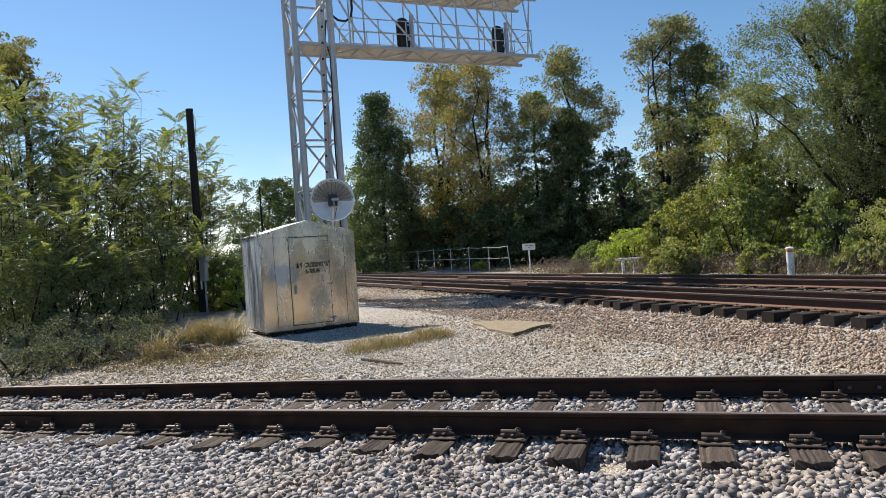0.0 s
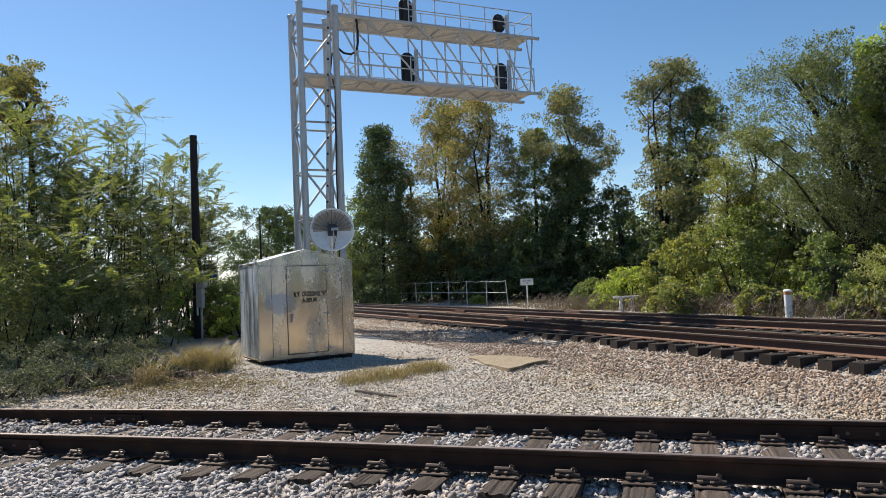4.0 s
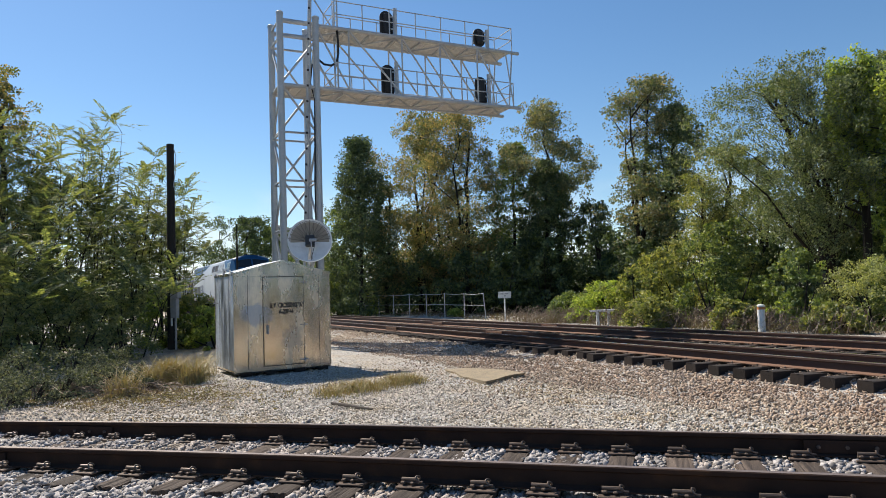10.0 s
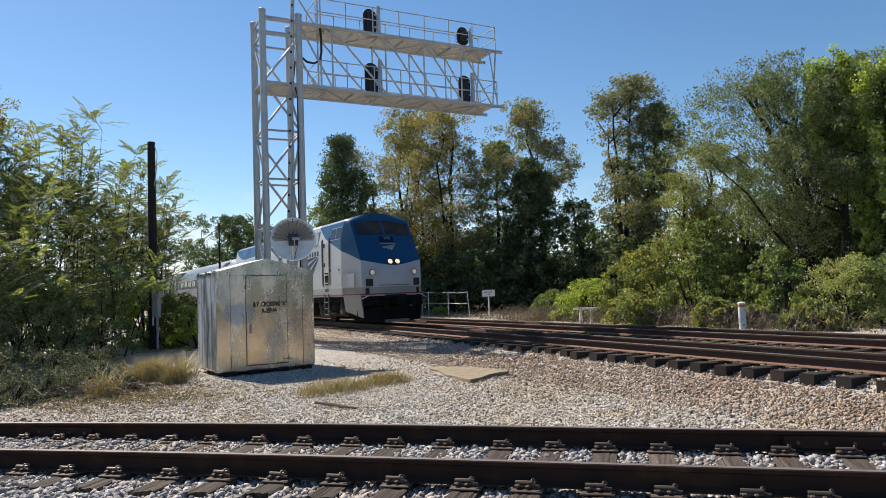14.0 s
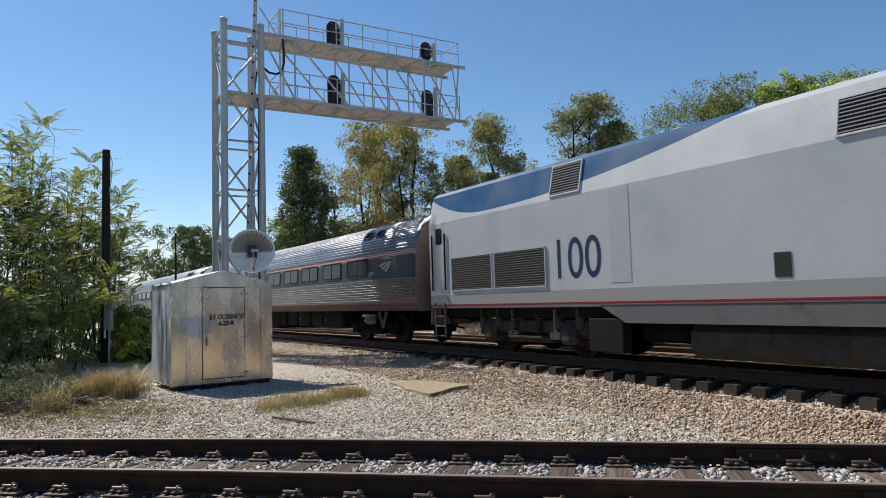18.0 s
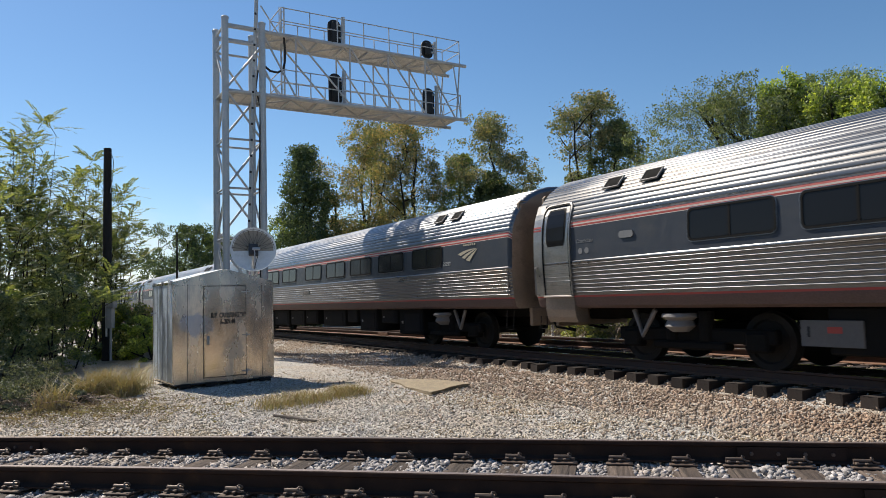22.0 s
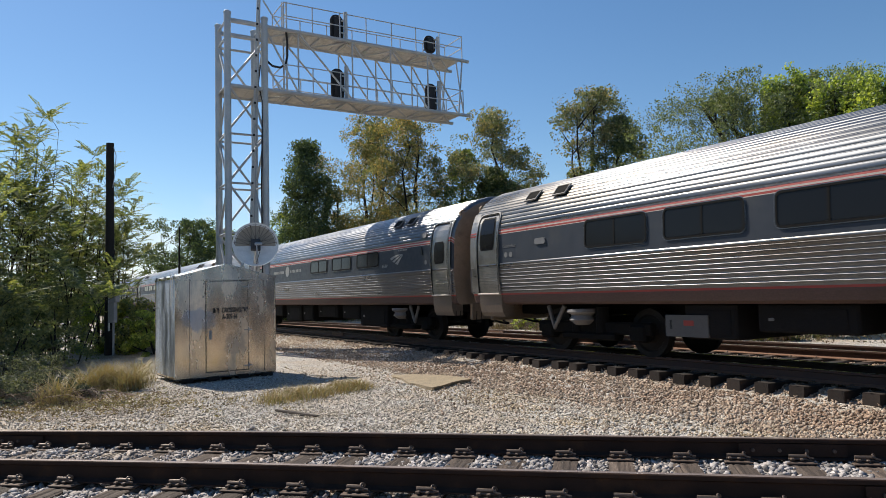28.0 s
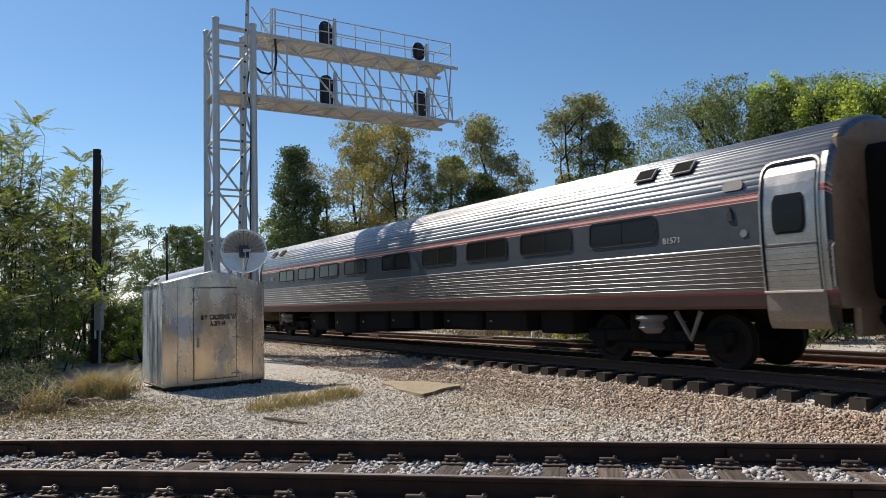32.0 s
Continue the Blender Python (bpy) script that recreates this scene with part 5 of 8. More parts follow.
def bramble(x, y, w, height, count, seed):
    """A tangle of thin dead arching stems."""
    r = np.random.default_rng(seed)
    b = Build()
    for k in range(count):
        px, py = x + r.normal(0, w * 0.55), y + r.normal(0, 0.35)
        z = float(ground_height(px, py))
        a, reach, h = r.uniform(0, math.tau), r.uniform(0.4, 1.3), height * r.uniform(0.3, 1.0)
        dx, dy = math.cos(a) * reach, math.sin(a) * reach * 0.5
        b.tube([(px, py, z), (px + dx * 0.3, py + dy * 0.3, z + h * 0.8), (px + dx * 0.65, py + dy * 0.65, z + h), (px + dx, py + dy, z + h * 0.45)], [0.008, 0.007, 0.006, 0.004], 3)
    ob = part("bramble", b, M["bramble"])
    return tagged(ob, "tangle of dead tan bramble stems on the verge", "brambles", kind="stuff")


def bearing(degrees, d):
    """Place at that bearing, to the left of +y, d metres from the camera's stand."""
    return EYE[0] - math.sin(radians(degrees)) * d, EYE[1] + math.cos(radians(degrees)) * d


def plant_trees():
    far = [
        # bearing, distance, height, spread, leaf, label, extras
        (24.19, 50, 13.00, 3.3, "leaf_dark", "narrow dark green tree behind the fence", dict(bare=0.02, clumps=380, shape="spire", forks=1, gaps=3, clump=0.62, per=95)),
        (22.09, 52, 10.07, 2.21, "leaf_gold", "low autumn-tinged tree behind the fence", dict(bare=0.1, clumps=200)),
        (26.05, 54, 8.46, 2.99, "leaf_vine", "green vine-hung understory tree behind the fence", dict(bare=0.02, clumps=260, gaps=3, per=90, size=0.07)),
        (19.27, 53, 15.03, 3.77, "leaf_gold", "autumn-tinged tree with brownish leaves", dict(bare=0.08, clumps=560, forks=3, trunk=0.2, clump=0.58)),
        (15.38, 51, 15.36, 3.51, "leaf_gold", "tall autumn-tinged tree with open crown", dict(bare=0.10, clumps=540, forks=3, trunk=0.2, clump=0.58)),
        (17.26, 56, 17.00, 2.86, "leaf_gold", "autumn-tinged tree behind the signal bridge", dict(bare=0.12, clumps=340)),
        (11.35, 50, 12.34, 2.21, "leaf_green", "slim tree draped in dark vines", dict(bare=0.03, clumps=340, shape="column", forks=1, gaps=4)),
        (7.66, 49, 14.91, 2.60, "leaf_mix", "tall slim tree with yellowing crown", dict(bare=0.4, clumps=360, gaps=6, clump=0.55)),
        (8.92, 48, 10.48, 2.08, "leaf_dark", "vine-covered dark tree behind the tracks", dict(bare=0.0, clumps=340, shape="column", forks=1, gaps=3, clump=0.5, per=100)),
        (4.28, 47, 7.50, 1.69, "leaf_dark", "dark green tree at the wood's edge", dict(bare=0.05, clumps=170, gaps=4)),
        (1.35, 44, 14.12, 2.86, "leaf_mix", "tall tree with brownish green crown", dict(bare=0.10, clumps=540, forks=3, gaps=7, trunk=0.2, clump=0.55)),
        (-1.16, 43, 12.68, 1.6, "leaf_blue", "tall dull green tree at the wood's edge", dict(bare=0.25, clumps=260, gaps=8)),
        (-2.99, 36, 7.06, 1.5, "leaf_olive", "yellowish green young tree among bushes", dict(bare=0.08, clumps=260, size=0.05)),
        (-4.9, 37, 8.4, 1.9, "leaf_olive", "broad feathery tree with drooping twigs", dict(bare=0.15, clumps=300, per=70, size=0.062, shape="oval", droop=0.35, slim=0.42, trunk=0.2, forks=2, gaps=6)),
        (-11.9, 34, 10.3, 4.3, "leaf_blue", "large feathery tree with a dark forked trunk", dict(bare=0.38, clumps=900, per=62, size=0.052, shape="oval", droop=0.35, slim=0.5, trunk=0.34, forks=3, gaps=6, clump=0.40, lean=(-2.0, 0))),
        (-7.6, 39, 8.4, 1.5, "leaf_blue", "dull green feathery tree beside the large one", dict(bare=0.3, clumps=90, per=58, size=0.066, droop=0.3, slim=0.5, forks=2, gaps=6, clump=0.42)),
        (-16.2, 36, 11.9, 2.9, "leaf_green", "tall green tree leaning over the vines", dict(bare=0.3, clumps=420, per=88, size=0.06, shape="wide", droop=0.35, slim=0.42, trunk=0.28, forks=2, gaps=8)),
        (-20.72, 33, 9.72, 4.16, "leaf_green", "green tree by the line", dict(bare=0.1, clumps=300, per=80, size=0.07)),
        (33.9, 82, 10.6, 5.0, "leaf_dark", "dark green tree beyond the hut", dict(bare=0.05, clumps=300, per=70, size=0.11, clump=0.6)),
        (31.4, 84, 9.7, 4.3, "leaf_green", "green tree beyond the signal tower", dict(bare=0.05, clumps=260, per=70, size=0.11, clump=0.6)),
    ]
    for k, (way, d, h, s, leaf, label, more) in enumerate(far):
        tree(*bearing(way, d), h, s, leaf, label, 100 + k, **more)
    for k, (way, d, h, s, low) in enumerate(((-14.2, 32.0, 10.8, 1.6, 0.5), (-17.4, 30.6, 10.0, 1.6, 0.0), (-20.8, 29.5, 9.4, 1.8, 0.0), (-24.2, 28.5, 8.8, 1.9, 0.0))):
        vine_tree(*bearing(way, d), h, s, "tree smothered in bright green hanging vines", 160 + k, low)
    under = [
        # bearing, distance, height, spread
        (27.89, 60, 4.6, 3.2), (23.26, 57, 5.2, 3.4), (20.45, 58, 5.6, 3.2), (17.16, 56, 5.2, 3.4), (13.89, 57, 5.8, 3.4), (11.12, 55, 5.0, 3.0), (7.93, 53, 4.6, 3.0),
        (5.25, 51, 4.2, 2.8), (2.63, 47, 4.8, 2.8), (-1.16, 42, 4.6, 2.8), (-5.16, 38, 3.9, 2.2), (-8.93, 38, 3.6, 2.2), (-12.44, 36, 4.6, 2.8), (-16.03, 35, 5.0, 3.0),
        (21.62, 53.5, 4.8, 2.3), (18.33, 50.5, 5.2, 2.4), (15.29, 47.5, 4.6, 2.2), (12.27, 46.5, 5.4, 2.1), (9.06, 45.5, 5.0, 1.9), (1.14, 42, 4.6, 2.0), (19.04, 60, 8.0, 3.0), (14.82, 60, 8.2, 3.0), (12.50, 60, 7.4, 2.8), (9.29, 56, 7.4, 2.4), (1.35, 50, 7.0, 2.6), (-14.43, 37, 7.0, 3.0), (-18.45, 36, 7.0, 3.2),
    ]
    for k, (way, d, h, s) in enumerate(under):
        mound(*bearing(way, d), h, s, "leaf_dark", "dense dark undergrowth at the wood's edge", 200 + k, per=44, size=0.11, clumps=84)
    r = np.random.default_rng(77)
    way, d = r.uniform(-24.4, 56.7, 2000), r.uniform(58, 80, 2000)
    thin = (way > 5.5) & (way < 7.5) & (r.uniform(0, 1, 2000) < 0.6)
    way, d = way[~thin], d[~thin]
    d = d - 0.36 * np.maximum(35.5 - way, 0)
    d = np.where(way > 30.5, d + 24, d)
    tall = np.where(way > 35.5, 2.6, 4.6 + 1.6 * np.sin(way * 0.47) + 1.1 * np.sin(way * 1.25 + 1.0))
    c = np.c_[EYE[0] - np.sin(np.radians(way)) * d, EYE[1] + np.cos(np.radians(way)) * d, -0.3 + tall * r.uniform(0, 1, len(way)) ** 0.8]
    wood = new("woodland", fast_mesh("woodland", leaf_cloud(r, c, r.uniform(0.6, 1.2, len(way)), 40, 0.155), 4, M["leaf_dark"]))
    tagged(wood, "far belt of dark green woodland behind the tracks", "woodland", kind="stuff")
    # unseen tree belts, added to darken what the hut and windows reflect
    for name, label, us, ws, high, n in (("woodland", "belt of woodland closing the place behind the viewer", (-45, 95), (-40, -29), 8.5, 1500), ("woodland", "woodland along the far side of the line past the bend", (2, 110), (12, 24), 9.5, 1300)):
        uu, ww = r.uniform(*us, n), r.uniform(*ws, n)
        c = np.c_[FOOT.x + ALONG.x * uu + ACROSS.x * ww, FOOT.y + ALONG.y * uu + ACROSS.y * ww]
        c = np.c_[c, -0.3 + high * (0.75 + 0.25 * np.sin(uu * 0.7) * np.sin(uu * 0.23 + 1)) * r.uniform(0, 1, n)]
        c = c[(np.abs(c[:, 1] - 0.75) > 4.5) | (c[:, 0] > 12)]
        belt = new(name, fast_mesh(name, leaf_cloud(r, c, r.uniform(0.9, 1.7, len(c)), 16, 0.42), 4, M["leaf_dark"]))
        tagged(belt, label, "woodland", kind="stuff")
    u, w = r.uniform(-48, 4, 1700), r.uniform(7.6, 15.5, 1700)
    c = np.c_[FOOT.x + ALONG.x * u + ACROSS.x * w, FOOT.y + ALONG.y * u + ACROSS.y * w]
    c = np.c_[c, ground_height(c[:, 0], c[:, 1]) + r.uniform(0.0, 0.16, 1700)]
    cover = new("ground_cover", fast_mesh("ground_cover", leaf_cloud(r, c, r.uniform(0.2, 0.55, 1700), 16, 0.06, flat=0.35, slim=0.3), 4, M["brush"]))
    tagged(cover, "brown dead weeds and creepers covering the verge", "ground cover", kind="stuff")
    bushes = [
        (3.93, 32, 2.0, 1.5, "leaf_bright"), (1.99, 31, 2.6, 1.4, "leaf_olive"), (-0.12, 30, 3.3, 1.4, "leaf_olive"), (-3.79, 28.5, 4.2, 1.5, "leaf_vine"), (-5.2, 28.5, 4.4, 1.1, "leaf_vine"),
        (-1.77, 31, 3.8, 1.3, "leaf_olive"), (-6.89, 31, 2.0, 1.1, "leaf_green"), (-9.9, 26, 2.85, 1.05, "leaf_green"), (-14.3, 25.0, 2.35, 1.25, "leaf_pale"), (-16.2, 25, 2.4, 1.3, "leaf_green"),
        (7.03, 35, 1.5, 1.2, "leaf_green"), (23.72, 52, 2.6, 1.0, "leaf_bright"), (-8.49, 25.5, 1.0, 0.6, "leaf_bright"), (-12.10, 23.5, 0.9, 0.8, "leaf_olive"), (16.46, 43.5, 0.6, 0.5, "leaf_bright"), (1.14, 27.5, 1.2, 1.0, "leaf_olive"), (-5.16, 25.5, 1.1, 0.8, "leaf_olive"), (5.69, 33, 1.2, 0.9, "leaf_bright"),
    ]
    for k, (way, d, h, s, leaf) in enumerate(bushes):
        mound(*bearing(way, d), h, s, leaf, "leafy bush at the edge of the cleared strip", 300 + k, per=76, size=0.058 if leaf != "leaf_pale" else 0.036, clumps=80 if leaf != "leaf_pale" else 170)
    for k, (way, d) in enumerate(((9.29, 33), (7.48, 32.5), (5.47, 32), (3.07, 31), (0.93, 29.5), (-1.57, 28), (-4.77, 26.2), (-6.32, 26), (-9.29, 24.5), (-12.10, 23.5))):
        x, y = bearing(way, d)
        grass_tuft(x, y, 2.0, 0.9, 0.40, 420, 400 + k, "dry brown brush and stems beyond the tracks", "brush")
    for k, (way, d, w) in enumerate(((10.2, 34, 1.2), (8.3, 33, 1.3), (6.5, 32, 1.1), (3.4, 30, 1.3), (1.2, 28.6, 1.2), (-0.6, 27.6, 1.0), (-2.6, 27, 1.2), (-6.1, 25.4, 0.9), (-7.4, 24.8, 0.8), (-11.6, 23.2, 0.9))):
        bramble(*bearing(way, d), w, 0.85, 90, 430 + k)
    thicket = [
        # bearing, distance, height, spread, stems
        (39.2, 31.0, 6.0, 1.0, 6), (39.6, 29.5, 7.2, 1.7, 9), (41.55, 28, 7.6, 2.1, 10), (43.33, 27.5, 8.3, 2.3, 12), (45.07, 27, 8.9, 2.4, 12), (47.13, 26.5, 8.2, 2.4, 12), (49.11, 26, 8.2, 2.4, 12), (51.02, 25, 7.8, 2.4, 12),
        (41.75, 22.5, 3.2, 1.4, 6), (43.73, 23.5, 5.4, 1.8, 6), (46.20, 21, 2.9, 1.6, 6), (48.40, 23, 6.2, 1.8, 6), (50.50, 19.4, 3.4, 1.6, 6), (52.02, 20, 4.8, 1.6, 6),
    ]
    for k, (way, d, h, s, n) in enumerate(thicket):
        frond_bush(*bearing(way, d), h, s, "leaf_thicket", "tall feathery green thicket beside the gravel", 500 + k, stems=n - 1, fronds=8, size=0.056, reach=1.05, limbs=4)
    for k, (way, d, h, s) in enumerate(((40.94, 27.5, 2.2, 1.2), (44.4, 26.5, 2.4, 1.3), (48.04, 25.5, 2.6, 1.4), (51.2, 24.5, 2.6, 1.4), (42.35, 21.5, 2.1, 1.1), (45.26, 20.5, 2.2, 1.2), (48.22, 19.5, 2.0, 1.2), (51.02, 18.8, 1.9, 1.2), (43.8, 22.0, 2.6, 1.1), (46.9, 21.2, 2.6, 1.2), (49.7, 20.5, 2.5, 1.2))):
        mound(*bearing(way, d), h, s, "leaf_thicket", "tangled green undergrowth beside the gravel", 540 + k, per=60, size=0.045, clumps=56, slim=0.5)
    for k, (way, d, h, s) in enumerate(((43.2, 29, 5.8, 1.8), (46.4, 28.5, 6.4, 2.0), (49.6, 28, 6.6, 2.0), (52.2, 27, 6.2, 2.0))):
        mound(*bearing(way, d), h, s, "leaf_thicket", "dense green thicket behind the feathery shoots", 580 + k, per=62, size=0.05, clumps=105, slim=0.45)
    tree(*bearing(52.68, 30), 10.4, 1.9, "leaf_gold", "tall tree with brownish green leaves", 600, bare=0.2, clumps=230, gaps=8, clump=0.34, size=0.055, per=56)
    tree(*bearing(49.9, 29), 10.3, 1.5, "leaf_gold", "slim tree with reddish brown leaves", 601, bare=0.4, clumps=150, gaps=9, clump=0.32, size=0.055, per=56)
    for k, (way, d, h, s, n) in enumerate(((41.6, 30, 8.2, 1.3, 6), (39.4, 30.5, 7.3, 1.1, 6), (38.4, 29, 6.0, 0.55, 4))):
        frond_bush(*bearing(way, d), h, s, "leaf_thicket", "slender feathery tree behind the thicket", 603 + k, stems=n, fronds=8, size=0.056, reach=1.05, limbs=4)
    for k, (way, d, h, s) in enumerate(((51.69, 13.6, 0.7, 0.8), (49.99, 13.9, 0.8, 0.8), (48.04, 14.2, 0.8, 0.8), (46.20, 14.8, 0.75, 0.7), (44.31, 15.6, 0.7, 0.7), (42.47, 16.6, 0.65, 0.7), (50.68, 15.4, 1.2, 0.9), (48.22, 15.8, 1.2, 0.9), (45.64, 16.6, 1.1, 0.9), (43.53, 17.6, 1.0, 0.8), (40.9, 14.7, 0.38, 0.45), (39.4, 16.6, 0.45, 0.5), (41.6, 15.2, 0.5, 0.5))):
        mound(*bearing(way, d), h * 0.75, s, "leaf_weed", "low broad-leaved weeds at the foot of the thicket", 620 + k, per=52, size=0.022, clumps=46)
    for k, (way, d, h, s) in enumerate(((36.56, 26, 1.85, 1.0), (35.70, 24, 1.6, 0.9), (37.63, 25.5, 2.0, 0.9), (39.51, 26, 2.4, 0.9), (34.6, 27, 1.6, 1.0))):
        mound(*bearing(way, d), h, s, "leaf_bright" if k % 2 else "leaf_olive", "yellowish green bush between pole and hut", 650 + k, per=80, size=0.05, clumps=60)
    for k, (way, d, w, n) in enumerate(((38.85, 15.8, 0.42, 1000), (40.25, 15.2, 0.36, 320), (37.42, 15.2, 0.30, 420), (42.23, 14.0, 0.25, 180), (36.78, 16.5, 0.3, 260))):
        grass_tuft(*bearing(way, d), w, 0.5, 0.58, n, 640 + k, "tuft of tall dry yellow grass")
    for k, (x, y, w, d, n) in enumerate(((-3.1, 5.7, 0.75, 0.75, 900), (-2.6, 6.5, 0.55, 0.6, 800), (-3.3, 5.0, 0.5, 0.4, 160), (-3.6, 5.7, 0.4, 0.4, 120))):
        grass_tuft(x, y, w, d, 0.21, n, 660 + k, "low dry yellow grass growing in the gravel")


plant_trees()


def litter():
    """Dead leaves and stalks strewn over the gravel at the foot of the thicket."""
    r = np.random.default_rng(91)
    n = 620
    c = np.c_[r.normal(-7.6, 1.6, n), r.normal(4.9, 0.8, n)]
    c = np.c_[c, ground_height(c[:, 0], c[:, 1]) + 0.02]
    ob = new("leaf_litter", fast_mesh("leaf_litter", leaf_cloud(r, c, r.uniform(0.08, 0.25, n), 6, 0.03, flat=0.08, slim=0.35), 4, M["dry"]))
    tagged(ob, "dead leaves and stalks strewn on the gravel", "leaf litter", kind="stuff")
    # dense brown litter stands for dirt and for the shade of the weeds
    soil = np.c_[r.normal(-7.6, 1.5, 900), r.normal(4.6, 0.7, 900)]
    soil = np.c_[soil, ground_height(soil[:, 0], soil[:, 1]) + 0.012]
    ob = new("leaf_litter", fast_mesh("leaf_litter", leaf_cloud(r, soil, r.uniform(0.06, 0.22, 900), 12, 0.022, flat=0.06, slim=0.5), 4, M["brush"]))
    tagged(ob, "brown litter at the thicket's foot, darkening it for dirt and weed shade", "leaf litter", kind="stuff")
    for k, (x, y) in enumerate(((-9.2, 4.7), (-8.3, 4.9), (-7.4, 5.2))):
        bramble(x, y, 0.7, 0.24, 60, 700 + k)


litter()


# ---- the train: local x ahead, y to the far side, z over the rail heads ----
M["steel"] = material("fluted stainless steel", (0.19, 0.196, 0.208), 0.35, 0.95, dark=0.8, light=1.06, scale=1.2, fine=30, bump=0.03, depth=0.002, tint=(0.165, 0.15, 0.135), tint_at=0.58, tint_scale=0.5, stretch=(0.3, 1, 2))
M["band"] = plain("slate blue-grey paint", (0.034, 0.042, 0.056), 0.5, specular=0.3, tint=(0.05, 0.054, 0.058), tint_scale=0.8)
M["red"] = plain("dull red stripe", (0.33, 0.05, 0.04), 0.5)
M["stripe_white"] = plain("faded pinkish white stripe", (0.50, 0.44, 0.39), 0.5)
M["sill"] = material("grimy brown-grey sill", (0.115, 0.072, 0.06), 0.65, 0.2, scale=1.5, fine=40, bump=0.1)
M["end"] = material("grimy brown car end", (0.26, 0.20, 0.15), 0.75, 0.1, scale=2, fine=40, bump=0.1, tint=(0.10, 0.07, 0.05))
M["under"] = material("near-black underframe", (0.012, 0.0115, 0.011), 0.9, specular=0.08, scale=3, fine=50, bump=0.2)
M["equipment"] = material("near-black equipment case", (0.017, 0.016, 0.016), 0.9, specular=0.1, scale=3, fine=50, bump=0.15)
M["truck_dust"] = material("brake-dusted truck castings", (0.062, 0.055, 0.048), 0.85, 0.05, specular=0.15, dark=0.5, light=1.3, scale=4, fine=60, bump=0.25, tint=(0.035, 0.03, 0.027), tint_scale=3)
M["bracket"] = plain("grey truck bracket", (0.17, 0.16, 0.155), 0.6)
M["equip_panel"] = plain("dusty light grey panel", (0.115, 0.112, 0.11), 0.7, specular=0.2)
M["faded"] = plain("faded grey lettering", (0.16, 0.165, 0.17), 0.6)
M["ghost"] = plain("pale grey logo film", (0.30, 0.30, 0.29), 0.5)
M["wheel"] = material("dark wheel steel", (0.018, 0.016, 0.015), 0.8, 0.1, scale=4, fine=60, bump=0.1)
M["tread"] = plain("polished wheel rim", (0.25, 0.24, 0.23), 0.35, 0.8)
M["rubber"] = plain("black rubber", (0.010, 0.010, 0.010), 0.7, specular=0.1)
M["glass"] = clear_glass("tinted window glass", (0.012, 0.012, 0.013), 0.14, 0.18)
M["door"] = material("brushed stainless door", (0.36, 0.345, 0.325), 0.36, 0.85, scale=2, fine=40, bump=0.03)
M["skirt"] = material("worn brown-grey stainless skirt", (0.25, 0.205, 0.17), 0.45, 0.6, scale=2, fine=40, bump=0.05, tint=(0.24, 0.19, 0.15), tint_scale=1.5)
M["logo"] = plain("pale gold logo film", (0.42, 0.38, 0.28), 0.5)
M["pale"] = plain("pale grey lettering", (0.42, 0.42, 0.41), 0.5)


def coach_width(z):
    return float(np.interp(z, (0.66, 0.80, 1.0, 1.24, 1.6, 2.0, 2.4, 2.7, 2.95, 3.2, 3.45, 3.62, 3.75, 3.83, 3.86), (1.43, 1.50, 1.53, 1.55, 1.585, 1.60, 1.595, 1.57, 1.51, 1.40, 1.19, 0.95, 0.66, 0.33, 0.0)))


def coach_profile():
    """Points (w, z) of half the section from the sill to the roof's crown, and the material of each step."""
    edge = [(1.02, 1.42), (1.07, 1.51), (1.20, 1.545), (1.24, 1.55)]
    pts, kinds = [(w, z) for z, w in edge], ["sill", "sill", "sill"]
    width = coach_width
    pts.append((width(1.275), 1.275))
    kinds.append("red")
    ridge, n = 0.022, 8
    z0, dz = 1.275, (1.90 - 1.275) / n
    for k in range(n):
        for f, out in ((0.04, 0.0), (0.58, 0.32 * ridge), (0.66, 0.6 * ridge), (0.72, 0.95 * ridge), (0.79, 1.08 * ridge), (0.86, ridge), (0.92, 0.6 * ridge), (0.97, 0.0)):
            z = z0 + (k + f) * dz
            pts.append((width(z) + out, z))
            kinds.append("steel")
    for z, out, kind in ((1.905, 0.022, "steel"), (1.955, 0.022, "steel"), (1.965, 0.0, "steel"), (2.625, 0.0, "band"), (2.637, 0.0, "stripe_white"), (2.672, 0.0, "red"), (2.70, 0, "stripe_white"), (2.738, 0.0, "red"), (2.765, 0.0, "stripe_white"), (2.77, 0.02, "steel")):
        pts.append((width(z) + out, z))
        kinds.append(kind)
    # flutes over the roof, spaced along the curve
    a = np.array([(width(z), z) for z in np.linspace(2.77, 3.859, 120)])
    s = np.r_[0, np.cumsum(np.hypot(*np.diff(a, axis=0).T))]
    m = 21
    for k in range(m):
        for f, out in ((0.04, 0.0), (0.10, 0.006), (0.22, 0.0095), (0.40, 0.011), (0.60, 0.011), (0.78, 0.0095), (0.90, 0.006), (0.96, 0.0)):
            t = s[-1] * (k + f) / m
            w, z = np.interp(t, s, a[:, 0]), np.interp(t, s, a[:, 1])
            e = np.interp(t + 0.01, s, a[:, 0]) - np.interp(t - 0.01, s, a[:, 0]), np.interp(t + 0.01, s, a[:, 1]) - np.interp(t - 0.01, s, a[:, 1])
            ln = math.hypot(*e) or 1
            pts.append((w + out * e[1] / ln, z - out * e[0] / ln))
            kinds.append("steel")
    pts[-1] = (0.0, 3.86)
    return pts, kinds


KINDS = ["steel", "sill", "red", "band", "stripe_white", "end"]


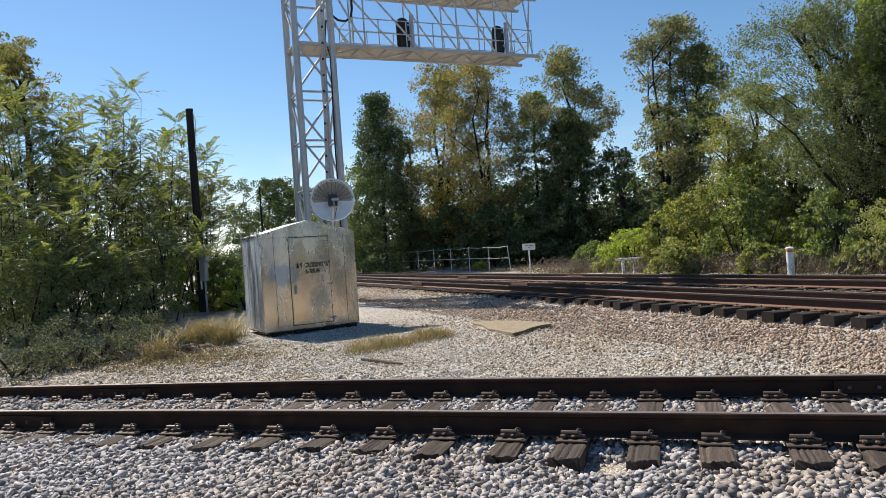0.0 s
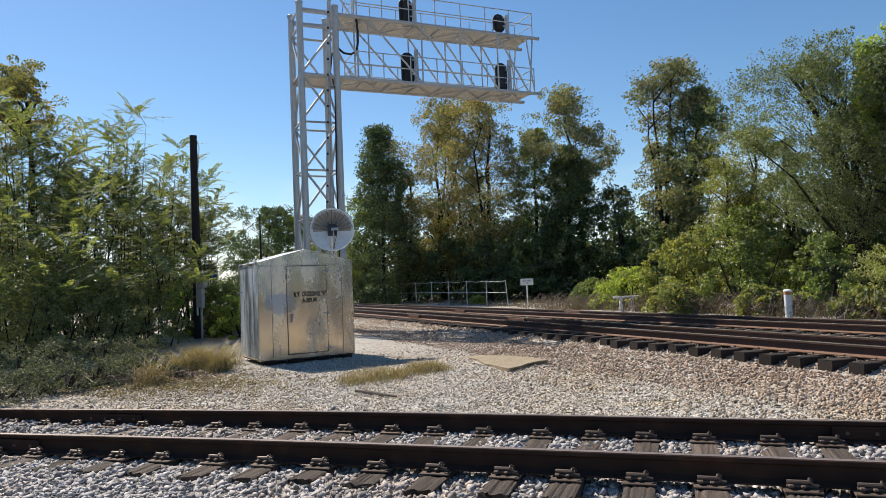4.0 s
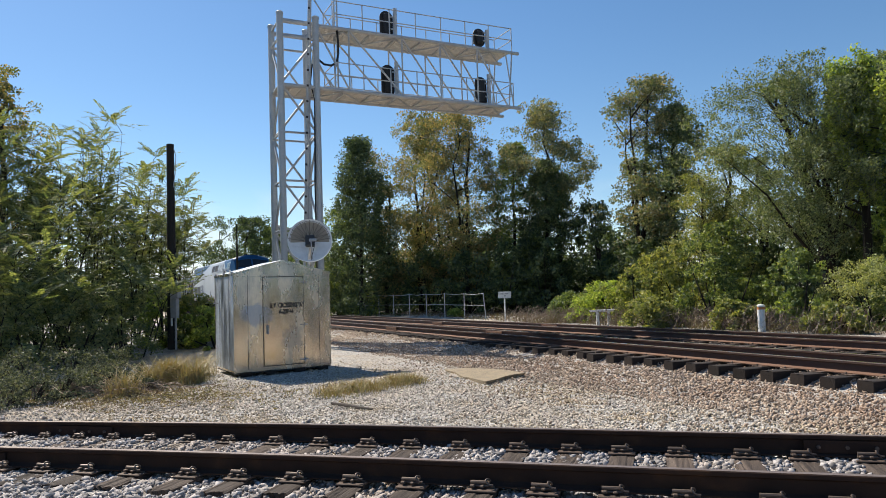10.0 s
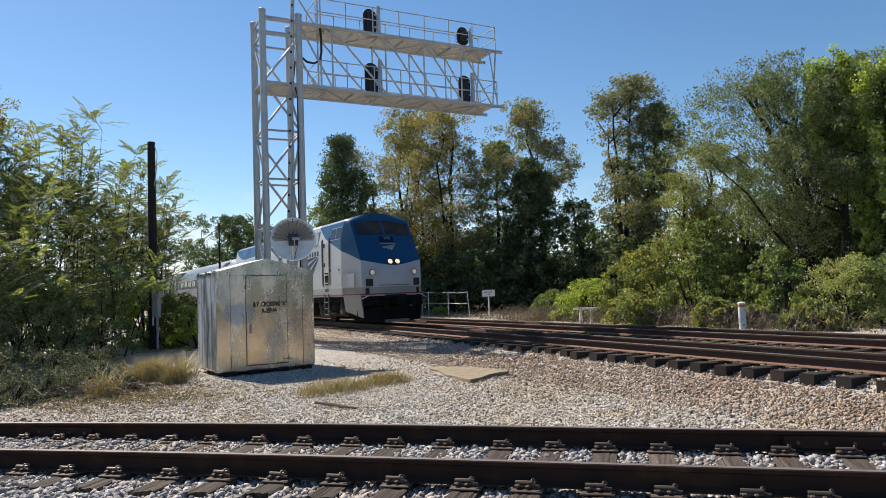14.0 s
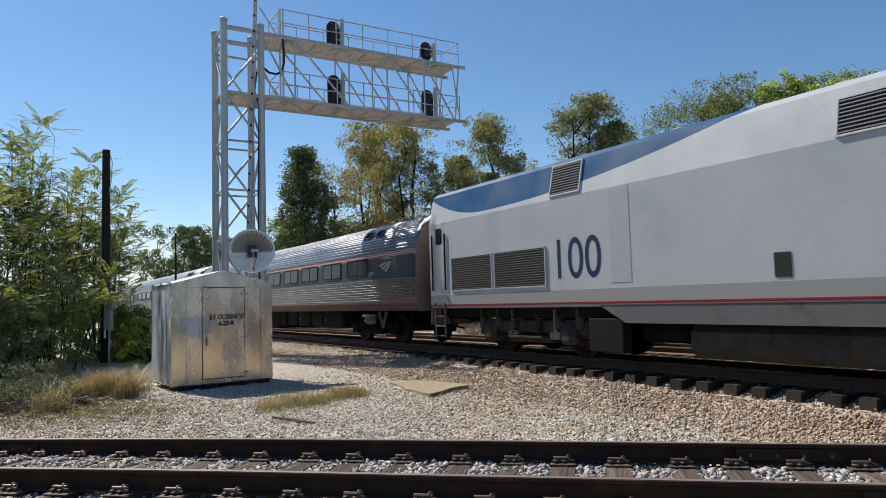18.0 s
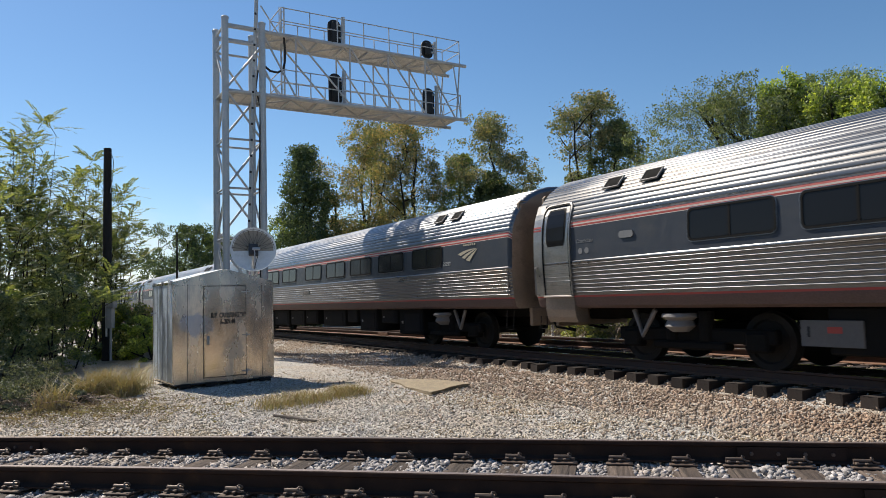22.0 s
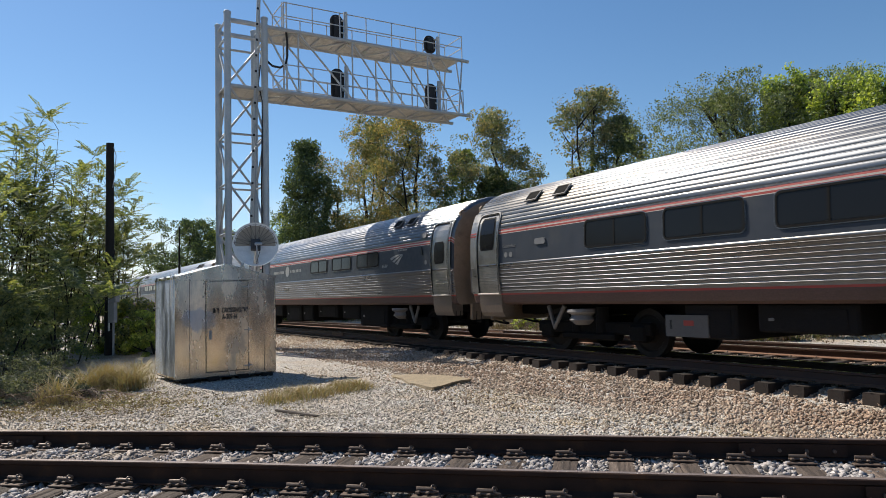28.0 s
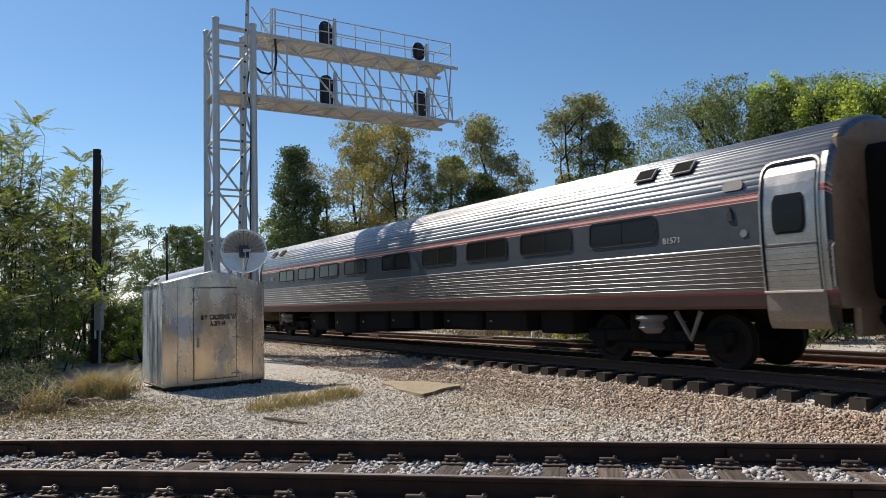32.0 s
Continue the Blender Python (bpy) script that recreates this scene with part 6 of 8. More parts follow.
def coach_shell(name):
    half, kinds = coach_profile()
    prof = [(-w, z) for w, z in half] + [(w, z) for w, z in half[::-1][1:]]
    steps = kinds + kinds[::-1]
    stations = [-12.975, -12.94, -12.88, -8, 0, 8, 12.16, 12.22, 12.255]
    shrink = [0.965, 0.99, 1.0, 1.0, 1.0, 1.0, 1.0, 0.99, 0.965]
    v, f, mi = [], [], []
    n = len(prof)
    for i, x in enumerate(stations):
        k = shrink[i]
        v += [(x, y * k, 1.0 + (z - 1.0) * (k * 0.997 + 0.003)) for y, z in prof]
    for i in range(len(stations) - 1):
        for k in range(n - 1):
            f.append((i * n + k, i * n + k + 1, (i + 1) * n + k + 1, (i + 1) * n + k))
            mi.append(KINDS.index(steps[k]))
        f.append((i * n + n - 1, i * n, (i + 1) * n, (i + 1) * n + n - 1))
        mi.append(1)
    for i in (0, len(stations) - 1):
        f.append(tuple(range(i * n, i * n + n)))
        mi.append(5)
    me = bpy.data.meshes.new(name)
    me.from_pydata(v, [], f)
    for k in KINDS:
        me.materials.append(M[k])
    me.polygons.foreach_set("material_index", mi)
    me.polygons.foreach_set("use_smooth", [KINDS[k] == "steel" for k in mi])
    bm = bmesh.new()
    bm.from_mesh(me)
    bmesh.ops.recalc_face_normals(bm, faces=bm.faces)
    bm.to_mesh(me)
    bm.free()
    return me


def side(x, w, z, lean=0.0, far=False):
    """A frame on a car's side: its x along the car, its y up, its z outwards."""
    if far:
        return pose(x, w, z, 90, 0, 180) @ pose(0, 0, 0, -lean)
    return pose(x, -w, z, 90, 0, 0) @ pose(0, 0, 0, -lean)


def coach_window(wide, tall):
    """Frame and the two panes of a car window, in its own plane."""
    ring = Build()
    out, inn = rounded(wide, tall, 0.10, 4), rounded(wide - 0.07, tall - 0.07, 0.075, 4)
    n = len(out)
    ring.add([(x, y, z) for z in (-0.02, 0.016) for x, y in out] + [(x, y, z) for z in (0.016, -0.02) for x, y in inn],
             [(k, (k + 1) % n, n + (k + 1) % n, n + k) for k in range(n)] + [(n + k, n + (k + 1) % n, 2 * n + (k + 1) % n, 2 * n + k) for k in range(n)] + [(2 * n + k, 2 * n + (k + 1) % n, 3 * n + (k + 1) % n, 3 * n + k) for k in range(n)])
    bright = Build()
    o2 = rounded(wide + 0.026, tall + 0.026, 0.11, 4)
    bright.add([(x, y, -0.02) for x, y in o2] + [(x, y, 0.008) for x, y in o2] + [(x, y, 0.008) for x, y in out], [(k, (k + 1) % n, n + (k + 1) % n, n + k) for k in range(n)] + [(n + k, n + (k + 1) % n, 2 * n + (k + 1) % n, 2 * n + k) for k in range(n)])
    half = wide / 2 - 0.045
    pane = Build().plate([(x, y) for x, y in rounded(half - 0.01, tall - 0.085, 0.05, 3)], 0.006)
    bar = Build().box((-0.02, -tall / 2 + 0.03, -0.005), (0.02, tall / 2 - 0.03, 0.013))
    return ring.data("frame", M["rubber"]), bright.data("bezel", M["steel"]), pane.data("pane", M["glass"]), bar.data("mullion", M["rubber"]), half


WINDOW, LOW_WINDOW = coach_window(1.57, 0.545), coach_window(1.57, 0.455)


def put_window(car, x, far=False, low=False):
    ring, bright, pane, bar, half = LOW_WINDOW if low else WINDOW
    w = new("window", ring)
    w.parent = car
    w.matrix_basis = side(x, 1.590, 2.41 if low else 2.375, 2.4, far)
    for name, me, dx in (("bezel", bright, 0), ("pane", pane, half / 2 + 0.01), ("pane", pane, -half / 2 - 0.01), ("mullion", bar, 0)):
        o = new(name, me)
        o.parent = w
        o.matrix_basis = pose(dx, 0, 0)


def truck_frame(long_, kind):
    b = Build()
    for y in (-1.02, 1.02):
        b.box((-long_, y - 0.09, 0.42), (long_, y + 0.09, 0.66), 0.03)
        b.box((-0.75, y - 0.16, 0.30), (0.75, y + 0.12, 0.44), 0.03)
        for x in (-1.3, 1.3):
            b.box((x - 0.2, y - 0.13, 0.30), (x + 0.2, y + 0.11, 0.62), 0.04)
        b.rod((-0.35, y - 0.05, 0.45), (-0.35, y - 0.05, 0.95), 0.13, 12).rod((0.35, y - 0.05, 0.45), (0.35, y - 0.05, 0.95), 0.13, 12)
    b.box((-0.25, -1.1, 0.5), (0.25, 1.1, 0.75), 0.04)
    return b


def wheelset_mesh(r):
    b = Build()
    for s in (1, -1):
        m = pose(0, s * 0.72, 0, 90 * s, 0, 0)
        b.lathe([(0.0, -0.07), (0.15, -0.07), (0.2, -0.03), (r - 0.13, -0.03), (r - 0.10, -0.068), (r, -0.068), (r + 0.001, 0.06), (r + 0.026, 0.065), (r + 0.026, 0.09), (0.0, 0.09)], m, 28)
    b.rod((0, -0.9, 0), (0, 0.9, 0), 0.085, 10)
    return b.data("wheelset", M["wheel"], True)


def rim_mesh(r):
    b = Build()
    for s in (1, -1):
        b.lathe([(r - 0.045, -0.071), (r - 0.006, -0.071), (r - 0.006, -0.069)], pose(0, s * 0.72, 0, 90 * s, 0, 0), 28)
    return b.data("rim", M["tread"])


COACH_WHEEL, COACH_RIM = wheelset_mesh(0.457), rim_mesh(0.457)
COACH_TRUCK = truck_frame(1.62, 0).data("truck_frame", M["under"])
SPINS = []  # axles, their radius


def coach_truck(car, x, ahead):
    t = new("truck", COACH_TRUCK)
    t.parent = car
    t.matrix_basis = pose(x, 0, 0)
    for dx in (-1.295, 1.295):
        w = new("wheelset", COACH_WHEEL)
        w.parent = t
        w.matrix_basis = pose(dx, 0, 0.457)
        SPINS.append((w, 0.457, dx))
    for y in (-1.2, 1.2):
        part("v_bracket", Build().tube([(0.62 * ahead, y, 0.98), (0.92 * ahead, y * 1.02, 0.52), (1.12 * ahead, y, 0.98)], 0.045, 6), M["bracket"], t, "grey V-shaped bracket")
        part("air_spring", Build().lathe([(0.0, 0.92), (0.30, 0.92), (0.32, 0.86), (0.22, 0.80), (0.27, 0.70), (0.14, 0.60), (0.0, 0.60)], pose(0.1 * ahead, y * 0.98, 0), 16), M["bracket"], t, smooth=True)
    return t


def hatch_mesh():
    """A flush roof hatch: a thin raised frame round a dark grille."""
    b = Build()
    for lo, hi in (((-0.21, -0.15, 0.0), (0.21, -0.12, 0.035)), ((-0.21, 0.12, 0.0), (0.21, 0.15, 0.035)), ((-0.21, -0.12, 0.0), (-0.18, 0.12, 0.035)), ((0.18, -0.12, 0.0), (0.21, 0.12, 0.035))):
        b.box(lo, hi, 0.005)
    return b.data("roof_vent", M["bracket"])


VENT_GRILLE = Build().box((-0.18, -0.12, 0.0), (0.18, 0.12, 0.024)).data("grille", M["under"])
HATCH = hatch_mesh()
SHELL = coach_shell("body")


def arch(wide, low, high, r):
    """Outline of a doorway with rounded upper corners, (x, z), from one foot round to the other."""
    h = wide / 2
    pts = [(-h, low), (-h, 1.4), (-h, 1.7), (-h, 2.0), (-h, 2.4), (-h, 2.7), (-h, 2.9)]
    pts += [(-h + r - r * math.cos(a), high - r + r * math.sin(a)) for a in [math.pi / 2 * k / 5 for k in range(6)]]
    return pts + [(-x, z) for x, z in pts[::-1]]


def arch_band(outer, inner, proud, deep):
    """A band between two outlines that follows the curve of the side."""
    b = Build()
    n = len(outer)
    at = lambda x, z, o: (x, z - 1.0, coach_width(z) - 1.612 + o)  # noqa: E731
    for ring, o in ((outer, -0.05), (outer, proud), (inner, proud), (inner, deep)):
        b.v += [at(x, z, o) for x, z in ring]
    b.f += [(r * n + k, r * n + k + 1, (r + 1) * n + k + 1, (r + 1) * n + k) for r in range(3) for k in range(n - 1)]
    return b


def coach_door(car, x, far=False, tall=False):
    """A vestibule door in a rounded recess with its frame, window, threshold, skirt and grab irons."""
    m = side(x, 1.612, 1.0, 0, far)
    out = 1 if x > 0 else -1
    if far:
        out = -out
    o3, o2, o1 = arch(0.88, 1.26, 3.18, 0.17), arch(0.83, 1.26, 3.15, 0.145), arch(0.77, 1.26, 3.12, 0.12)
    heights = [1.26, 1.5, 1.8, 2.1, 2.4, 2.6, 2.8, 2.95, 3.08]
    d = part("door", Build().add([(sx, z - 1.0, coach_width(z) - 1.612 - 0.005 + o) for z in heights for sx, o in ((-0.41, 0.028), (0.41, 0.028))], [(2 * i, 2 * i + 1, 2 * i + 3, 2 * i + 2) for i in range(len(heights) - 1)]), M["door"], car, "brushed stainless vestibule door", m=m)
    part("door_frame", arch_band(o3, o2, 0.040, 0.03), M["door"], d, "bright stainless rounded doorway frame")
    part("recess", arch_band(o2, o1, 0.032, 0.03), M["rubber"], d)
    # smooth corner panel between the doorway and the car's end
    zs = [1.27, 1.5, 1.8, 2.1, 2.4, 2.6, 2.66, 2.74, 2.78, 2.9, 3.0, 3.1, 3.2]
    end_x = (12.20 - x) if x > 0 else (-12.93 - x)
    edge_x = 0.44 if end_x > 0 else -0.44
    if far:
        end_x, edge_x = -end_x, -edge_x
    panel = part("corner_panel", Build().add([(sx, z - 1.0, coach_width(z) - 1.612 + 0.026) for z in zs for sx in (edge_x, end_x)], [(2 * i, 2 * i + 1, 2 * i + 3, 2 * i + 2) for i in range(len(zs) - 1)]), M["door"], d, "smooth stainless corner panel")
    for z0, z1 in ((2.637, 2.672), (2.70, 2.738)):
        part("stripe", Build().add([(sx, z - 1.0, coach_width(z) - 1.612 + 0.029) for z in (z0, z1) for sx in (edge_x, end_x)], [(0, 1, 3, 2)]), M["red"], d)
    wide, low, high = (0.52, 2.32, 3.02) if tall else (0.42, 2.12, 2.62)
    for name, grow, lift, mat in (("gasket", 0.035, 0.030, "rubber"), ("pane", 0.0, 0.036, "glass")):
        zs = np.linspace(low - grow, high + grow, 9)
        half = [wide / 2 + grow - (0.05 if k in (0, 8) else 0.012 if k in (1, 7) else 0.0) for k in range(9)]
        part(name, Build().add([(sx * h, z - 1.0, coach_width(z) - 1.612 + lift) for z, h in zip(zs, half) for sx in (-1, 1)], [(2 * i, 2 * i + 1, 2 * i + 3, 2 * i + 2) for i in range(8)]), M[mat], d)
    part("threshold", Build().box((-0.43, 0.25, -0.10), (0.43, 0.285, 0.012), 0.006), M["stripe_white"], d)
    levels = [(1.25, -0.055), (1.0, -0.06), (0.84, -0.09), (0.74, -0.15)]
    part("step_skirt", Build().add([(sx, z - 1.0, o) for sx in (-0.44, 0.44) for z, o in levels] + [(sx, z - 1.0, -0.4) for sx in (-0.44, 0.44) for z, o in levels], [(0, 1, 5, 4), (1, 2, 6, 5), (2, 3, 7, 6), (0, 8, 9, 1), (1, 9, 10, 2), (2, 10, 11, 3), (4, 5, 13, 12), (5, 6, 14, 13), (6, 7, 15, 14), (3, 11, 15, 7)]), M["skirt"], d, "worn stainless skirt below the door")
    sx = out * 0.60
    part("grab_iron", Build().tube([(sx, 0.30, -0.05), (sx + out * 0.02, 0.32, 0.05), (sx + out * 0.02, 0.86, 0.06), (sx, 0.90, -0.02)], 0.016, 6), M["bracket"], d)
    part("stirrup_step", Build().tube([(sx - out * 0.08, -0.14, -0.14), (sx - out * 0.08, -0.40, -0.12), (sx + out * 0.12, -0.40, -0.12), (sx + out * 0.12, -0.14, -0.14)], 0.011, 6), M["equipment"], d)
    return d


def arrow_logo(car, x, w, z, size, mat, far=False, lean=2.4):
    """Three curved tapering blades that meet at one tip, as plain shapes; x, z: the tip; size: the width."""
    m = side(x, w, z, lean, far)
    k = size / 2.63
    for ends in (((-2.63, -0.30), (-1.7, 0.06), (-2.28, -0.46), (-1.4, -0.10)), ((-2.12, -0.56), (-1.25, -0.17), (-1.80, -0.70), (-0.95, -0.28)), ((-1.6, -0.78), (-0.8, -0.34), (-1.1, -0.93), (-0.60, -0.44))):
        a, ca, b, cb = ends
        n = 12
        rows = []
        for end, ctl in ((a, ca), (b, cb)):
            rows.append([(k * ((1 - f) ** 2 * end[0] + 2 * f * (1 - f) * ctl[0]), k * ((1 - f) ** 2 * end[1] + 2 * f * (1 - f) * ctl[1])) for f in [j / n for j in range(n)]])
        flip = -1 if far else 1
        pts = [(flip * px, py, 0.003) for row in rows for px, py in row]
        part("logo_blade", Build().add(pts, [(i, i + 1, n + i + 1, n + i) for i in range(n - 1)]), mat, car, m=m)


def bars(car, x, w, z, width, tall, count, mat, lean=2.4, far=False):
    """Plain bars in place of a name."""
    step = width / count
    for k in range(count):
        part("text_bar", Build().box((-0.30 * step, -tall / 2, 0.0), (0.30 * step, tall / 2, 0.003)), mat, car, m=side(x - width / 2 + (k + 0.5) * step, w, z, lean, far))


def coach(label, windows, front_door, rear_door, number, seed, sign=False, logo="logo"):
    car = tagged(new("passenger_coach"), label, "train car", "coaches of the train")
    body = part("body", SHELL, None, car)
    for d in windows:
        for far in (False, True):
            put_window(car, 13.005 - d - 0.785, far, front_door)
    for x, on in ((13.005 - 1.33, front_door), (-13.005 + 0.78, rear_door)):
        if on:
            coach_door(car, x, False, not front_door)
            coach_door(car, x, True, not front_door)
    for s, e in ((1, 12.225), (-1, 12.945)):
        part("end_wall", Build().box((s * e - 0.03, -1.30, 1.02), (s * e + 0.03, 1.30, 3.45), 0.06), M["end"], car, "grimy brown end wall")
        part("end_apron", Build().box((s * e - 0.05, -1.05, 0.62), (s * e + 0.05, 1.05, 1.05), 0.03), M["end"], car)
        ring = Build()
        o, i = rounded(1.15, 2.25, 0.2, 3), rounded(0.85, 1.95, 0.12, 3)
        n = len(o)
        mm = pose(s * (e + 0.03), 0, 2.25, 90, 0, 90)
        deep = 0.70 if s > 0 else 0.045
        ring.add([mm @ Vector((x, y, z * s)) for z in (0, deep) for x, y in o] + [mm @ Vector((x, y, z * s)) for z in (deep, 0) for x, y in i], [(k, (k + 1) % n, n + (k + 1) % n, n + k) for k in range(n)] + [(n + k, n + (k + 1) % n, 2 * n + (k + 1) % n, 2 * n + k) for k in range(n)] + [(2 * n + k, 2 * n + (k + 1) % n, 3 * n + (k + 1) % n, 3 * n + k) for k in range(n)])
        part("diaphragm", ring, M["rubber"], car, "black rubber gangway diaphragm")
        part("coupler", Build().box((s * 12.1 - 0.1, -0.12, 0.75), (s * 12.98, 0.12, 0.98), 0.03).box((s * 12.98 - 0.2, -0.2, 0.7), (s * 12.98, 0.2, 1.02), 0.04), M["under"], car)
        for y in (-0.5, 0.5):
            part("cable", Build().tube([(s * e, y, 0.95), (s * (e + 0.25), y, 0.58), (s * 13.0, y * 0.96, 0.52)], 0.03, 6), M["rubber"], car)
        if not (front_door if s > 0 else rear_door):
            for y in (-1.56, 1.56):
                part("grab_iron", Build().tube([(s * (e - 0.06), y * 0.99, 1.30), (s * (e - 0.06), y * 1.03, 1.34), (s * (e - 0.06), y * 1.03, 1.86), (s * (e - 0.06), y * 0.99, 1.90)], 0.016, 6), M["bracket"], car)
                part("stirrup_step", Build().tube([(s * (e - 0.30), y * 0.94, 0.98), (s * (e - 0.30), y * 0.96, 0.56), (s * (e - 0.05), y * 0.96, 0.56), (s * (e - 0.05), y * 0.94, 0.98)], 0.011, 6), M["equipment"], car)
        coach_truck(car, s * 9.07 - 0.36, s)
        for dx in ((8.9, 9.7) if s > 0 else (9.9, 10.85)):
            for far in (False, True):
                o2 = new("roof_vent", HATCH)
                o2.parent = car
                o2.matrix_basis = side(s * dx, 1.27, 3.40, 42, far)
                g2 = new("grille", VENT_GRILLE)
                g2.parent = o2
    r = random.Random(seed)
    x = -6.9
    while x < 6.6:
        w = r.uniform(0.7, 2.0)
        tall = r.uniform(0.42, 0.72)
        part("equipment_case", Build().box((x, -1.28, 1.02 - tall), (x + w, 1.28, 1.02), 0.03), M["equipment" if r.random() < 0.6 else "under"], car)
        if w > 1.0:
            for far in (-1, 1):
                part("case_latch", Build().box((x + 0.12 * w, far * 1.28 - 0.008, 1.0 - tall * 0.55), (x + 0.12 * w + 0.09, far * 1.28 + 0.008, 1.0 - tall * 0.45), 0.003), M["bracket"], car)
                part("case_cover", Build().box((x + 0.25 * w, far * 1.28 - 0.012, 1.02 - tall * 0.88), (x + 0.9 * w, far * 1.28 + 0.012, 1.02 - tall * 0.18), 0.004), M["equipment"], car)
        x += w + r.uniform(0.08, 0.55)
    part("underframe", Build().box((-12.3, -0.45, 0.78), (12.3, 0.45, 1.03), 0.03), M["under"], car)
    if not front_door:
        panel = part("reporting_panel", Build().box((-0.44, 0, -0.05), (0.44, 0.37, 0.006), 0.003), M["equip_panel"], car, "light grey equipment panel with a red notice", m=side(13.005 - 19.85, 1.31, 0.46))
        part("notice", Build().box((-0.05, 0.19, 0.006), (0.16, 0.28, 0.009)), M["red"], panel)
        part("latch", Build().box((-0.34, 0.13, 0.006), (-0.30, 0.28, 0.012), 0.002), M["black"], panel)
    if logo:
        arrow_logo(car, 13.005 - 1.98 - (1.3 if front_door else 0.0), 1.5915, 2.47, 0.85, M[logo])
        bars(car, 13.005 - 2.35 - (1.0 if front_door else 0), 1.587, 2.58, 0.55, 0.045, 6, M[logo])
    letters(number, 0.10, M["pale"], car, side(13.005 - 3.38 - (1.1 if logo and front_door else 0.0), 1.598, 2.12, 2.0), "number")
    if front_door:
        part("class_mark", Build().lathe([(0.0, 0.004), (0.06, 0.004), (0.06, 0.0)], None, 16), M["faded"], car, m=side(13.005 - 2.05, 1.600, 2.16, 1.8))
        part("door_lamp", Build().plate([(-0.05, -0.09), (0.05, -0.09), (0.035, 0.03), (0.0, 0.13), (-0.035, 0.03)], 0.02), M["black"], car, "small black lamp housing", m=side(13.005 - 2.27, 1.588, 2.46, 2.4))
        part("roof_marker", Build().plate(rounded(0.34, 0.15, 0.05), 0.02), M["bracket"], car, m=side(13.005 - 2.22, 1.545, 2.90, 16))
    part("number_plate", Build().box((-0.30, -0.065, 0), (0.30, 0.065, 0.006), 0.002), M["equip_panel"], car, "dull grey number plate", m=side(13.005 - 13.2, 1.611, 1.66))
    bars(car, 13.005 - 13.2, 1.6175, 1.66, 0.46, 0.06, 5, M["skirt"], 0)
    if rear_door:
        letters("Coachclass", 0.075, M["faded"], car, side(13.005 - 24.40, 1.5925, 2.30, 2.0), "lettering")
        for dx in (24.52, 24.34):
            part("class_mark", Build().lathe([(0.0, 0.004), (0.06, 0.004), (0.06, 0.0)], None, 16), M["faded"], car, m=side(13.005 - dx, 1.596, 2.14, 1.8))
        part("marker_plate", Build().plate(rounded(0.34, 0.13, 0.05), 0.02), M["faded"], car, m=side(13.005 - 23.3, 1.590, 2.36, 2.4))
    if sign:
        disc = Build().lathe([(0.0, 0.004), (0.21, 0.004), (0.21, 0.0)], None, 24)
        part("emblem", disc, M["ghost"], car, "pale round emblem", m=side(13.005 - 13.1, 1.590, 2.37, 1.8))
        bars(car, 13.005 - 14.15, 1.590, 2.36, 1.35, 0.11, 9, M["ghost"])
        bars(car, 13.005 - 12.15, 1.590, 2.36, 1.25, 0.11, 8, M["ghost"])
    return car


PLAIN = [3.6, 5.66, 7.72, 9.72, 11.77, 14.33, 16.37, 18.43, 20.37]
CAFE = [4.88, 6.91, 8.95, 15.57, 17.63, 19.70, 21.75]
LAST = [3.70, 5.77, 7.80, 9.86, 12.13, 14.75, 16.8, 18.85, 20.9]
COACHES = [
    coach("fluted stainless steel passenger coach with slate window band", PLAIN, False, True, "25099", 1),
    coach("fluted stainless steel coach with pale gold arrow emblem", PLAIN, False, True, "25030", 2),
    coach("fluted stainless steel coach, third behind the locomotive", PLAIN, False, True, "25124", 3),
    coach("fluted stainless steel cafe car with a lettered band", CAFE, True, True, "43389", 4, True, "ghost"),
    coach("fluted stainless steel coach with doors at both ends", LAST, True, True, "81571", 5, logo=""),
    coach("fluted stainless steel coach at the rear of the train", PLAIN, True, True, "81530", 6, logo=""),
]


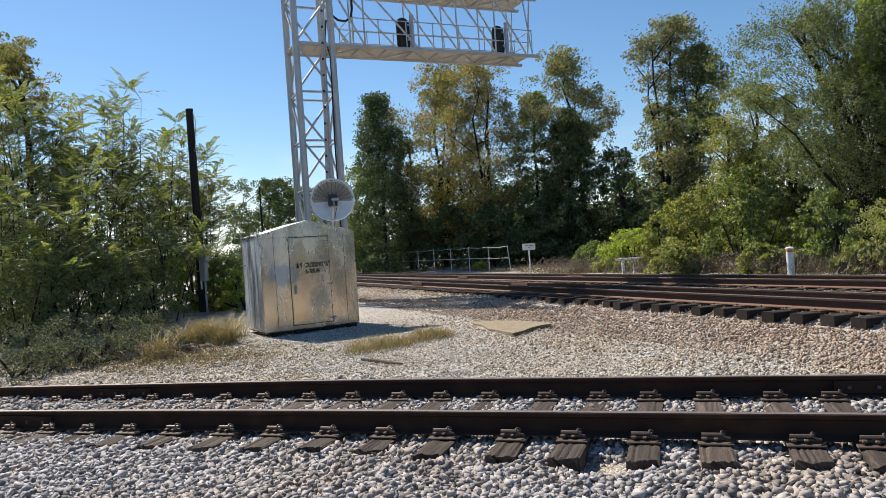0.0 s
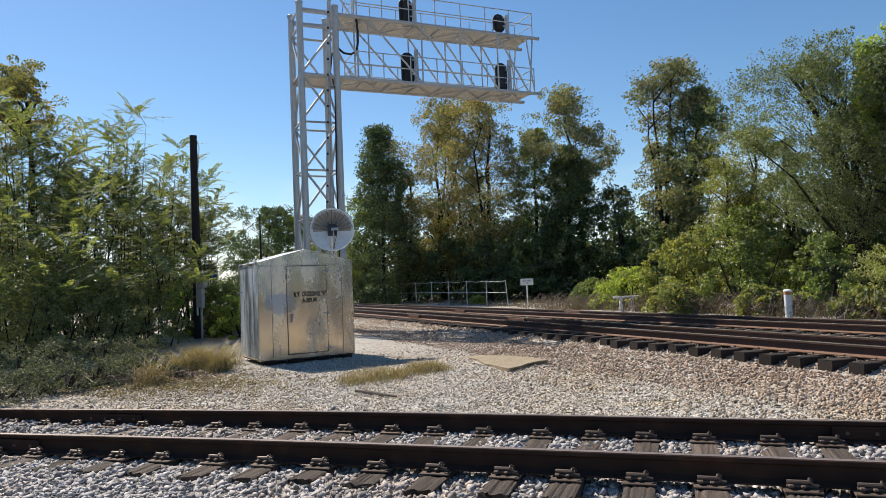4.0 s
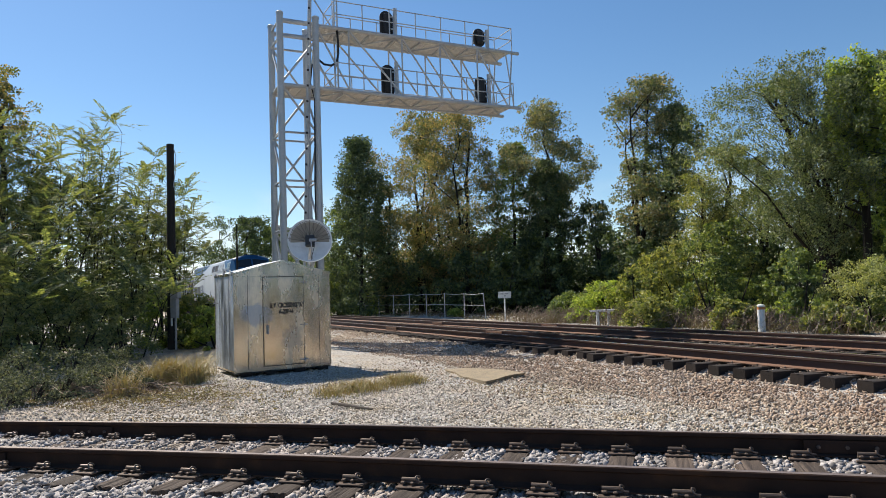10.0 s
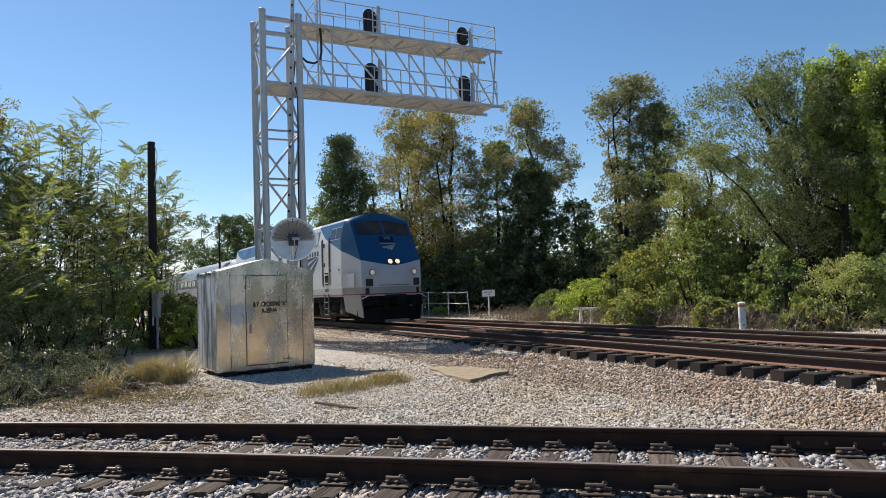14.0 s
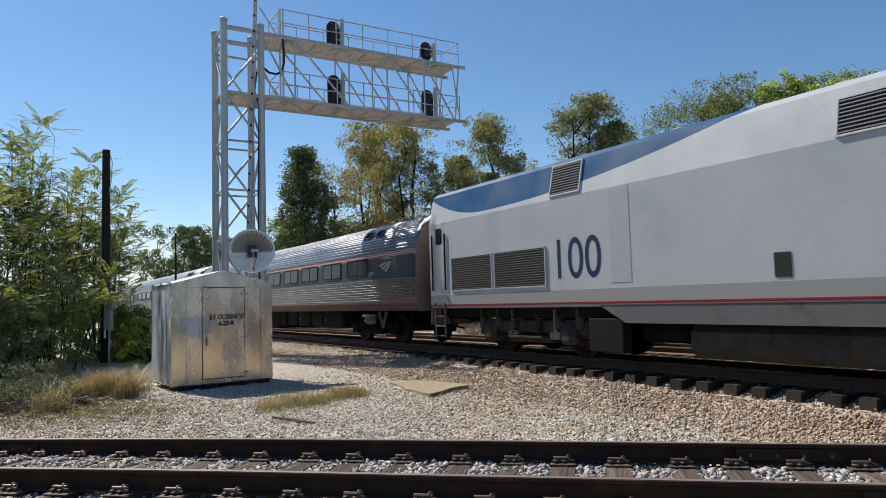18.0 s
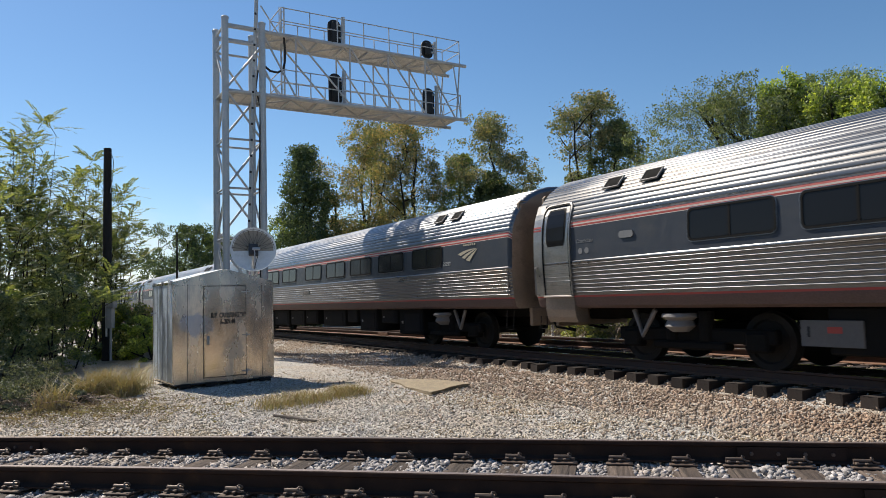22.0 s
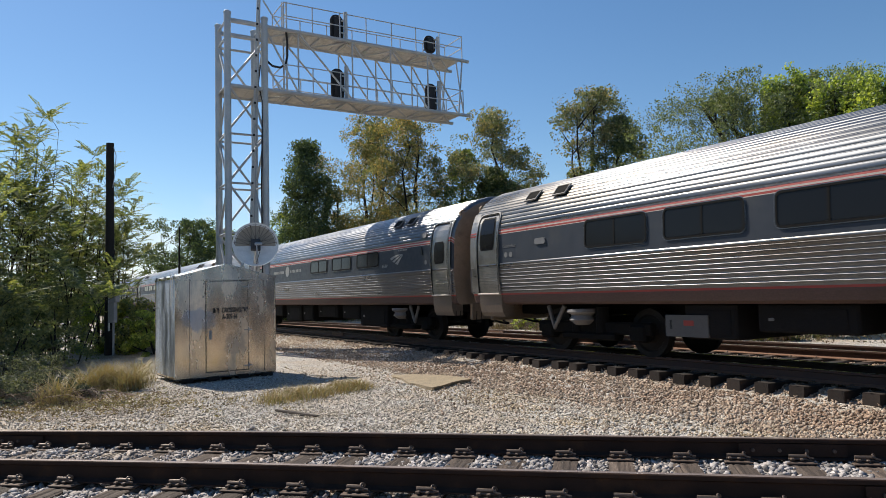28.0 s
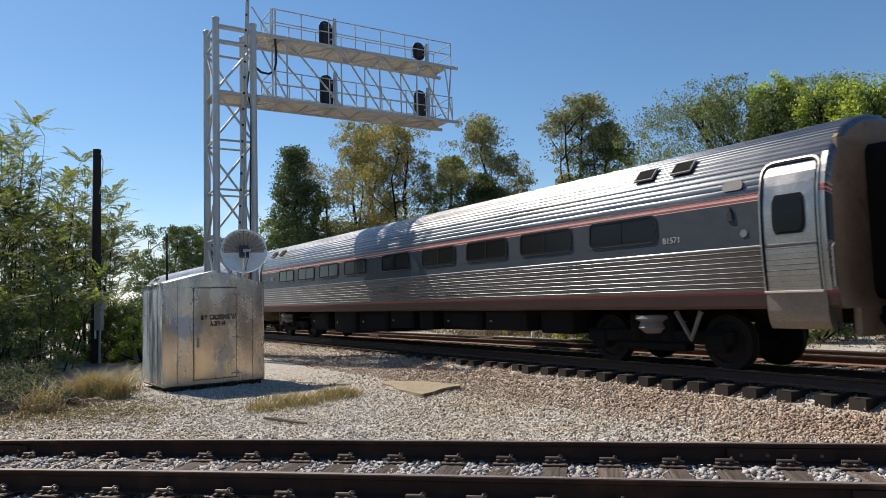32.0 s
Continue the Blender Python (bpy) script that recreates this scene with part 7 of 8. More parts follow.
# ---- locomotive: local x counted from its rear coupler, ahead ----
def livery():
    """Silver-grey with blue nose and roof sweep, a grey lower band and a red line, by place on the body."""
    m = material("locomotive paint", (0.395, 0.425, 0.46), 0.42, 0.0, specular=0.3, dark=0.9, light=1.05, scale=1.0, fine=30, bump=0.03, tint=(0.335, 0.37, 0.42), tint_at=0.6, tint_scale=0.6)
    nt = m.node_tree
    bsdf = nt.nodes["Principled BSDF"]
    base = bsdf.inputs["Base Color"].links[0].from_socket
    at = nt.nodes.new("ShaderNodeTexCoord")
    xyz = nt.nodes.new("ShaderNodeSeparateXYZ")
    nt.links.new(at.outputs["Object"], xyz.inputs[0])

    def math_(op, a, b=0.0):
        n = nt.nodes.new("ShaderNodeMath")
        n.operation = op
        for s, v in zip(n.inputs, (a, b)):
            if isinstance(v, (int, float)):
                s.default_value = v
            else:
                nt.links.new(v, s)
        return n.outputs[0]

    x, z = xyz.outputs["X"], xyz.outputs["Z"]
    ahead = math_("SUBTRACT", 19.95, x)
    sweep = math_("MULTIPLY", math_("MAXIMUM", math_("SUBTRACT", ahead, 3.3), 0.0), 0.25)
    edge = math_("ADD", 2.42, math_("MINIMUM", math_("MULTIPLY", ahead, 0.335), math_("MULTIPLY", ahead, 0.83)))
    front = math_("GREATER_THAN", z, math_("ADD", edge, sweep))
    away = math_("MAXIMUM", math_("SUBTRACT", x, 2.6), 0.0)
    tip = math_("MAXIMUM", math_("SUBTRACT", 2.6, x), 0.0)
    curve = math_("ADD", math_("MULTIPLY", math_("MULTIPLY", away, away), 0.0150), math_("MULTIPLY", math_("MULTIPLY", tip, tip), 0.09))
    rear = math_("GREATER_THAN", z, math_("ADD", 3.38, curve))
    rear = math_("MULTIPLY", rear, math_("LESS_THAN", x, 9.9))
    blue = math_("MAXIMUM", front, rear)
    low = math_("LESS_THAN", z, 1.42)
    red = math_("MULTIPLY", math_("LESS_THAN", z, 1.178), math_("GREATER_THAN", z, 1.135))

    def over(a, colour, fac):
        n = nt.nodes.new("ShaderNodeMix")
        n.data_type = "RGBA"
        nt.links.new(a, n.inputs["A"])
        n.inputs["B"].default_value = (*colour, 1)
        nt.links.new(fac, n.inputs["Factor"])
        return n.outputs["Result"]

    out = over(base, (0.255, 0.26, 0.262), low)
    out = over(out, (0.22, 0.014, 0.026), red)
    out = over(out, (0.003, 0.060, 0.158), blue)
    nt.links.new(out, bsdf.inputs["Base Color"])
    return m


M["livery"] = livery()
M["logo_blue"] = plain("deep blue film", (0.012, 0.032, 0.085), 0.5, specular=0.2)
M["lamp_glow"] = bpy.data.materials.new("lit headlamp")
M["lamp_glow"].use_nodes = True
M["lamp_glow"].node_tree.nodes["Principled BSDF"].inputs["Emission Color"].default_value = (1.0, 0.70, 0.36, 1)
M["lamp_glow"].node_tree.nodes["Principled BSDF"].inputs["Emission Strength"].default_value = 0.6
M["lamp_dim"] = bpy.data.materials.new("lit ditch lamp")
M["lamp_dim"].use_nodes = True
M["lamp_dim"].node_tree.nodes["Principled BSDF"].inputs["Emission Color"].default_value = (1.0, 0.62, 0.30, 1)
M["lamp_dim"].node_tree.nodes["Principled BSDF"].inputs["Emission Strength"].default_value = 0.12


M["slat"] = plain("grey slat", (0.135, 0.125, 0.12), 0.55)


def louvre(loco, x0, x1, z0, z1, w0, w1, rows, name="louvre", pale=False):
    """A dark opening with slats on the side, between two heights and the widths there."""
    for far in (1, -1):
        lean = math.degrees(math.atan2(w0 - w1, z1 - z0))
        m = pose((x0 + x1) / 2, -far * (w0 + w1) / 2, (z0 + z1) / 2, 90 - lean, 0, 0) if far > 0 else pose((x0 + x1) / 2, (w0 + w1) / 2, (z0 + z1) / 2, 90 - lean, 0, 180)
        wide, tall = x1 - x0, math.hypot(z1 - z0, w0 - w1)
        back = part(name, Build().box((-wide / 2, -tall / 2, -0.01), (wide / 2, tall / 2, 0.006)), M["black"], loco, "dark louvred air intake", m=m)
        for k in range(rows):
            y = -tall / 2 + tall * (k + 0.5) / rows
            part("slat", Build().box((-wide / 2, y - (0.016 if pale else 0.008), 0.0), (wide / 2, y + (0.018 if pale else 0.010), 0.022)), M["panel_grey" if pale else "slat"], back)
        b = Build()
        for lo, hi in (((-wide / 2 - 0.03, -tall / 2 - 0.03, -0.01), (wide / 2 + 0.03, -tall / 2, 0.028)), ((-wide / 2 - 0.03, tall / 2, -0.01), (wide / 2 + 0.03, tall / 2 + 0.03, 0.028)), ((-wide / 2 - 0.03, -tall / 2, -0.01), (-wide / 2, tall / 2, 0.028)), ((wide / 2, -tall / 2, -0.01), (wide / 2 + 0.03, tall / 2, 0.028))):
            b.box(lo, hi)
        part("frame", b, M["panel_grey"], back)


def locomotive():
    loco = tagged(new("diesel_locomotive"), "silver and blue diesel passenger locomotive with lit headlamps", "locomotive")
    half = [(1.08, 1.48), (1.15, 1.52), (3.30, 1.52), (4.02, 1.36), (4.13, 1.22), (4.27, 0.68), (4.35, 0.0)]
    secs = [(0.0, 0.975), (0.06, 1.0), (18.63, 1.0)]
    b = Build()
    n = 13
    for x, k in secs:
        b.v += [(x, -w * k, z) for z, w in half] + [(x, w * k, z) for z, w in half[::-1][1:]]
    for i in range(len(secs) - 1):
        for k in range(n):
            b.f.append((i * n + k, i * n + (k + 1) % n, (i + 1) * n + (k + 1) % n, (i + 1) * n + k))
    b.f.append(tuple(range(n)))
    body = part("body", b, M["livery"], loco, "silver-grey body with blue roof sweep and red line")
    # cab front: two side facets and a raked, slightly bowed face
    b = Build()
    levels = [1.08, 1.15, 1.5, 2.0, 2.42, 2.9, 3.3, 3.5, 3.7, 3.9, 4.02, 4.10]
    cols = 12

    def face(f, z, out=0.0):
        """A point of the face: f from -1 to 1 across, at height z, pushed outwards."""
        x_edge = float(np.interp(z, (1.08, 2.42, 4.02, 4.10), (19.94, 19.92, 18.90, 18.73)))
        w_edge = float(np.interp(z, (1.08, 1.15, 2.42, 4.02, 4.10), (1.21, 1.24, 1.24, 1.24, 1.23)))
        x_mid = float(np.interp(z, (1.08, 2.06, 2.2, 2.42, 3.4, 3.9, 4.10), (20.24, 20.27, 20.24, 20.11, 19.38, 18.89, 18.70)))
        crown = 0.25 * min(max((z - 3.1) / 1.0, 0.0), 1.0)
        slope = min(max((z - 2.1) / 0.4, 0.0), 1.0)
        return (x_mid - (x_mid - x_edge) * abs(f) ** 1.7 + out * (1 - 0.25 * slope), f * w_edge, z + crown * (1 - f * f) + out * 0.7 * slope)

    for z in levels:
        w_side = float(np.interp(z, (1.08, 1.15, 3.30, 4.02, 4.10), (1.48, 1.52, 1.52, 1.36, 1.29)))
        row = [(18.63, -w_side, z)] + [face(2 * c / cols - 1, z) for c in range(cols + 1)]
        b.v += row + [(18.63, w_side, z)]
    wide = cols + 3
    for r in range(len(levels) - 1):
        b.f += [(r * wide + c, r * wide + c + 1, (r + 1) * wide + c + 1, (r + 1) * wide + c) for c in range(wide - 1)]
    base = len(b.v)
    b.v += [(18.63, 1.27 * (2 * c / (wide - 1) - 1), 4.10 + 0.25 * (1 - (2 * c / (wide - 1) - 1) ** 2)) for c in range(wide)]
    top = (len(levels) - 1) * wide
    b.f += [(top + c, top + c + 1, base + c + 1, base + c) for c in range(wide - 1)]
    part("cab_front", b, M["livery"], loco, "blue raked cab face over a silver nose", smooth=True)
    # side skirts, fuel tank and pilot
    for s in (1, -1):
        part("skirt", Build().plate([(6.2, 1.16), (14.2, 1.16), (13.4, 0.78), (6.95, 0.78)], 0.05, Matrix(((1, 0, 0, 0), (0, 0, s, s * 1.45), (0, 1, 0, 0), (0, 0, 0, 1)))), M["skirt_grime"], loco, "grimy grey side skirt")
        part("battery_box", Build().box((5.95, s * 1.36 - 0.12, 0.22), (6.85, s * 1.36 + 0.12, 0.86), 0.02), M["equipment"], loco)
        nose = [(18.68, 1.14), (19.95, 1.14), (20.0, 0.28), (18.72, 0.52)]
        part("nose_skirt", Build().add([(x, s * ((1.50 - 0.15 * (x - 18.68)) - o - 0.06 * (z < 1)), z) for o in (0, 0.05) for x, z in nose], [(0, 1, 2, 3), (7, 6, 5, 4), (0, 4, 5, 1), (1, 5, 6, 2), (2, 6, 7, 3), (3, 7, 4, 0)]), M["skirt_grey"], loco, "grey nose skirt")
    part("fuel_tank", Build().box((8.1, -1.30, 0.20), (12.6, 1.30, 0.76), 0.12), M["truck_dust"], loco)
    for s in (1, -1):
        part("air_tank", Build().rod((7.0, s * 0.9, 0.62), (8.0, s * 0.9, 0.62), 0.22, 14), M["under"], loco, smooth=True)
    part("underframe", Build().box((0.2, -1.3, 0.85), (19.8, 1.3, 1.1), 0.03), M["under"], loco)
    plow = Build().add([(19.62, -1.34, 0.14), (20.30, -0.5, 0.10), (20.30, 0.5, 0.10), (19.62, 1.34, 0.14), (19.62, -1.32, 0.62), (20.12, -0.7, 0.66), (20.12, 0.7, 0.66), (19.62, 1.32, 0.62), (19.35, 0, 0.2), (19.35, 0, 0.66)],
                       [(0, 1, 5, 4), (1, 2, 6, 5), (2, 3, 7, 6), (4, 5, 6, 7, 9), (0, 8, 3, 2, 1), (0, 4, 9, 8), (3, 8, 9, 7)])
    # grey strip paints the light on the plough's lower edge
    part("plough_edge", Build().box((20.29, -0.5, 0.10), (20.32, 0.5, 0.20), 0.008), M["grey_low"], loco)
    part("coupler_pocket", Build().lathe([(0.34, 0.0), (0.40, 0.10), (0.34, 0.14), (0.26, 0.10), (0.24, 0.0)], pose(20.05, 0, 0.84, 0, 90, 0), 20), M["equipment"], loco, smooth=True)
    for y in (-0.75, -0.5, 0.5, 0.75):
        part("air_hose", Build().tube([(20.02, y, 1.0), (20.30, y, 0.86), (20.34, y * 0.9, 0.55), (20.30, y * 0.75, 0.42)], 0.028, 6), M["rubber"], loco, smooth=True)
    part("front_bulkhead", Build().box((19.5, -1.25, 0.7), (20.05, 1.25, 1.09), 0.03), M["under"], loco)
    part("snow_plough", plow, M["under"], loco, "black pilot plough")
    part("coupler", Build().box((20.0, -0.13, 0.76), (20.7, 0.13, 0.98), 0.04).box((20.6, -0.18, 0.70), (20.85, 0.18, 1.02), 0.05), M["under"], loco)
    # cab windows and windscreen
    for s in (1, -1):
        m = side(17.93, 1.44, 3.58, 12.5, s < 0)
        for dx, wide in ((-0.27, 0.62), (0.36, 0.58)):
            dx = dx if s > 0 else -dx
            w = part("cab_window", Build().plate(rounded(wide, 0.50, 0.04), 0.03), M["panel_grey"], loco, m=m @ pose(dx, 0.0, 0.0))
            part("pane", Build().plate(rounded(wide - 0.06, 0.44, 0.03), 0.010), M["glass"], w, m=pose(0, 0, 0.028))
        # crew door with its grab rails and ladder
        fm = side(16.87, 1.52, 1.0, 0, s < 0)
        d = part("door", Build().box((-0.28, 0.55, -0.02), (0.28, 2.25, 0.006), 0.003), M["pale"], loco, "grey crew door", m=fm)
        for sx in (-0.42, 0.42):
            # flat dark strip paints the shade alongside each grab rail
            part("rail_recess", Build().box((sx - 0.02, 0.50, -0.01), (sx + 0.055, 2.48, 0.004)), M["equipment"], d)
            part("grab_rail", Build().rod((sx, 0.6, 0.03), (sx, 2.42, 0.03), 0.022, 7), M["pale"], d)
        part("kick_panel", Build().box((-0.20, 0.58, 0.004), (0.24, 1.08, 0.012)), M["equipment"], d)
        for z0 in (1.32, 2.12):
            part("door_latch", Build().box((-0.27, z0, 0.0), (-0.12, z0 + 0.16, 0.014), 0.003), M["equipment"], d)
        part("placard", Build().box((-0.27, 1.56, 0.004), (-0.20, 1.98, 0.011)), M["hazard"], d, "yellow warning placard")
        for z0 in (0.62, 0.96):
            part("step", Build().box((-0.20, z0, 0.008), (0.24, z0 + 0.05, 0.05), 0.006), M["pale"], d)
        part("step_slot", Build().box((-0.17, 0.30, 0.0), (0.19, 0.42, 0.010)), M["black"], d)
        for lx, lm in ((0.0, fm), (0.45, side(0.10, 1.52, 1.0, 0, s < 0))):
            lad = part("ladder", Build().box((lx - 0.26, -0.68, -0.02), (lx - 0.21, 0.22, 0.03), 0.006), M["ladder_grey"], loco, "dark grey cab ladder", m=lm)
            part("stringer", Build().box((lx + 0.21, -0.68, -0.02), (lx + 0.26, 0.22, 0.03), 0.006), M["ladder_grey"], lad)
            for k in range(4):
                part("rung", Build().box((lx - 0.21, -0.64 + 0.25 * k, -0.05), (lx + 0.21, -0.61 + 0.25 * k, 0.04), 0.006), M["grey_low"], lad)
        # rear door and ladder
        fr = side(0.55, 1.52, 1.0, 0, s < 0)
        d2 = part("door", Build().box((-0.22, 0.5, -0.02), (0.22, 2.3, 0.006), 0.003), M["pale"], loco, "grey rear door", m=fr)
        for sx in (-0.32, 0.32):
            part("grab_rail", Build().rod((sx, 0.55, 0.03), (sx, 2.0, 0.03), 0.022, 7), M["equipment"], d2)
        part("door_pane", Build().plate(rounded(0.30, 0.42, 0.06), 0.012), M["glass"], d2, m=pose(0, 1.95, 0.0))
        part("fuel_filler", Build().box((-0.13, -0.16, -0.01), (0.13, 0.2, 0.012), 0.003), M["black"], loco, m=side(10.05, 1.52, 1.64, 0, s < 0))
        letters("100", 0.80, M["logo_blue"], loco, side(5.72, 1.524, 1.66, 0, s < 0) @ Matrix.Diagonal((0.84, 1, 1, 1)), "number")
        arrow_logo(loco, 16.07, 1.524, 2.80, 2.62, M["logo_blue"], s < 0, 0)
        bars(loco, 15.0, 1.522, 2.93, 2.05, 0.19, 6, M["logo_blue"], 0, s < 0)
        turn = 7.3 if s > 0 else -7.3
        part("access_panel", Build().box((-0.26, -0.25, 0), (0.26, 0.25, 0.008), 0.002), M["panel_grey"], loco, m=side(19.35, 1.425, 1.70, 0, s < 0) @ pose(0, 0, 0, 0, turn, 0))
        part("access_panel", Build().box((-0.25, -0.88, 0), (0.25, 0.88, 0.006), 0.002), M["panel_grey"], loco, m=side(6.92, 1.52, 2.40, 0, s < 0))
        part("nose_panel", Build().box((-0.69, -0.42, 0), (0.69, 0.40, 0.006), 0.002), M["panel_grey"], loco, m=side(17.9, 1.52, 1.92, 0, s < 0))
        for px in (17.35, 18.35):
            part("lock", Build().lathe([(0.0, 0.02), (0.045, 0.02), (0.05, 0.0)], None, 12), M["black"], loco, m=side(px, 1.526, 2.15, 0, s < 0))
    louvre(loco, 1.17, 2.88, 1.54, 2.33, 1.522, 1.522, 15)
    louvre(loco, 3.02, 4.80, 1.54, 2.33, 1.522, 1.522, 15)
    louvre(loco, 10.95, 12.15, 3.34, 3.84, 1.515, 1.402, 9)
    louvre(loco, 12.28, 13.80, 3.34, 3.84, 1.515, 1.402, 9)
    louvre(loco, 13.92, 15.88, 3.33, 3.84, 1.517, 1.402, 11, pale=True)
    louvre(loco, 5.03, 5.88, 3.38, 3.98, 1.506, 1.371, 11)
    # windscreens lie on the raked face
    rake = Vector((0.70, 0, 0.714))
    for s in (1, -1):
        pts = [face(s * f, z + 0.02 * (f > 0.8), o) for o in (0.022, -0.03) for z in (3.40, 3.55, 3.70, 3.84) for f in (0.05, 0.3, 0.55, 0.8, 0.9)]
        quads = [(5 * i + j, 5 * i + j + 1, 5 * i + j + 6, 5 * i + j + 5) for i in range(3) for j in range(4)]
        rim = [0, 1, 2, 3, 4, 9, 14, 19, 18, 17, 16, 15, 10, 5]
        quads += [(rim[i], rim[(i + 1) % 14], rim[(i + 1) % 14] + 20, rim[i] + 20) for i in range(14)]
        part("windscreen", Build().add(pts, quads), M["screen"], loco, "dark raked windscreen", smooth=True)
        part("wiper", Build().rod(face(s * 0.40, 3.40, 0.04), face(s * 0.62, 3.62, 0.04), 0.012, 5), M["black"], loco)
    part("number_board", Build().add([face(f, z, 0.018) for z in (3.12, 3.30) for f in (-0.24, -0.1, 0.1, 0.24)], [(0, 1, 5, 4), (1, 2, 6, 5), (2, 3, 7, 6)]), M["frame_blue"], loco, "dark blue number board")
    for y in (-0.15, 0.15):
        lamp = part("headlamp", Build().lathe([(0.125, -0.03), (0.125, 0.05), (0.10, 0.05)], pose(20.14, y, 2.36, 0, 72, 0), 18), M["black"], loco, smooth=True)
        part("lens", Build().lathe([(0.0, 0.05), (0.06, 0.046), (0.10, 0.03)], pose(20.14, y, 2.36, 0, 72, 0), 18), M["lamp_glow"], lamp, "lit warm headlamp lens")
    for y in (-0.87, 0.87):
        lamp = part("ditch_lamp", Build().lathe([(0.12, -0.05), (0.12, 0.04), (0.09, 0.04)], pose(20.10, y, 1.97, 0, 90, 0), 18), M["grey_low"], loco, smooth=True)
        part("lens", Build().lathe([(0.0, 0.045), (0.06, 0.042), (0.095, 0.025)], pose(20.10, y, 1.97, 0, 90, 0), 18), M["lamp_dim"], lamp, "lit ditch lamp lens")
        part("socket_recess", Build().box((19.84, y * 1.04 - 0.19, 1.45), (20.09, y * 1.04 + 0.19, 1.73), 0.01), M["black"], loco)
        part("step_light", Build().box((19.80, y * 1.17 - 0.09, 1.16), (20.04, y * 1.17 + 0.09, 1.38), 0.01), M["black"], loco)
        part("hand_iron", Build().tube([(19.95, y * 1.1, 1.12), (20.2, y * 1.25, 1.10), (20.12, y * 1.5, 1.0)], 0.022, 6), M["pale"], loco)
    part("nose_seam", Build().box((19.75, -0.62, 1.475), (20.255, 0.62, 1.49)), M["equipment"], loco)
    part("front_step", Build().box((20.2, -0.42, 1.02), (20.36, 0.42, 1.12), 0.01), M["equipment"], loco)
    face = Matrix.Translation((19.76, 0, 2.90)) @ Vector((0.79, 0, 0.61)).to_track_quat("Z", "Y").to_matrix().to_4x4()
    flat = (face.inverted().to_3x3() @ Vector((0, 1, 0))).normalized()
    up = (face.inverted().to_3x3() @ Vector((-0.61, 0, 0.79))).normalized()
    for k in range(3):
        pts = [(-0.30 + 0.12 * k, 0.04), (0.32, 0.17), (-0.18 + 0.12 * k, -0.05 - 0.05 * k)]
        part("emblem_blade", Build().add([flat * a + up * c + Vector((0, 0, 0.03)) for a, c in pts], [(0, 1, 2)]), M["pale"], loco, m=face)
    for k in range(6):
        a = -0.30 + 0.11 * k
        part("text_bar", Build().add([flat * x + up * y + Vector((0, 0, 0.03)) for x, y in ((a, 0.19), (a + 0.08, 0.19), (a + 0.08, 0.24), (a, 0.24))], [(0, 1, 2, 3)]), M["pale"], loco, m=face)
    letters("100", 0.13, M["pale"], loco, Matrix.Translation((19.60, 0, 3.25)) @ Matrix(((0, -0.64, 0.77, 0), (1, 0, 0, 0), (0, 0.77, 0.64, 0), (0, 0, 0, 1))), "number")
    part("horn", Build().box((17.2, -0.22, 4.33), (17.6, 0.22, 4.39), 0.02).rod((17.4, -0.1, 4.43), (17.8, -0.1, 4.43), 0.02, 8, 0.06), M["frame_blue"], loco)
    for x in (2.0, 4.2, 7.5, 10.6, 13.2):
        part("roof_fan", Build().lathe([(0.0, 4.362), (0.50, 4.362), (0.54, 4.25)], pose(x, 0, 0), 20), M["grey_low"], loco, smooth=True)
    wheel_me = wheelset_mesh(0.508)
    frame_me = truck_frame(2.0, 0)
    for y in (-1.1, 1.1):
        frame_me.box((-1.9, y - 0.1, 0.5), (1.9, y + 0.1, 0.8), 0.04)
        for x in (-1.37, 1.37):
            frame_me.rod((x - 0.33, y - 0.1, 0.62), (x - 0.33, y - 0.1, 1.05), 0.11, 10).rod((x + 0.33, y - 0.1, 0.62), (x + 0.33, y - 0.1, 1.05), 0.11, 10)
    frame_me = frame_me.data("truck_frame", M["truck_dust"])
    springs = []
    for y in (-1.24, 1.24):
        coil = Build()
        for x in (-0.42, 0.42):
            coil.rod((x, y, 0.46), (x, y, 0.98), 0.045, 8)
            for k in range(7):
                coil.lathe([(0.075, 0.0), (0.105, 0.02), (0.075, 0.04)], pose(x, y, 0.50 + 0.064 * k), 10)
        coil.box((-0.62, y - 0.10, 0.40), (0.62, y + 0.10, 0.47), 0.02)
        coil.rod((1.62, y, 0.44), (0.95, y, 0.86), 0.04, 8).rod((-1.62, y, 0.44), (-0.95, y, 0.86), 0.04, 8)
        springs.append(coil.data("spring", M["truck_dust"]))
    for cx in (3.75, 16.9):
        t = new("truck", frame_me)
        t.parent = loco
        t.matrix_basis = pose(cx, 0, 0)
        for me in springs:
            new("spring", me).parent = t
        for dx in (-1.37, 1.37):
            w = new("wheelset", wheel_me)
            w.parent = t
            w.matrix_basis = pose(dx, 0, 0.508)
            SPINS.append((w, 0.508, dx))
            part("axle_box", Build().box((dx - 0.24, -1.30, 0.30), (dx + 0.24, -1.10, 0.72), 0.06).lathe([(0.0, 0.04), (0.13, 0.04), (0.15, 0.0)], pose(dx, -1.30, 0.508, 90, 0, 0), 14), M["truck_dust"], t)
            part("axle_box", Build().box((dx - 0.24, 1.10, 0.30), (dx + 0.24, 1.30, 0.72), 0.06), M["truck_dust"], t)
            part("traction_motor", Build().box((dx - 0.45, -0.62, 0.16), (dx + 0.45, 0.62, 0.92), 0.08), M["under"], t)
        part("bolster", Build().box((-1.0, -1.12, 0.34), (1.0, 1.12, 1.0), 0.05), M["under"], t)
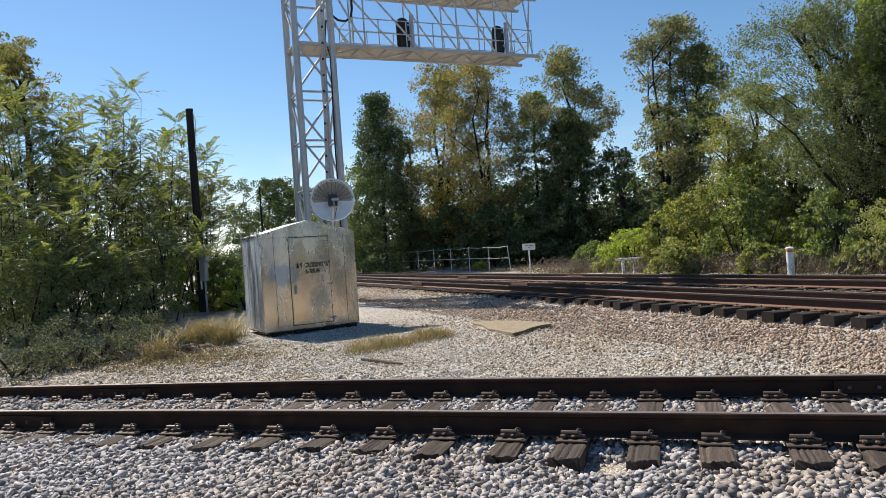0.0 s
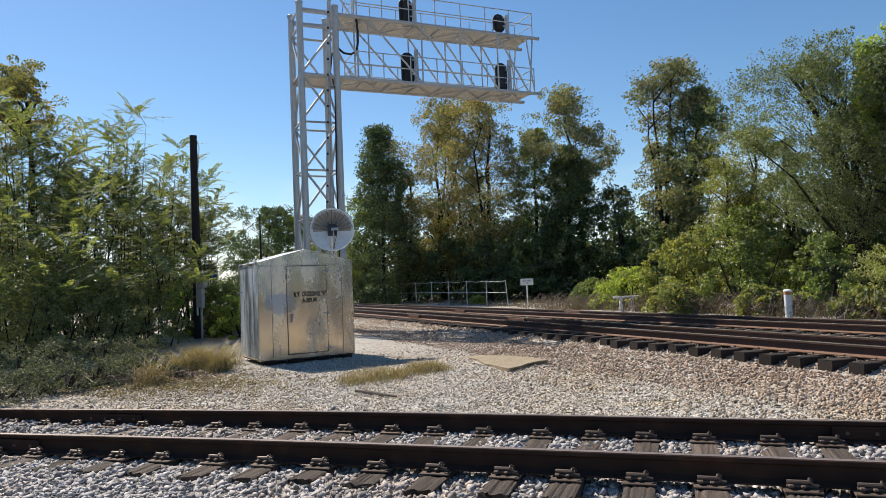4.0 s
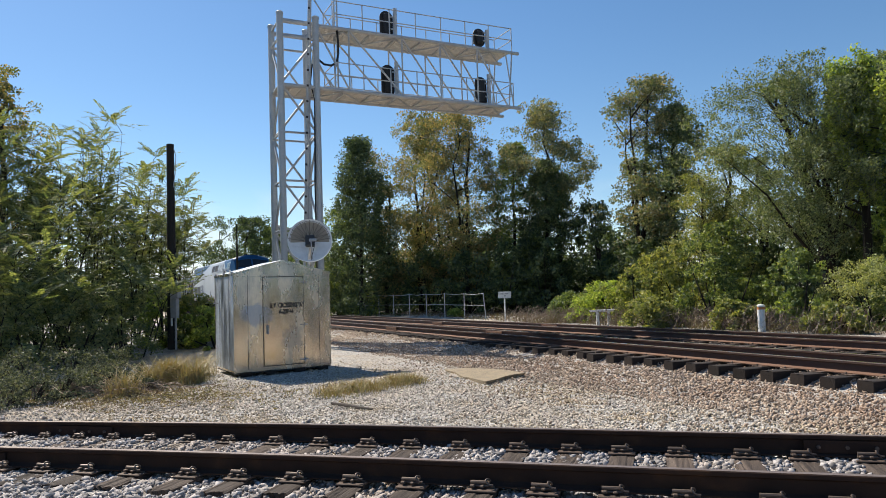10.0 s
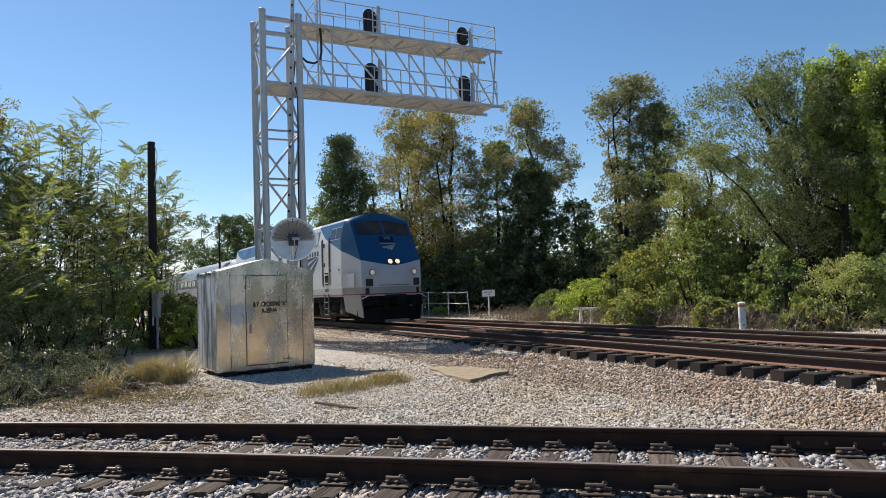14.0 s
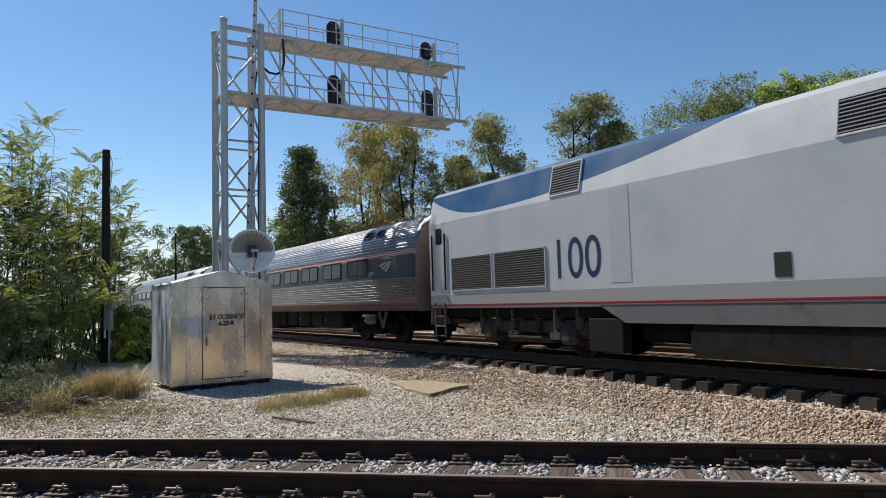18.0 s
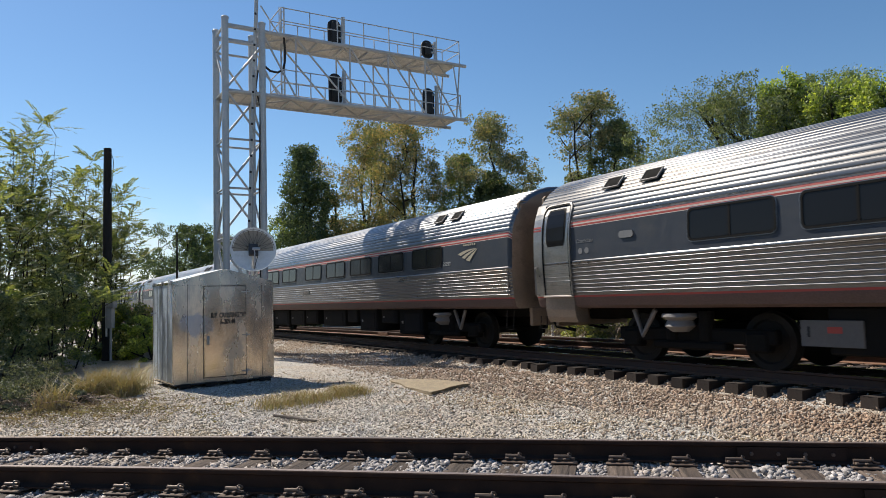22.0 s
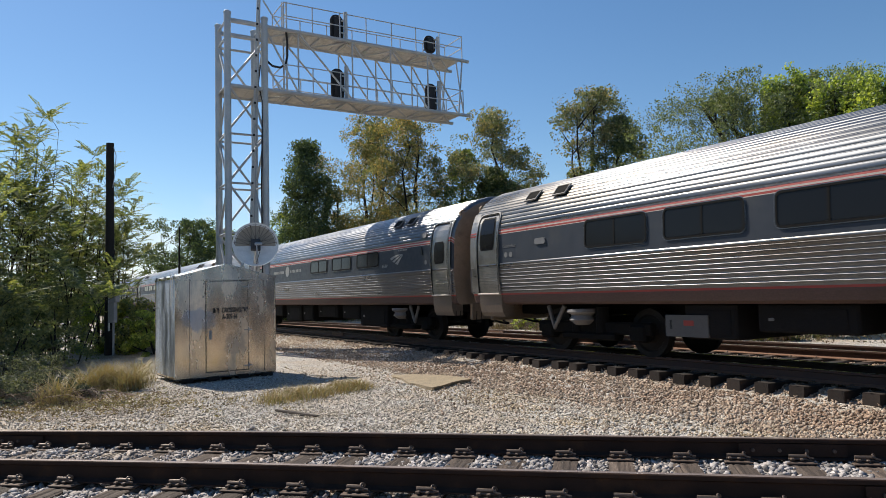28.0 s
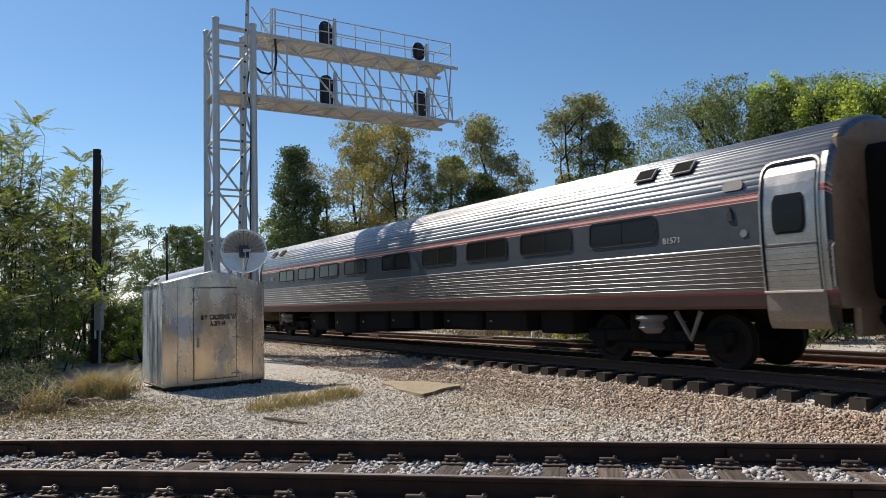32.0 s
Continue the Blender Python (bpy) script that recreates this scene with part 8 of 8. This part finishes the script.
        for y in (-1.26, 1.26):
            for dx in (-0.45, 1.0):
                part("damper", Build().rod((dx, y, 0.52), (dx, y, 1.02), 0.05, 8).box((dx - 0.16, y - 0.05, 0.40), (dx + 0.16, y + 0.05, 0.56), 0.015), M["bracket"], t, smooth=False)
            part("brake_rod", Build().rod((-1.2, y, 0.45), (1.2, y, 0.45), 0.03, 6), M["equipment"], t)
    return loco


M["ladder_grey"] = plain("dark grey ladder paint", (0.075, 0.075, 0.078), 0.6)
M["frame_blue"] = plain("dark blue window frame", (0.008, 0.02, 0.04), 0.7, specular=0.1)
M["hazard"] = plain("yellow placard", (0.62, 0.42, 0.03), 0.5)
M["grey_low"] = plain("dull grey paint", (0.17, 0.165, 0.155), 0.55)
M["skirt_grime"] = plain("grimy dark grey skirt paint", (0.105, 0.105, 0.11), 0.6, tint=(0.07, 0.066, 0.062))
M["skirt_grey"] = plain("mid grey nose paint", (0.27, 0.27, 0.275), 0.5)
M["panel_grey"] = plain("silver-grey panel paint", (0.355, 0.38, 0.415), 0.42)
M["screen"] = clear_glass("dark windscreen glass", (0.02, 0.028, 0.035), 0.06)
LOCO = locomotive()


# ---- what moves ----
def travelled(t):
    """Where the coupling behind the locomotive is along the main line."""
    return 30.30 + 8.120 * (t - 24) + 0.0685 * (t - 24) ** 2 - 0.097 * max(0.0, 12.0 - t) ** 2


def motions():
    times = [k / 2 for k in range(0, 65)]

    def on_line(u, rear, front):
        """A car whose origin is at u and whose trucks stand at rear and front of it."""
        a, b = Vector(main_place(u + rear, 0, 0)), Vector(main_place(u + front, 0, 0))
        way = (b - a).normalized()
        return pose(*(a - way * rear), 0, 0, math.degrees(math.atan2(way.y, way.x)))

    walk(LOCO, [(t, on_line(travelled(t) - 0.1, 3.75, 16.9)) for t in times])
    for k, car in enumerate(COACHES):
        walk(car, [(t, on_line(travelled(t) - 26.01 * (k + 0.5), -9.43, 8.71)) for t in times])
    rows = [k / 15 for k in range(0, 481)]
    for w, radius, dx in SPINS:
        walk(w, [(t, pose(dx, 0, radius, 0, math.degrees((travelled(t) / radius) % math.tau), 0)) for t in rows])


motions()
